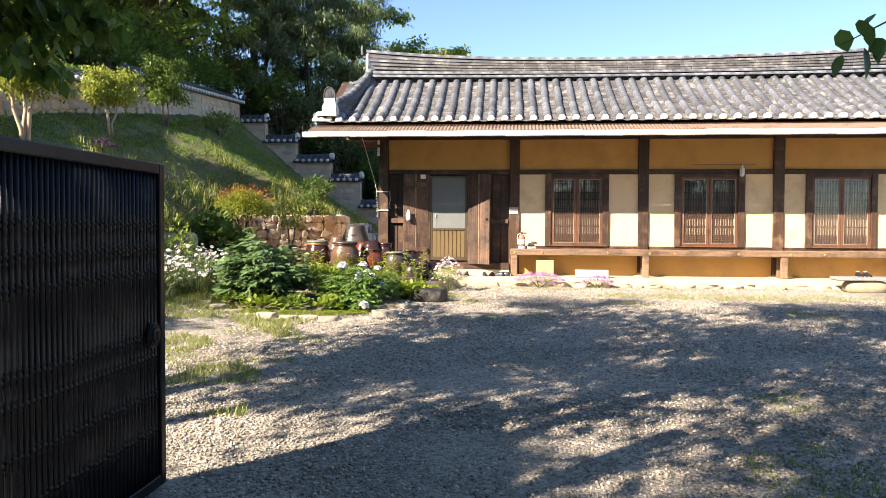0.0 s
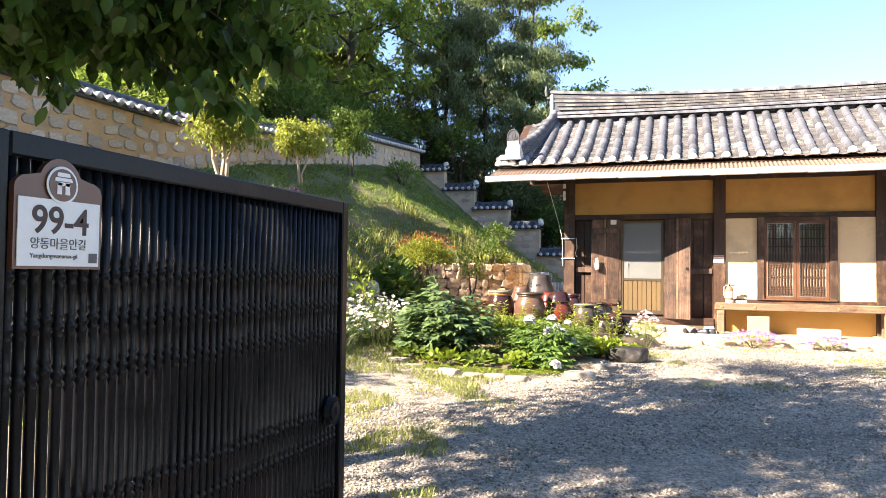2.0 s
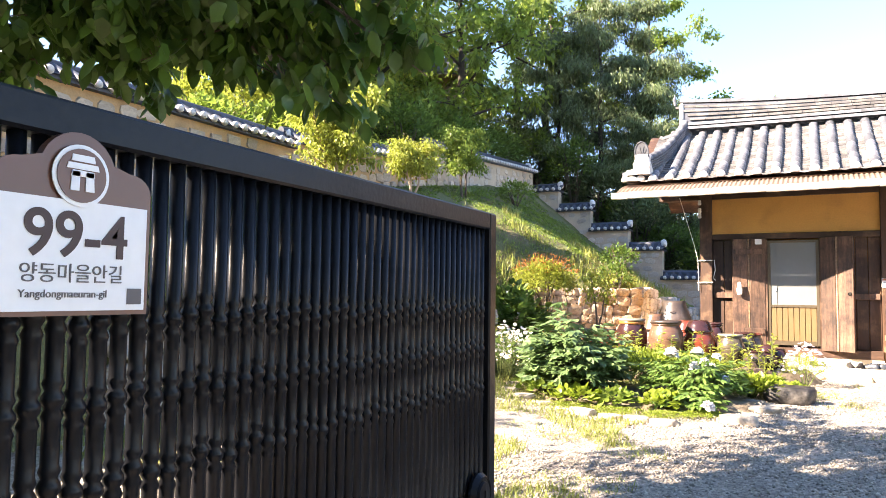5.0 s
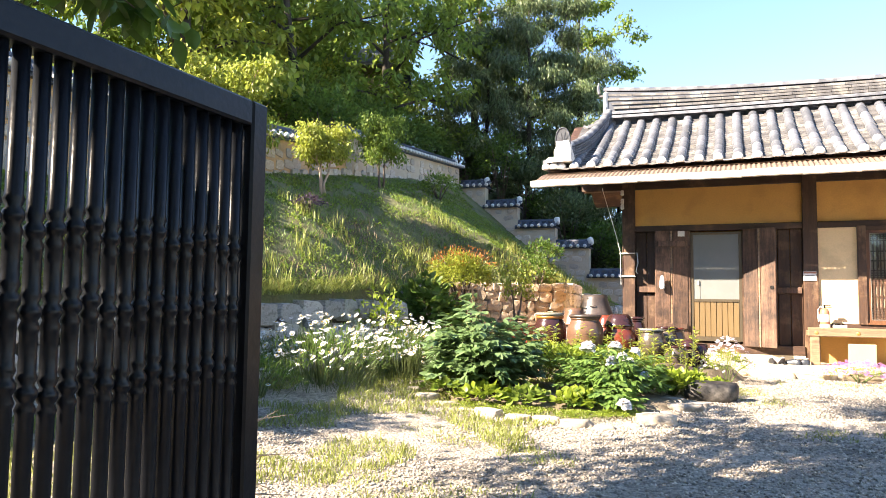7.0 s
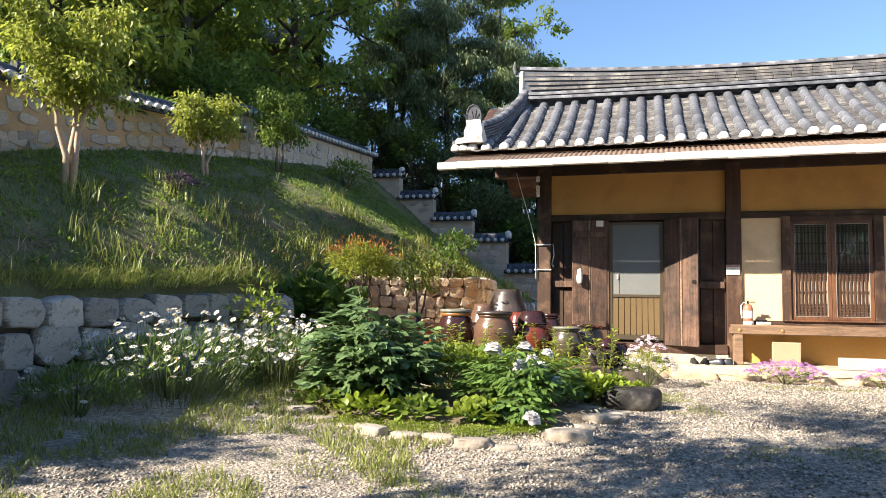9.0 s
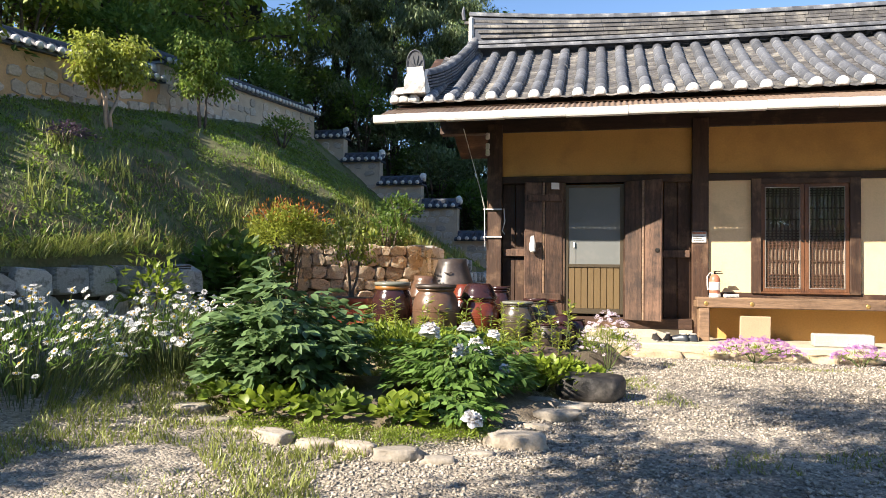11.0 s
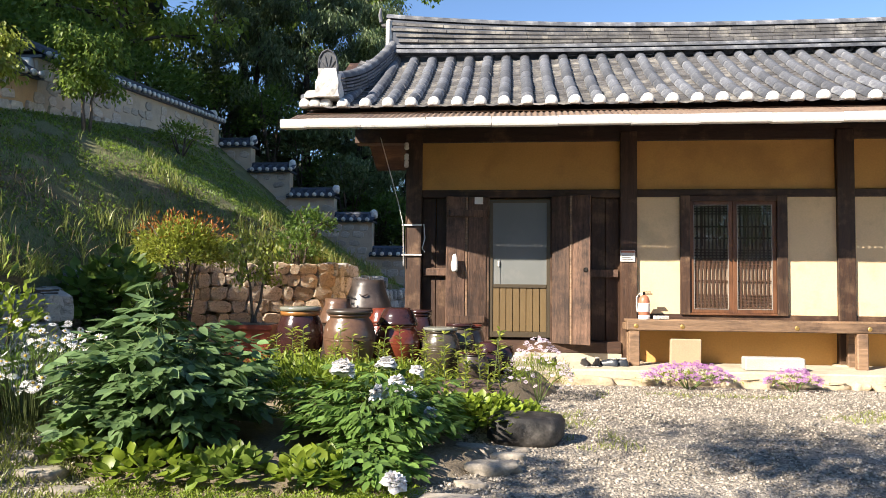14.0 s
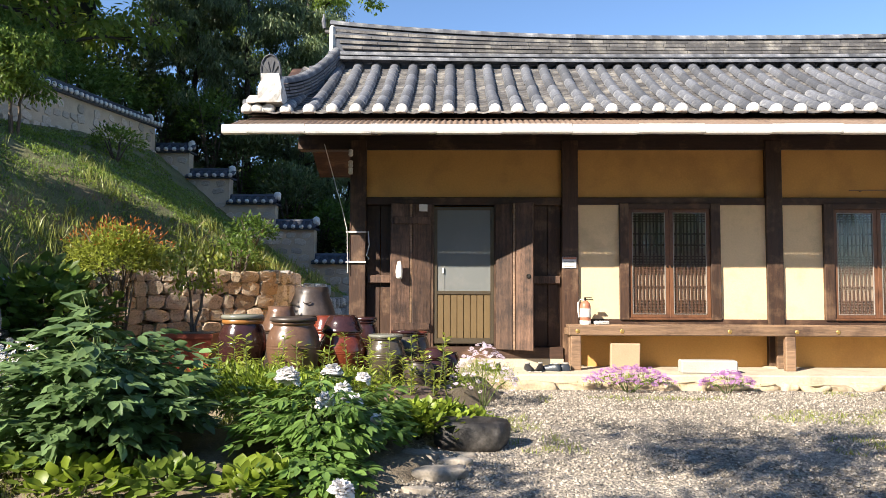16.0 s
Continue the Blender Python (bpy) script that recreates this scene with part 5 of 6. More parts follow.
def plate_outline(grow):
    """Outline in (across, up): a board with rounded shoulders and a round top."""
    w, pts = 0.145 + grow, []
    pts += [(-w, -0.0 - grow), (w, -0.0 - grow), (w, 0.2)]
    for a in range(0, 91, 15):
        pts.append((w - 0.045 + 0.045 * math.cos(radians(a)), 0.215 + 0.035 * math.sin(radians(a)) + grow))
    for a in range(20, 161, 14):
        pts.append(((0.07 + grow) * math.cos(radians(a)), 0.235 + (0.07 + grow) * math.sin(radians(a))))
    for a in range(90, 181, 15):
        pts.append((-w + 0.045 + 0.045 * math.cos(radians(a)), 0.215 + 0.035 * math.sin(radians(a)) + grow))
    pts.append((-w, 0.2))
    return pts


def flat_shape(points, x0, x1):
    bm = bmesh.new()
    front = [bm.verts.new((x1, u, v)) for u, v in points]
    back = [bm.verts.new((x0, u, v)) for u, v in points]
    bm.faces.new(front)
    bm.faces.new(list(reversed(back)))
    for i in range(len(points)):
        j = (i + 1) % len(points)
        bm.faces.new((front[i], back[i], back[j], front[j]))
    return bm


part("board", flat_shape(plate_outline(0.0), -0.018, 0.0), PLATE_BROWN, plate, "brown enamelled back with a round top")
part("panel", flat_shape([(-0.135, 0.008), (0.135, 0.008), (0.135, 0.19), (-0.135, 0.19)], 0.001, 0.004), PLATE_WHITE, plate, "white lower panel")
circle = lambda r, cu, cv, n=28: [(cu + r * math.cos(2 * math.pi * i / n), cv + r * math.sin(2 * math.pi * i / n)) for i in range(n)]
part("emblem_ring", flat_shape(circle(0.052, 0, 0.232), 0.004, 0.006), PLATE_WHITE, plate)
part("emblem_disc", flat_shape(circle(0.045, 0, 0.232), 0.0065, 0.008), PLATE_BROWN, plate)
for u0, u1, v0, v1 in ((-0.03, 0.03, 0.242, 0.252), (-0.022, 0.022, 0.255, 0.266), (-0.022, -0.006, 0.206, 0.238), (0.006, 0.022, 0.206, 0.238), (-0.022, 0.022, 0.23, 0.24)):
    part("emblem_mark", flat_shape([(u0, v0), (u1, v0), (u1 * 0.9, v1), (u0 * 0.9, v1)], 0.0085, 0.01), PLATE_WHITE, plate)


def lettering(text, size, u, v, mat, label):
    cu = bpy.data.curves.new("lettering", "FONT")
    cu.body, cu.size, cu.extrude, cu.align_x = text, size, 0.0006, "CENTER"
    if hasattr(cu, "offset"):
        cu.offset = 0.0015 if size > 0.05 else 0.0
    cu.materials.append(mat)
    ob = new("lettering", cu)
    ob.parent = plate
    ob.matrix_basis = pose(0.0052, u, v, 90, 0, 90)
    return tagged(ob, label)


PRINT = material("brown_black_print", (0.045, 0.018, 0.014), 0.5, 0.05, 3, 40, 0)
lettering("99-4", 0.105, 0.0, 0.098, PRINT, "dark brown house number")
lettering("\uc591\ub3d9\ub9c8\uc744\uc548\uae38", 0.034, -0.005, 0.057, INK, "small grey street name")
lettering("Yangdongmaeuran-gil", 0.018, -0.02, 0.03, INK, "small grey street name in Latin letters")
part("print_mark", flat_shape([(0.098, 0.018), (0.128, 0.018), (0.128, 0.046), (0.098, 0.046)], 0.0045, 0.0052), INK, plate, "small grey printed square")


# ---- plants ----
RNG = np.random.default_rng(7)
BARK = material("grey_brown_bark", (0.13, 0.10, 0.075), 0.9, 0.4, 4, 30, 0.9, grain=(3, 3, 0.7), bump_dist=0.02)
PALE_BARK = material("pale_smooth_bark", (0.42, 0.31, 0.22), 0.7, 0.25, 5, 30, 0.3)
DARK_BARK = material("dark_trunk_bark", (0.045, 0.036, 0.028), 0.9, 0.4, 4, 30, 0.9, grain=(3, 3, 0.7), bump_dist=0.02)
LEAF_MID = leaf_material("mid_green_leaf", (0.2, 0.28, 0.05), trans=0.6)
LEAF_LIGHT = leaf_material("yellow_green_leaf", (0.32, 0.36, 0.06), trans=0.5)
LEAF_DEEP = leaf_material("deep_green_leaf", (0.135, 0.215, 0.045), trans=0.58)
LEAF_DARK = leaf_material("dark_conifer_leaf", (0.10, 0.14, 0.055), trans=0.35)
LEAF_BLUE = leaf_material("grey_green_leaf", (0.155, 0.205, 0.085), trans=0.4)
LEAF_GLOSS = leaf_material("glossy_peony_leaf", (0.15, 0.25, 0.06), trans=0.4, rough=0.3)
LEAF_PEONY = leaf_material("blue_green_peony_leaf", (0.15, 0.235, 0.095), trans=0.35, rough=0.38)
LEAF_ORANGE = leaf_material("orange_red_leaf", (0.42, 0.15, 0.035))
LEAF_LIME = leaf_material("lime_ground_leaf", (0.21, 0.28, 0.03))
GRASS = leaf_material("bank_grass", (0.15, 0.225, 0.05), vary=0.5, trans=0.35)
GRASS_LIGHT = leaf_material("sunny_grass", (0.25, 0.28, 0.07), trans=0.35)
STRAW = leaf_material("dry_grass", (0.30, 0.23, 0.12), trans=0.2)
STEM = material("green_stem", (0.10, 0.13, 0.04), 0.7, 0.2, 5, 40, 0)
PETAL_WHITE = material("white_petal", (0.82, 0.80, 0.80), 0.6, 0.06, 6, 40, 0, trans=0.25)
PETAL_PINK = material("pink_petal", (0.42, 0.19, 0.44), 0.6, 0.2, 6, 40, 0, random_amount=0.25, trans=0.25)
PETAL_PALE = material("pale_pink_petal", (0.72, 0.60, 0.68), 0.6, 0.12, 6, 40, 0, random_amount=0.15, trans=0.25)
YELLOW = material("yellow_flower_eye", (0.55, 0.36, 0.04), 0.7, 0.15, 8, 40, 0)


def crown_points(tips, per, spread, rng):
    c = np.repeat(np.asarray(tips), per, axis=0)
    off = rng.normal(0, 1, c.shape)
    off = unit(off) * (rng.random((len(c), 1)) ** 0.5) * spread * rng.uniform(0.6, 1.3, (len(c), 1))
    off[:, 2] *= 0.75
    return c + off, unit(off * np.array([1, 1, 0.4]) + np.array([0, 0, -0.15]))


def tree(name, label, at, height, crown_r, trunk_r, leaf, leaf_len, per, seed, bark=BARK, clear=0.3, limbs=9, stems=1, squash=1.0, lean=(0, 0), spread=0.55, twigs=5, droop=0.3, top=1.0, width=0.55, bend=0.25):
    """A tapering trunk (or several stems), limbs and twigs, with leaves in clumps round the twigs."""
    rng = np.random.default_rng(seed)
    r = random.Random(seed)
    t = thing(name, label, "tree", at)
    bm = bmesh.new()
    tips = []
    for s in range(stems):
        a0 = 2 * math.pi * s / stems + r.uniform(0, 1)
        out = 0.0 if stems == 1 else crown_r * 0.5
        pts = [Vector((0.04 * math.cos(a0) * (stems > 1), 0.04 * math.sin(a0) * (stems > 1), -0.15))]
        for k in range(1, 7):
            f = k / 6
            pts.append(Vector((lean[0] * f + out * math.cos(a0) * f ** 1.3 + r.uniform(-1, 1) * height * 0.018, lean[1] * f + out * math.sin(a0) * f ** 1.3 + r.uniform(-1, 1) * height * 0.018, height * 0.88 * f)))
        tube(bm, pts, [trunk_r * (1.15 if k == 0 else 1 - 0.8 * k / 6) for k in range(7)], 9)
        for k in range(limbs):
            f = clear + (1 - clear) * (k + 0.5) / limbs
            i = min(5, int(f * 6))
            base = pts[i].lerp(pts[i + 1], f * 6 - i)
            ang = a0 + k * 2.4 + r.uniform(-0.4, 0.4)
            reach = crown_r * (1 - 0.55 * max(0, (f - 0.45) / 0.55) * top) * r.uniform(0.65, 1.05) * (1 if stems == 1 else 0.6)
            rise = reach * r.uniform(0.15, 0.6) * squash
            p1 = base + Vector((math.cos(ang) * reach * 0.5, math.sin(ang) * reach * 0.5, rise * 0.7))
            p2 = base + Vector((math.cos(ang + bend) * reach, math.sin(ang + bend) * reach, rise))
            rr = trunk_r * 0.42 * (1 - 0.6 * f)
            tube(bm, (base, p1, p2), (rr, rr * 0.6, rr * 0.2), 6)
            for w in range(twigs):
                g = 0.3 + 0.7 * (w + 0.5) / twigs
                q = (base.lerp(p1, g * 2) if g < 0.5 else p1.lerp(p2, g * 2 - 1))
                d = Vector((r.uniform(-1, 1), r.uniform(-1, 1), r.uniform(-0.35, 0.8))) * reach * 0.34
                tube(bm, (q, q + d * 0.6, q + d), (rr * 0.25, rr * 0.14, rr * 0.05), 4)
                tips += [tuple(q + d), tuple(q + d * 0.55)]
        tips.append(tuple(pts[-1]))
    part("trunk", bm, bark, t, "bare trunk with spreading limbs", smooth=True)
    c, way = crown_points(tips, per, spread, rng)
    part("crown", leaf_mesh("crown", c, way + np.array([0, 0, -droop]), leaf_len, leaf_len * width, leaf, rng, droop), None, t)
    return t


# woods on the hill behind the upper wall and the house
WOODS = (
    (-11.0, 0.0, 8.5, 3.4, LEAF_LIGHT, 0.3, 0), (-13.5, 2.0, 11, 4.2, LEAF_MID, 0.32, 0), (-15.5, -1.5, 10, 4.0, LEAF_MID, 0.36, 0),
    (-10.2, 4.0, 9.5, 3.6, LEAF_MID, 0.3, 1), (-13.5, 6.5, 13, 4.5, LEAF_DEEP, 0.34, 1), (-10.0, 8.5, 10.5, 3.6, LEAF_MID, 0.3, 1),
    (-19.5, 5.0, 14, 5.0, LEAF_DEEP, 0.4, 0), (-17.5, 9.0, 14, 5.0, LEAF_MID, 0.4, 0), (-14.5, 13.0, 14, 4.4, LEAF_LIGHT, 0.36, 1),
    (-8.6, 15.0, 13, 3.4, LEAF_MID, 0.32, 1), (-12.0, 20.0, 15, 4.4, LEAF_BLUE, 0.36, 1), (-5.4, 21.0, 14.5, 3.6, LEAF_MID, 0.32, 0),
    (-20.0, 16.0, 16, 5.5, LEAF_DEEP, 0.42, 0), (-2.2, 27.0, 11, 2.8, LEAF_LIGHT, 0.28, 0), (1.0, 33.0, 9.5, 3.0, LEAF_BLUE, 0.28, 0),
)
for k, (x, y, h, r, leaf, tr, bare) in enumerate(WOODS):
    tree("tree", "tall broadleaved tree in leaf on the wooded hillside", (x, y, land(x, y)), h, r, tr * 0.62, leaf, 0.27 if y < 12 else 0.22, 30 if y < 12 else 68, 100 + k, DARK_BARK, 0.2 if bare else 0.08, 15, 1, 0.8, (random.uniform(-0.6, 0.6), random.uniform(-0.6, 0.6)), 0.5, 6)
for k, (x, y, h, r) in enumerate(((-5.6, 13.2, 10.4, 2.5), (-3.9, 13.6, 8.8, 2.3), (-7.4, 13.0, 7.5, 1.9), (-2.4, 14.2, 6.6, 2.1), (-4.8, 16.0, 12.0, 2.6), (-1.0, 14.0, 4.6, 1.8))):
    tree("conifer", "dense dark evergreen behind the stepped wall", (x, y, land(x, y)), h, r, 0.13, LEAF_DARK if k % 2 == 0 else LEAF_BLUE, 0.16, 115, 200 + k, DARK_BARK, 0.04, 20, 1, 0.4, (0, 0), 0.5, 5, 0.9, 1.2, 0.3)


def shrub(name, label, at, r, h, leaf, leaf_len, count, seed, width=0.55, droop=0.3, hollow=0.35, stem_mat=BARK, stems=7, category="shrub", up=0.35, low=0.05, fine=False):
    """Stems from one root and leaves through an uneven rounded body."""
    rng = np.random.default_rng(seed)
    rr = random.Random(seed)
    t = thing(name, label, category, at)
    for k in range(stems):
        a = 2 * math.pi * k / stems + rr.uniform(-0.3, 0.3)
        q = rr.uniform(0.25, 0.85)
        p = Vector((math.cos(a) * r * q, math.sin(a) * r * q, h * rr.uniform(0.55, 0.95)))
        bm = bmesh.new()
        tube(bm, ((0.03 * math.cos(a), 0.03 * math.sin(a), -0.05), p * 0.5 + Vector((0, 0, h * 0.08)), p), (0.012 + 0.012 * h, 0.008 + 0.006 * h, 0.004), 5)
        part("stem", bm, stem_mat, t, smooth=True)
    n = count
    d = unit(rng.normal(0, 1, (n, 3)))
    d[:, 2] = np.abs(d[:, 2]) * 1.1 - 0.25
    rad = (hollow + (1 - hollow) * rng.random((n, 1))) ** 0.6
    bumps = np.array([1 + 0.28 * noise.noise(Vector(v) * 2.2 + Vector((seed, 0, 0))) * 1.6 for v in d])[:, None]
    c = d * rad * bumps * np.array([r, r, h * 0.52]) + np.array([0, 0, h * 0.5])
    c[:, 2] = np.maximum(c[:, 2], low)
    part("foliage", (fine_leaf_mesh if fine else leaf_mesh)("foliage", c, d + np.array([0, 0, up]), leaf_len, leaf_len * width, leaf, rng, droop, 0.55), None, t)
    return t


def on_land(x, y, dz=0.0):
    return (x, y, land(x, y) + dz)


# dark undergrowth between the woods and the walls
for k in range(22):
    y = -4.5 + k * 0.82
    x = upper_line(min(y, 10)) - 1.5 - 1.4 * (k % 3)
    shrub("undergrowth_shrub", "dense green shrub on the wooded hillside", on_land(x, y, -0.1), 1.15 + 0.3 * (k % 2), (1.0 if y < 1 else 2.4) + 0.6 * (k % 3), (LEAF_DEEP, LEAF_MID, LEAF_LIGHT)[k % 3], 0.16, 1800, 300 + k)
for k in range(14):
    x = -9 + k * 0.85
    shrub("undergrowth_shrub", "dark shrub crowding behind the stepped wall", on_land(x, 11.9 + 0.5 * (k % 3), -0.1), 1.2, 2.6 - 0.6 * (k % 3) + (0.6 if x < -4 else 0), (LEAF_DARK, LEAF_DEEP)[k % 2], 0.16, 1800, 340 + k)

for k in range(9):
    y = 1.5 + 1.5 * k
    x = upper_line(min(y, 10)) - 5.5 - 1.2 * (k % 2)
    shrub("undergrowth_shrub", "tall leafy thicket among the hillside trees", on_land(x, y, -0.2), 1.9, 4.2 + 0.8 * (k % 3), (LEAF_MID, LEAF_DEEP, LEAF_LIGHT)[k % 3], 0.2, 2600, 370 + k, hollow=0.5)

# a small building among the trees on the hill
hut = thing("pavilion", "small old tiled pavilion among the hillside trees", "building", (-13.2, 11.5, land(-13.2, 11.5)), 20)
part("wall", boxes((-2.0, 2.0, -1.4, 1.4, 0, 2.6)), PALE_CLAY, hut)
bm = bmesh.new()
ends = [[bm.verts.new((x, y, z)) for y, z in ((-2.2, 2.4), (0, 3.7), (2.2, 2.4), (2.2, 2.28), (0, 3.55), (-2.2, 2.28))] for x in (-2.7, 2.7)]
for i in range(6):
    bm.faces.new((ends[0][i], ends[1][i], ends[1][(i + 1) % 6], ends[0][(i + 1) % 6]))
bm.faces.new(ends[0])
bm.faces.new(ends[1])
part("roof", bm, DARK_TILE, hut, "dark tiled roof")
for x in (-2.0, -0.7, 0.7, 2.0):
    part("post", boxes((x - 0.1, x + 0.1, -1.48, -1.28, 0, 2.6)), WOOD, hut)
part("doorway", boxes((-0.55, 0.55, -1.43, -1.36, 0.3, 2.1)), WOOD, hut)

# small trees and shrubs on the bank
tree("crape_myrtle", "small multi-stemmed tree with pale bark on the bank", on_land(-5.35, -5.1), 2.45, 1.0, 0.045, LEAF_LIGHT, 0.085, 26, 21, PALE_BARK, 0.42, 9, 3, 0.9, (0, 0), 0.26, 5)
tree("crape_myrtle", "small multi-stemmed tree with bright leaves on the bank", on_land(-5.95, -1.4), 1.55, 0.75, 0.03, LEAF_LIGHT, 0.08, 24, 22, PALE_BARK, 0.45, 8, 3, 0.9, (0, 0), 0.24, 4)
tree("crape_myrtle", "small leafy tree with spindly stems on the bank", on_land(-6.2, 1.6), 1.9, 0.8, 0.03, LEAF_MID, 0.09, 26, 23, BARK, 0.35, 8, 3, 0.9, (0, 0), 0.26, 4)
shrub("bank_shrub", "low green shrub near the stepped wall", on_land(-6.1, 5.0), 0.6, 0.8, LEAF_MID, 0.09, 900, 24)
shrub("bank_shrub", "low green shrub near the end of the wall", on_land(-2.6, 3.2), 0.5, 0.75, LEAF_DEEP, 0.09, 800, 25)
shrub("bank_shrub", "shrub with purple-brown leaves on the bank", on_land(-5.0, -3.4), 0.3, 0.3, leaf_material("purple_leaf", (0.10, 0.07, 0.10)), 0.06, 300, 26)
n_bush = shrub("nandina_bush", "rounded bush with green leaves and orange-red tips", (-3.1, -1.0, 1.08), 0.66, 1.05, LEAF_LIGHT, 0.075, 4200, 27, 0.5, category="bush")
rng2 = np.random.default_rng(28)
d = unit(rng2.normal(0, 1, (420, 3)))
d[:, 2] = np.abs(d[:, 2])
tagged(part("tip_leaf", leaf_mesh("tip_leaf", d * rng2.uniform(0.7, 1.12, (420, 1)) * np.array([0.6, 0.6, 0.36]) + np.array([0, 0, 0.72]), d + np.array([0, 0, 0.7]), 0.07, 0.022, LEAF_ORANGE, rng2), None, n_bush, "orange-red young leaf tips"), kind="stuff")
bm = bmesh.new()
for k in range(5):
    a = k * 1.3
    tube(bm, ((0.05 * math.cos(a), 0.05 * math.sin(a), -0.8), (0.12 * math.cos(a), 0.12 * math.sin(a), -0.3), (0.2 * math.cos(a), 0.2 * math.sin(a), 0.3)), (0.025, 0.02, 0.012), 6)
part("stem", bm, BARK, n_bush, smooth=True)
shrub("hydrangea", "big-leaved green shrub in the walled recess", (-3.35, -2.2, 0.2), 0.75, 1.35, LEAF_DEEP, 0.15, 900, 29, 0.8, fine=True)
shrub("hydrangea", "dark low plants at the foot of the wall", (-2.9, -2.9, 0.2), 0.7, 0.5, LEAF_DEEP, 0.12, 900, 30, 0.4)
shrub("sapling", "yellow-green sapling before the retaining wall", (-2.95, -4.55, 0.18), 0.34, 1.32, LEAF_LIME, 0.11, 260, 31, 0.42, hollow=0.1, stems=4, low=0.65)
tree("planter_tree", "small thin-stemmed tree growing in the red planter", (-1.72, -2.0, 0.66), 1.28, 0.42, 0.022, LEAF_LIGHT, 0.07, 7, 32, BARK, 0.5, 7, 2, 0.8, (0, 0), 0.16, 3)
shrub("climbing_shrub", "dark twiggy shrub hanging over the wall's corner", (-2.2, 1.2, 1.3), 0.45, 0.9, LEAF_DEEP, 0.08, 700, 33)


# flower bed: tree peony, peony with white blooms, broad low leaves
def compound_leaf_plant(name, label, at, r, h, leaf, leaflet, sprays, seed, category="plant", width=0.5):
    """Sprays of three to seven leaflets on arching stalks."""
    rng = np.random.default_rng(seed)
    rr = random.Random(seed)
    t = thing(name, label, category, at)
    bm = bmesh.new()
    cs, ws = [], []
    for k in range(sprays):
        a, q = rr.uniform(0, 2 * math.pi), rr.random() ** 0.5
        f = rr.uniform(0.25, 1.0)
        lump = 1 + 0.5 * noise.noise(Vector((math.cos(a) * q * 2.2, math.sin(a) * q * 2.2, seed)))
        tip = Vector((math.cos(a) * r * q * lump, math.sin(a) * r * q * lump, h * f * (1 - 0.45 * q * q) * lump))
        mid = Vector((tip.x * 0.45, tip.y * 0.45, tip.z * 0.75))
        if k % 3 == 0:
            tube(bm, ((tip.x * 0.1, tip.y * 0.1, -0.03), mid, tip), (0.01, 0.007, 0.003), 4)
        fwd = Vector((math.cos(a), math.sin(a), rr.uniform(-0.15, 0.25)))
        side_v = Vector((-math.sin(a), math.cos(a), 0))
        for s, ahead in ((0, 0.06), (-1, 0.02), (1, 0.02), (-1, -0.04), (1, -0.04), (-0.5, 0.05), (0.5, 0.05)):
            cs.append(tuple(tip + fwd * ahead * 1.6 + side_v * s * 0.02))
            ws.append(tuple((fwd + side_v * s * 0.85).normalized()))
    part("stem", bm, STEM, t, smooth=True)
    part("foliage", fine_leaf_mesh("foliage", np.array(cs), np.array(ws), leaflet, leaflet * width, leaf, rng, 0.45, 0.2), None, t)
    return t


compound_leaf_plant("tree_peony", "broad tree peony bush with deep green divided leaves", (-1.22, -5.1, 0.06), 0.6, 1.0, LEAF_PEONY, 0.12, 430, 41, "bush", 0.56)
compound_leaf_plant("tree_peony", "lower tree peony growth with deep green leaves", (-1.35, -4.6, 0.08), 0.55, 0.75, LEAF_PEONY, 0.12, 190, 42, "bush", 0.56)
peony = compound_leaf_plant("peony", "peony clump with large white double flowers", (0.3, -4.75, 0.06), 0.54, 0.54, LEAF_GLOSS, 0.11, 320, 43, "flower", 0.36)
compound_leaf_plant("peony", "low peony foliage beside the bed's edge", (0.35, -5.45, 0.0), 0.34, 0.24, LEAF_GLOSS, 0.09, 130, 44, "flower", 0.5)
shrub("herb_clump", "tall yellow-green herbs among the peonies", (-0.3, -4.0, 0.06), 0.7, 0.55, LEAF_LIME, 0.09, 2600, 45, 0.28, category="plant", stem_mat=STEM)
shrub("herb_clump", "bright lime-green leaves at the bed's end", (0.95, -4.0, 0.04), 0.5, 0.28, LEAF_LIME, 0.075, 900, 46, 0.8, category="plant", stem_mat=STEM, fine=True)
shrub("herb_clump", "lime-green ground cover by the boulder", (1.3, -3.75, 0.0), 0.42, 0.2, LEAF_LIME, 0.06, 800, 47, 0.8, category="plant", stem_mat=STEM)
shrub("herb_clump", "yellow-green weeds in front of the jars", (-0.9, -3.2, 0.1), 0.7, 0.45, LEAF_LIME, 0.09, 1500, 48, 0.3, category="plant", stem_mat=STEM)
shrub("herb_clump", "yellow-green weeds in front of the jars", (0.1, -3.1, 0.1), 0.7, 0.38, LEAF_LIME, 0.08, 1500, 49, 0.3, category="plant", stem_mat=STEM)
for k, (x, y, r) in enumerate(((-1.5, -5.5, 0.32), (-1.0, -5.72, 0.3), (-0.5, -5.72, 0.26), (0.05, -5.7, 0.24), (-1.75, -5.2, 0.28))):
    shrub("violet_clump", "low clump of broad heart-shaped leaves", (x, y, yard(x, y) + 0.02), r, 0.2, LEAF_LIME if k % 2 else LEAF_MID, 0.1, 120, 50 + k, 0.9, category="plant", stem_mat=STEM, up=0.8, fine=True)
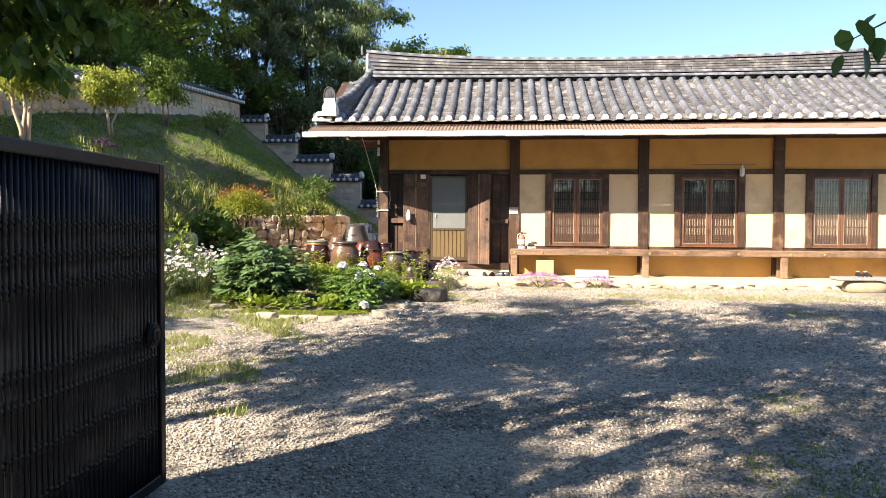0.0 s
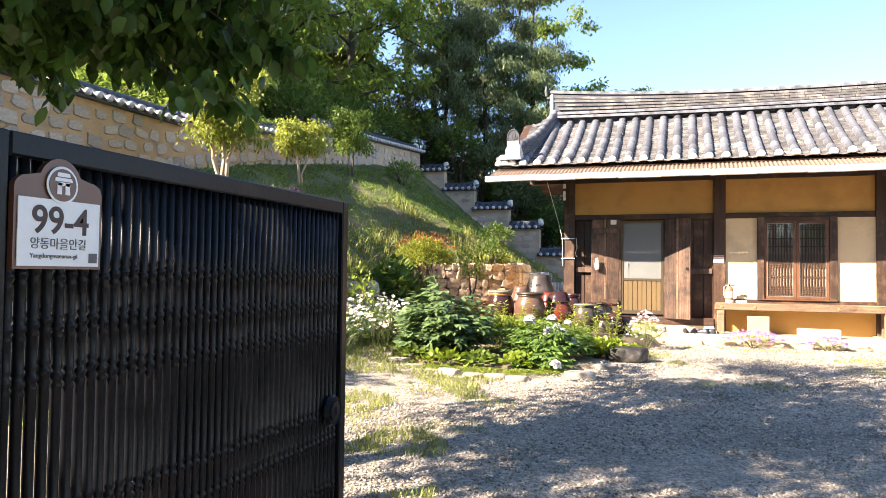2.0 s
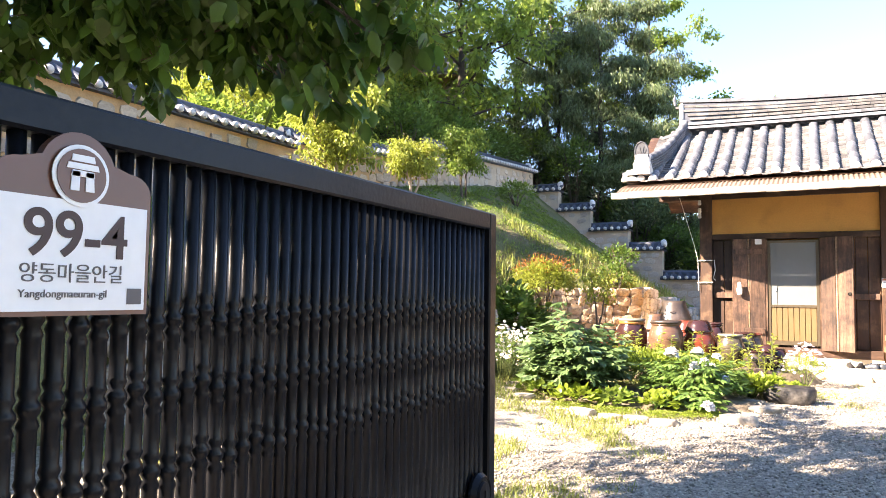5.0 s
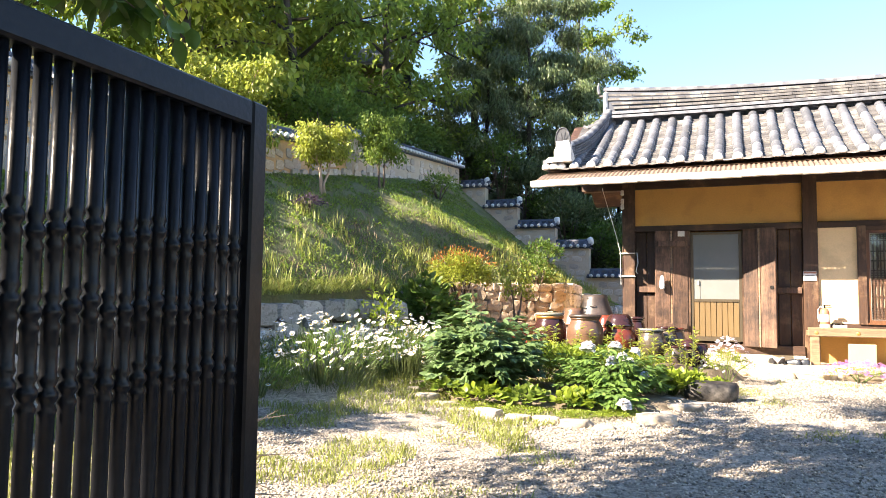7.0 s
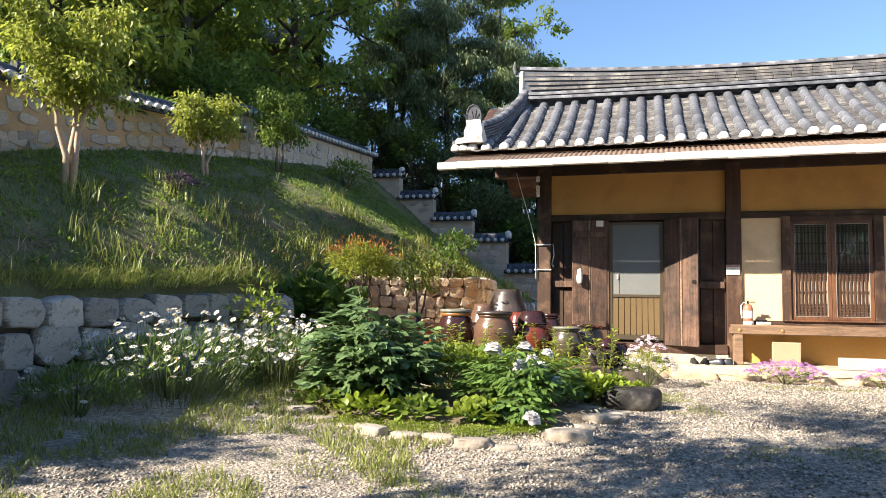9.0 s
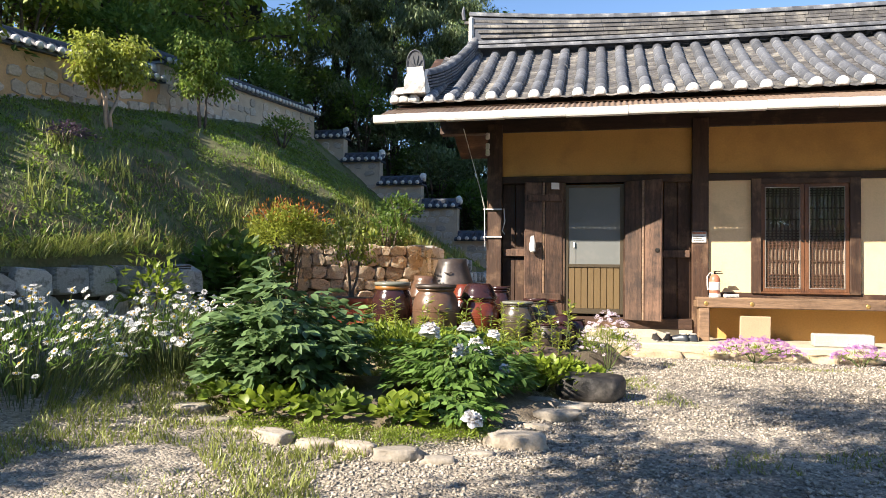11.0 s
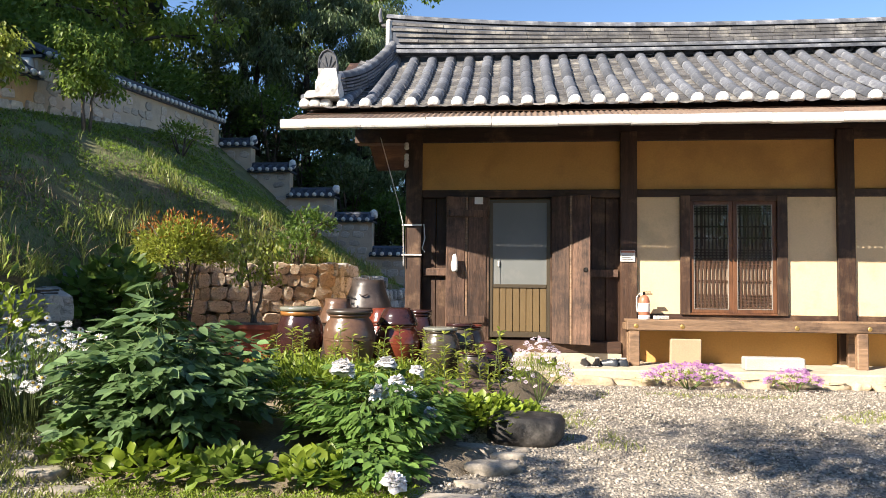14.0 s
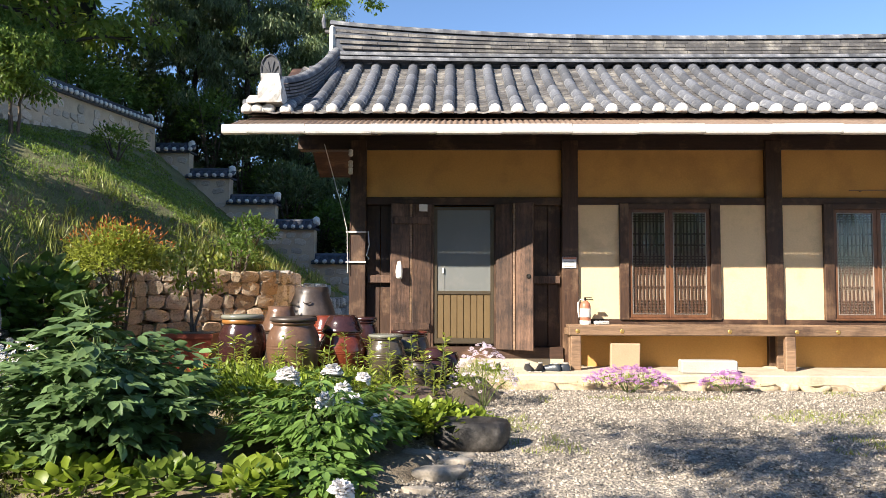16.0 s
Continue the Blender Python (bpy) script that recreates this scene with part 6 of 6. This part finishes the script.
for k, (x, y, r) in enumerate(((-1.0, -5.92, 0.32), (-0.45, -6.0, 0.3), (0.2, -6.05, 0.3), (0.55, -5.85, 0.26))):
    shrub("moss_clump", "low yellow-green ground cover along the stones", (x, y, yard(x, y)), r, 0.07, LEAF_LIME, 0.022, 1500, 60 + k, 0.5, category="plant", stem_mat=STEM)


def bloom_mesh(name, r, mat, seed, petals=60):
    """A full double flower: petals round a ball."""
    rng = np.random.default_rng(seed)
    d = unit(rng.normal(0, 1, (petals, 3)))
    d[:, 2] = np.abs(d[:, 2]) * 0.9 - 0.15
    return fine_leaf_mesh(name, d * r * 0.5, d, r * 0.62, r * 0.8, mat, rng, 0.1, 0.35, -0.2)


bloom = bloom_mesh("bloom", 0.085, PETAL_WHITE, 3, 90)
for k, (x, y, z) in enumerate(((0.02, -4.78, 0.6), (0.32, -4.55, 0.62), (0.42, -4.62, 0.5), (0.52, -4.85, 0.42), (0.36, -5.0, 0.46), (0.72, -4.9, 0.32), (0.62, -5.95, 0.1), (0.55, -4.45, 0.56))):
    ob = part("bloom", bloom, None, peony, "large white double bloom")
    ob.matrix_basis = pose(x - 0.3, y + 4.75, z - 0.06, -15 + 8 * (k % 3), 10 * (k % 2), 50 * k) @ Matrix.Scale((1.15, 0.95, 0.8)[k % 3] * (0.8 if k > 4 else 1), 4)


def daisy_mesh(name, r, petal, seed):
    rng = np.random.default_rng(seed)
    v, f = [], []
    n = 11
    for i in range(n):
        a = 2 * math.pi * i / n
        w = 0.2
        b = len(v)
        v += [(0.15 * r * math.cos(a), 0.15 * r * math.sin(a), 0), (r * 0.75 * math.cos(a - w), r * 0.75 * math.sin(a - w), 0.01 * r), (r * math.cos(a), r * math.sin(a), -0.06 * r), (r * 0.75 * math.cos(a + w), r * 0.75 * math.sin(a + w), 0.01 * r)]
        f.append((b, b + 1, b + 2, b + 3))
    me = array_mesh(name, np.array(v), np.array(f), petal)
    return me


eye_mesh = to_mesh("flower_eye", lathe(bmesh.new(), ((0.0115, 0.0), (0.01, 0.005), (0.004, 0.008)), 8), YELLOW, True)
daisy = daisy_mesh("flower", 0.034, PETAL_WHITE, 1)


def daisy_clump(label, at, r, h, flowers, seed):
    rr = random.Random(seed)
    t = shrub("daisy_clump", label, at, r, h * 0.8, LEAF_DEEP, 0.1, int(1500 * r), seed, 0.16, category="flower", stem_mat=STEM, up=0.9)
    bm = bmesh.new()
    for k in range(flowers):
        a, q = rr.uniform(0, 2 * math.pi), rr.random() ** 0.5
        x, y = math.cos(a) * r * q * 1.1, math.sin(a) * r * q * 1.1
        z = h * rr.uniform(0.45, 1.05) * (1 - 0.4 * q * q)
        tube(bm, ((x * 0.6, y * 0.6, 0), (x * 0.85, y * 0.85, z * 0.6), (x, y, z)), (0.003, 0.0025, 0.002), 3)
        ob = part("flower", daisy, None, t)
        ob.matrix_basis = pose(x, y, z, rr.uniform(10, 60), 0, rr.uniform(-70, 90)) @ Matrix.Scale(rr.uniform(0.8, 1.25), 4)
        if k % 2 == 0:
            part("flower_eye", eye_mesh, None, t).matrix_basis = ob.matrix_basis
    part("flower_stalk", bm, STEM, t)
    return t


daisy_clump("tall clump of white daisies before the retaining wall", (-2.95, -6.15, 0.1), 0.85, 0.92, 270, 71)
daisy_clump("dense clump of white daisies before the retaining wall", (-2.55, -4.75, 0.12), 0.62, 0.86, 290, 72)
daisy_clump("scattered white daisies in the shaded grass", (-3.1, -7.2, 0.1), 0.5, 0.55, 22, 73)


def flower_mat(name, label, at, rx, ry, h, petal, count, seed, size=0.024, leaves=700, rise=1.2):
    rng = np.random.default_rng(seed)
    t = shrub(name, label, at, 1.0, h, LEAF_LIME, 0.055, leaves, seed, 0.3, category="flower", stem_mat=STEM)
    for ch in t.children:
        ch.scale = (rx, ry, 1)
    rr = random.Random(seed)
    fm = daisy_mesh("flower", size, petal, 2)
    for k in range(count):
        a, q = rr.uniform(0, 2 * math.pi), rr.random() ** 0.5
        part("flower", fm, None, t).matrix_basis = pose(math.cos(a) * rx * q, math.sin(a) * ry * q, h * (rise - 0.95 * q * q) + rr.uniform(-0.02, 0.03), rr.uniform(0, 50), 0, rr.uniform(-60, 60))
    return t


flower_mat("pink_flower_mat", "low mat of pink-purple flowers along the plinth", (3.45, -1.2, 0.03), 0.6, 0.2, 0.2, PETAL_PINK, 250, 81, 0.029, 700, 1.45)
flower_mat("pink_flower_mat", "small mat of pink-purple flowers along the plinth", (4.68, -1.2, 0.02), 0.36, 0.18, 0.17, PETAL_PINK, 140, 82, 0.029, 500, 1.45)
flower_mat("phlox_clump", "upright clump of pale pink flowers by the jars", (1.6, -2.3, 0.02), 0.4, 0.35, 0.5, PETAL_PALE, 170, 83, 0.028, 2200, 1.3)


# flowering stalks in front of the jars
def stalk(at, h, seed):
    rr = random.Random(seed)
    rng = np.random.default_rng(seed)
    t = thing("loosestrife_stalk", "slender upright green stalk with small pointed leaves", "plant", at, group="stalks by the jars")
    top = Vector((rr.uniform(-0.08, 0.08), rr.uniform(-0.06, 0.06), h))
    bm = bmesh.new()
    tube(bm, ((0, 0, -0.05), top * 0.5, top), (0.006, 0.005, 0.003), 5)
    part("stem", bm, STEM, t)
    n = 44
    f = rng.uniform(0.2, 1.0, n)
    a = rng.uniform(0, 2 * np.pi, n)
    c = np.outer(f, np.array(top))
    way = np.stack([np.cos(a), np.sin(a), np.full(n, 0.5)], 1)
    part("foliage", leaf_mesh("foliage", c, way, 0.085, 0.026, LEAF_LIGHT, rng, 0.3, 0.2), None, t)


for k in range(34):
    stalk((-1.1 + 0.07 * k + 0.06 * math.sin(k * 2.1), -3.2 + 0.34 * math.sin(k * 1.7), 0.14), 0.54 + 0.16 * math.sin(k * 2.3), 400 + k)

# ---- grass, weeds and gravel ----
def scatter(n, x0, x1, y0, y1, keep, seed):
    rng = np.random.default_rng(seed)
    p = np.stack([rng.uniform(x0, x1, n), rng.uniform(y0, y1, n)], 1)
    return np.array([(x, y, land(x, y) - 0.005) for x, y in p if keep(x, y)]), rng


def patchy(x, y, s=1.0, seed=0.0):
    return noise.noise(Vector((x * s, y * s, seed)))


on_bank = lambda x, y: upper_line(y) + 0.1 < x < wall_line(y) - 0.05
pts, g = scatter(90000, -7.4, -1.7, -9.5, 10.1, lambda x, y: on_bank(x, y) and patchy(x, y, 0.7) > -0.4 and patchy(x, y, 3.2, 7) > -0.25, 1)
tagged(new("bank_grass", blade_mesh("bank_grass", pts, 0.06, 0.012, GRASS, g, 0.8)), "short grass on the sloping bank", "grass", kind="stuff")
pts, g = scatter(40000, -7.4, -1.7, -9.5, 10.1, lambda x, y: on_bank(x, y) and patchy(x, y, 1.3, 3) > 0.3 + 0.12 * (wall_line(y) - x - 1.2), 2)
tagged(new("bank_weeds", blade_mesh("bank_weeds", pts, 0.24, 0.016, GRASS_LIGHT, g, 0.45)), "taller yellow-green weeds on the bank", "grass", kind="stuff")
pts, g = scatter(48000, -7.4, -1.7, -9.5, 9, lambda x, y: on_bank(x, y) and patchy(x, y, 2.2, 6) > -0.05, 13)
up_way = g.normal(0, 0.8, pts.shape) + np.array([0, 0, 0.7])
tagged(new("bank_herbs", leaf_mesh("bank_herbs", pts + np.array([0, 0, 0.025]), up_way, 0.06, 0.034, LEAF_MID, g)), "low leafy herbs growing through the bank's grass", "plants", kind="stuff")
pts, g = scatter(60000, -5.2, -2.8, -10.0, -3.3, lambda x, y: wall_line(y) - 0.2 < x < wall_line(y) - 0.01 and patchy(x, y, 2.2, 4) > -0.2, 14)
tagged(new("wall_fringe", blade_mesh("wall_fringe", pts, 0.12, 0.010, GRASS_LIGHT, g, 1.3)), "tufts of grass hanging over the wall's top", "grass", kind="stuff")
pts, g = scatter(9000, -7.4, -1.7, -9.5, 8, lambda x, y: on_bank(x, y) and x > wall_line(y) - 1.3 and patchy(x, y, 1.0, 8) > 0.0, 3)
tagged(new("dry_grass", blade_mesh("dry_grass", pts, 0.16, 0.012, STRAW, g, 0.9)), "dry straw-coloured grass along the wall top", "grass", kind="stuff")
pts, g = scatter(64000, -4.2, 0.6, -10.8, -2.5, lambda x, y: x > wall_line(y) + 0.1 and patchy(x, y, 0.9, 5) > -0.35 + 0.17 * (x + 3.0) and patchy(x, y, 4.0, 1) > -0.25, 4)
tagged(new("yard_grass", blade_mesh("yard_grass", pts, 0.075, 0.010, GRASS_LIGHT, g, 0.8)), "thin grass at the yard's edge", "grass", kind="stuff")
PATCHES = ((-0.05, -8.9, 0.6, 0.25), (0.1, -7.75, 0.45, 0.2), (-0.9, -7.3, 0.7, 0.3), (4.95, -11.8, 0.9, 0.6), (3.8, -12.4, 0.5, 0.3), (7.0, -3.0, 2.6, 0.5), (3.6, -1.75, 0.9, 0.16))
in_patch = lambda x, y: any(((x - a) / rx) ** 2 + ((y - b) / ry) ** 2 < 1 + 1.2 * patchy(x, y, 2.5, a) for a, b, rx, ry in PATCHES)
pts, g = scatter(150000, -1.5, 12, -14.5, -1.0, lambda x, y: in_patch(x, y) and patchy(x, y, 6, 2) > -0.2 or patchy(x, y, 0.75, 9) > 0.4 and patchy(x, y, 3, 2) > 0.0, 5)
tagged(new("yard_weeds", blade_mesh("yard_weeds", pts, 0.05, 0.009, GRASS_LIGHT, g, 1.0)), "sparse weeds in the gravel", "grass", kind="stuff")


def gravel(n, seed):
    rng = np.random.default_rng(seed)
    x, y = rng.uniform(-2.4, 9.5, n), -14.4 + 13.3 * rng.random(n)
    z = np.array([yard(a, b) for a, b in zip(x, y)])
    s = rng.uniform(0.006, 0.021, (n, 1, 1))
    base = np.array([(1, 0, 0), (-0.5, 0.85, 0), (-0.5, -0.85, 0), (0.1, 0.1, 0.75), (0, 0, -0.5)])
    a = rng.uniform(0, 2 * np.pi, n)
    rot = np.zeros((n, 3, 3))
    rot[:, 0, 0], rot[:, 0, 1], rot[:, 1, 0], rot[:, 1, 1], rot[:, 2, 2] = np.cos(a), -np.sin(a), np.sin(a), np.cos(a), 1
    v = np.einsum("nij,kj->nki", rot, base) * s * rng.uniform(0.7, 1.3, (n, 1, 3)) + np.stack([x, y, z + 0.003], 1)[:, None]
    i = np.arange(n)[:, None] * 5
    f = np.concatenate([i + np.array([q]) for q in ((0, 1, 3), (1, 2, 3), (2, 0, 3), (1, 0, 4), (2, 1, 4), (0, 2, 4))])
    return array_mesh("gravel", v.reshape(-1, 3), f, PEBBLE)


PEBBLE = material("gravel_pebble", (0.36, 0.315, 0.26), 0.9, 0.2, 8, 60, 0, random_amount=0.6, island=True)
tagged(new("gravel", gravel(110000, 6)), "loose grey-brown gravel over the yard", "gravel", kind="stuff")
twig = thing("dead_branch", "bare bleached branch lying by the gate", "branch", (-1.15, -10.45, yard(-1.15, -10.45)))
for k in range(9):
    a = -0.8 + 0.32 * k
    p = Vector((math.cos(a) * 0.34, math.sin(a) * 0.25, 0.3 + 0.14 * (k % 3)))
    bm = bmesh.new()
    mid = p * 0.6 + Vector((0, 0, 0.08))
    tube(bm, ((0.02 * k, 0, 0.0), mid, p * 1.3, p * 1.6 + Vector((0.1, 0.05, -0.03 * k))), (0.009, 0.007, 0.005, 0.002), 5)
    tube(bm, (mid, mid + Vector((0.12, -0.08, 0.14)), mid + Vector((0.26, -0.1, 0.12))), (0.005, 0.003, 0.001), 4)
    part("twig", bm, PALE_BARK, twig)

# ---- tree over the gate, and trees added out of view to shade the yard ----
LEAF_BROAD = leaf_material("broad_dark_leaf", (0.075, 0.15, 0.028), vary=0.3, trans=0.45, rough=0.35)


def hanging_boughs(t, boughs, per, seed):
    """Boughs with drooping broad leaves: each from the trunk to a tip."""
    rng = np.random.default_rng(seed)
    rr = random.Random(seed)
    bm = bmesh.new()
    cs, ws = [], []
    for a, b in boughs:
        a, b = Vector(a), Vector(b)
        tube(bm, (a, a.lerp(b, 0.5) + Vector((0, 0, 0.5)), b), (0.02, 0.010, 0.004), 6)
        for k in range(9):
            q = a.lerp(b, 0.35 + 0.65 * k / 8) + Vector((0, 0, 0.12))
            e = q + Vector((rr.uniform(-0.5, 0.5), rr.uniform(-0.5, 0.5), rr.uniform(-0.35, 0.25)))
            tube(bm, (q, e), (0.007, 0.003), 4)
            for m in range(per):
                p = q.lerp(e, rr.uniform(0.15, 1.1))
                cs.append((p.x + rr.gauss(0, 0.07), p.y + rr.gauss(0, 0.07), p.z + rr.gauss(0, 0.05)))
                ws.append((rr.uniform(-1, 1), rr.uniform(-1, 1), -0.9))
    part("bough", bm, BARK, t, smooth=True)
    part("hanging_foliage", fine_leaf_mesh("hanging_foliage", np.array(cs), unit(np.array(ws)), 0.135, 0.085, LEAF_BROAD, rng, 0.35, 0.3), None, t, "broad dark green hanging leaves")


a_at = (-2.6, -12.6, land(-2.6, -12.6))
tree_a = tree("shade_tree", "broad-leaved tree overhanging the gate", a_at, 8.2, 2.5, 0.13, LEAF_BROAD, 0.15, 30, 501, BARK, 0.4, 15, 1, 0.9, (-0.7, 0.7), 0.5, 5, 0.3, 0.6, 0.62)
A = Vector(a_at)
hanging_boughs(tree_a, [(Vector((0.3, 0, 3.6)), Vector(p) - A) for p in ((-0.3, -11.1, 2.66), (-0.5, -11.4, 2.85), (-0.8, -11.3, 2.68), (-1.1, -11.5, 2.66), (-1.5, -11.5, 2.75), (-1.8, -11.7, 2.65), (-0.1, -11.6, 3.1), (-0.6, -11.3, 3.1), (-1.3, -11.4, 3.2), (-2.2, -11.8, 2.7), (-2.1, -11.6, 3.1), (-0.3, -11.9, 3.4), (-1.3, -11.9, 3.1), (-2.6, -12.0, 2.7), (-0.8, -11.2, 2.95), (-1.8, -11.5, 3.2), (-1.4, -11.7, 2.85), (-0.5, -11.3, 3.3))], 34, 502)
# added out of view for dappled yard shade; only the second's boughs show
for k, (x, y, h, r, lean) in enumerate(((-2.2, -16.2, 11.5, 3.1, (0.3, 0.3)), (8.6, -17.6, 7.6, 3.0, (-0.6, 1.6)), (2.6, -19.0, 10.5, 3.2, (-0.3, 0.8)), (-7.4, -12.3, 2.3, 0.95, (0.1, 0.1)), (12.5, -15.0, 9.0, 3.2, (-0.6, 0.6)), (0.4, -18.6, 8.0, 2.6, (0.2, 1.5)), (-2.0, -14.3, 9.4, 3.2, (2.2, 0.3)), (-5.2, -16.0, 7.6, 2.0, (0.1, 0.1)), (-4.6, -19.4, 10.4, 3.1, (0.4, 0.4)), (-1.6, -20.5, 10.4, 2.8, (0.4, 0.4)))):
    tb = tree("shade_tree", "broad-leaved tree rooted out of view, added to shade the yard", (x, y, land(x, y)), h, r, 0.16, LEAF_BROAD, 0.17, (26, 28, 34, 16, 26, 30, 30, 24, 14, 15)[k], 510 + k, BARK, (0.58, 0.42, 0.42, 0.3, 0.42, 0.42, 0.45, 0.5, 0.56, 0.45)[k], 15, 1, 0.7, lean, 0.5, 6, 0.3, 0.35, 0.65)
    if k == 1:
        hanging_boughs(tb, [(Vector((-0.6, 1.0, 3.4)), Vector(p) - Vector((x, y, land(x, y)))) for p in ((4.9, -12.75, 2.36), (5.05, -12.9, 2.44), (5.2, -12.9, 2.6))], 14, 520)

# ---- what closes the place behind the walk: unseen, added to darken window reflections ----
capped_wall("wall_lane", "unseen pale clay wall with a dark tiled coping, added to darken window reflections", (16, -24), (-14, -24), -0.2, 2.9, PALE_CLAY, 2.0, 0, seed=21)
for k in range(8):
    shrub("unseen_hedge", "unseen tall dark hedge added behind the wall to darken window reflections", (-13 + 4.0 * k, -26.6, -0.2), 2.8, 7.0 + 1.2 * (k % 3), LEAF_DEEP, 0.34, 2400, 700 + k, hollow=0.5)
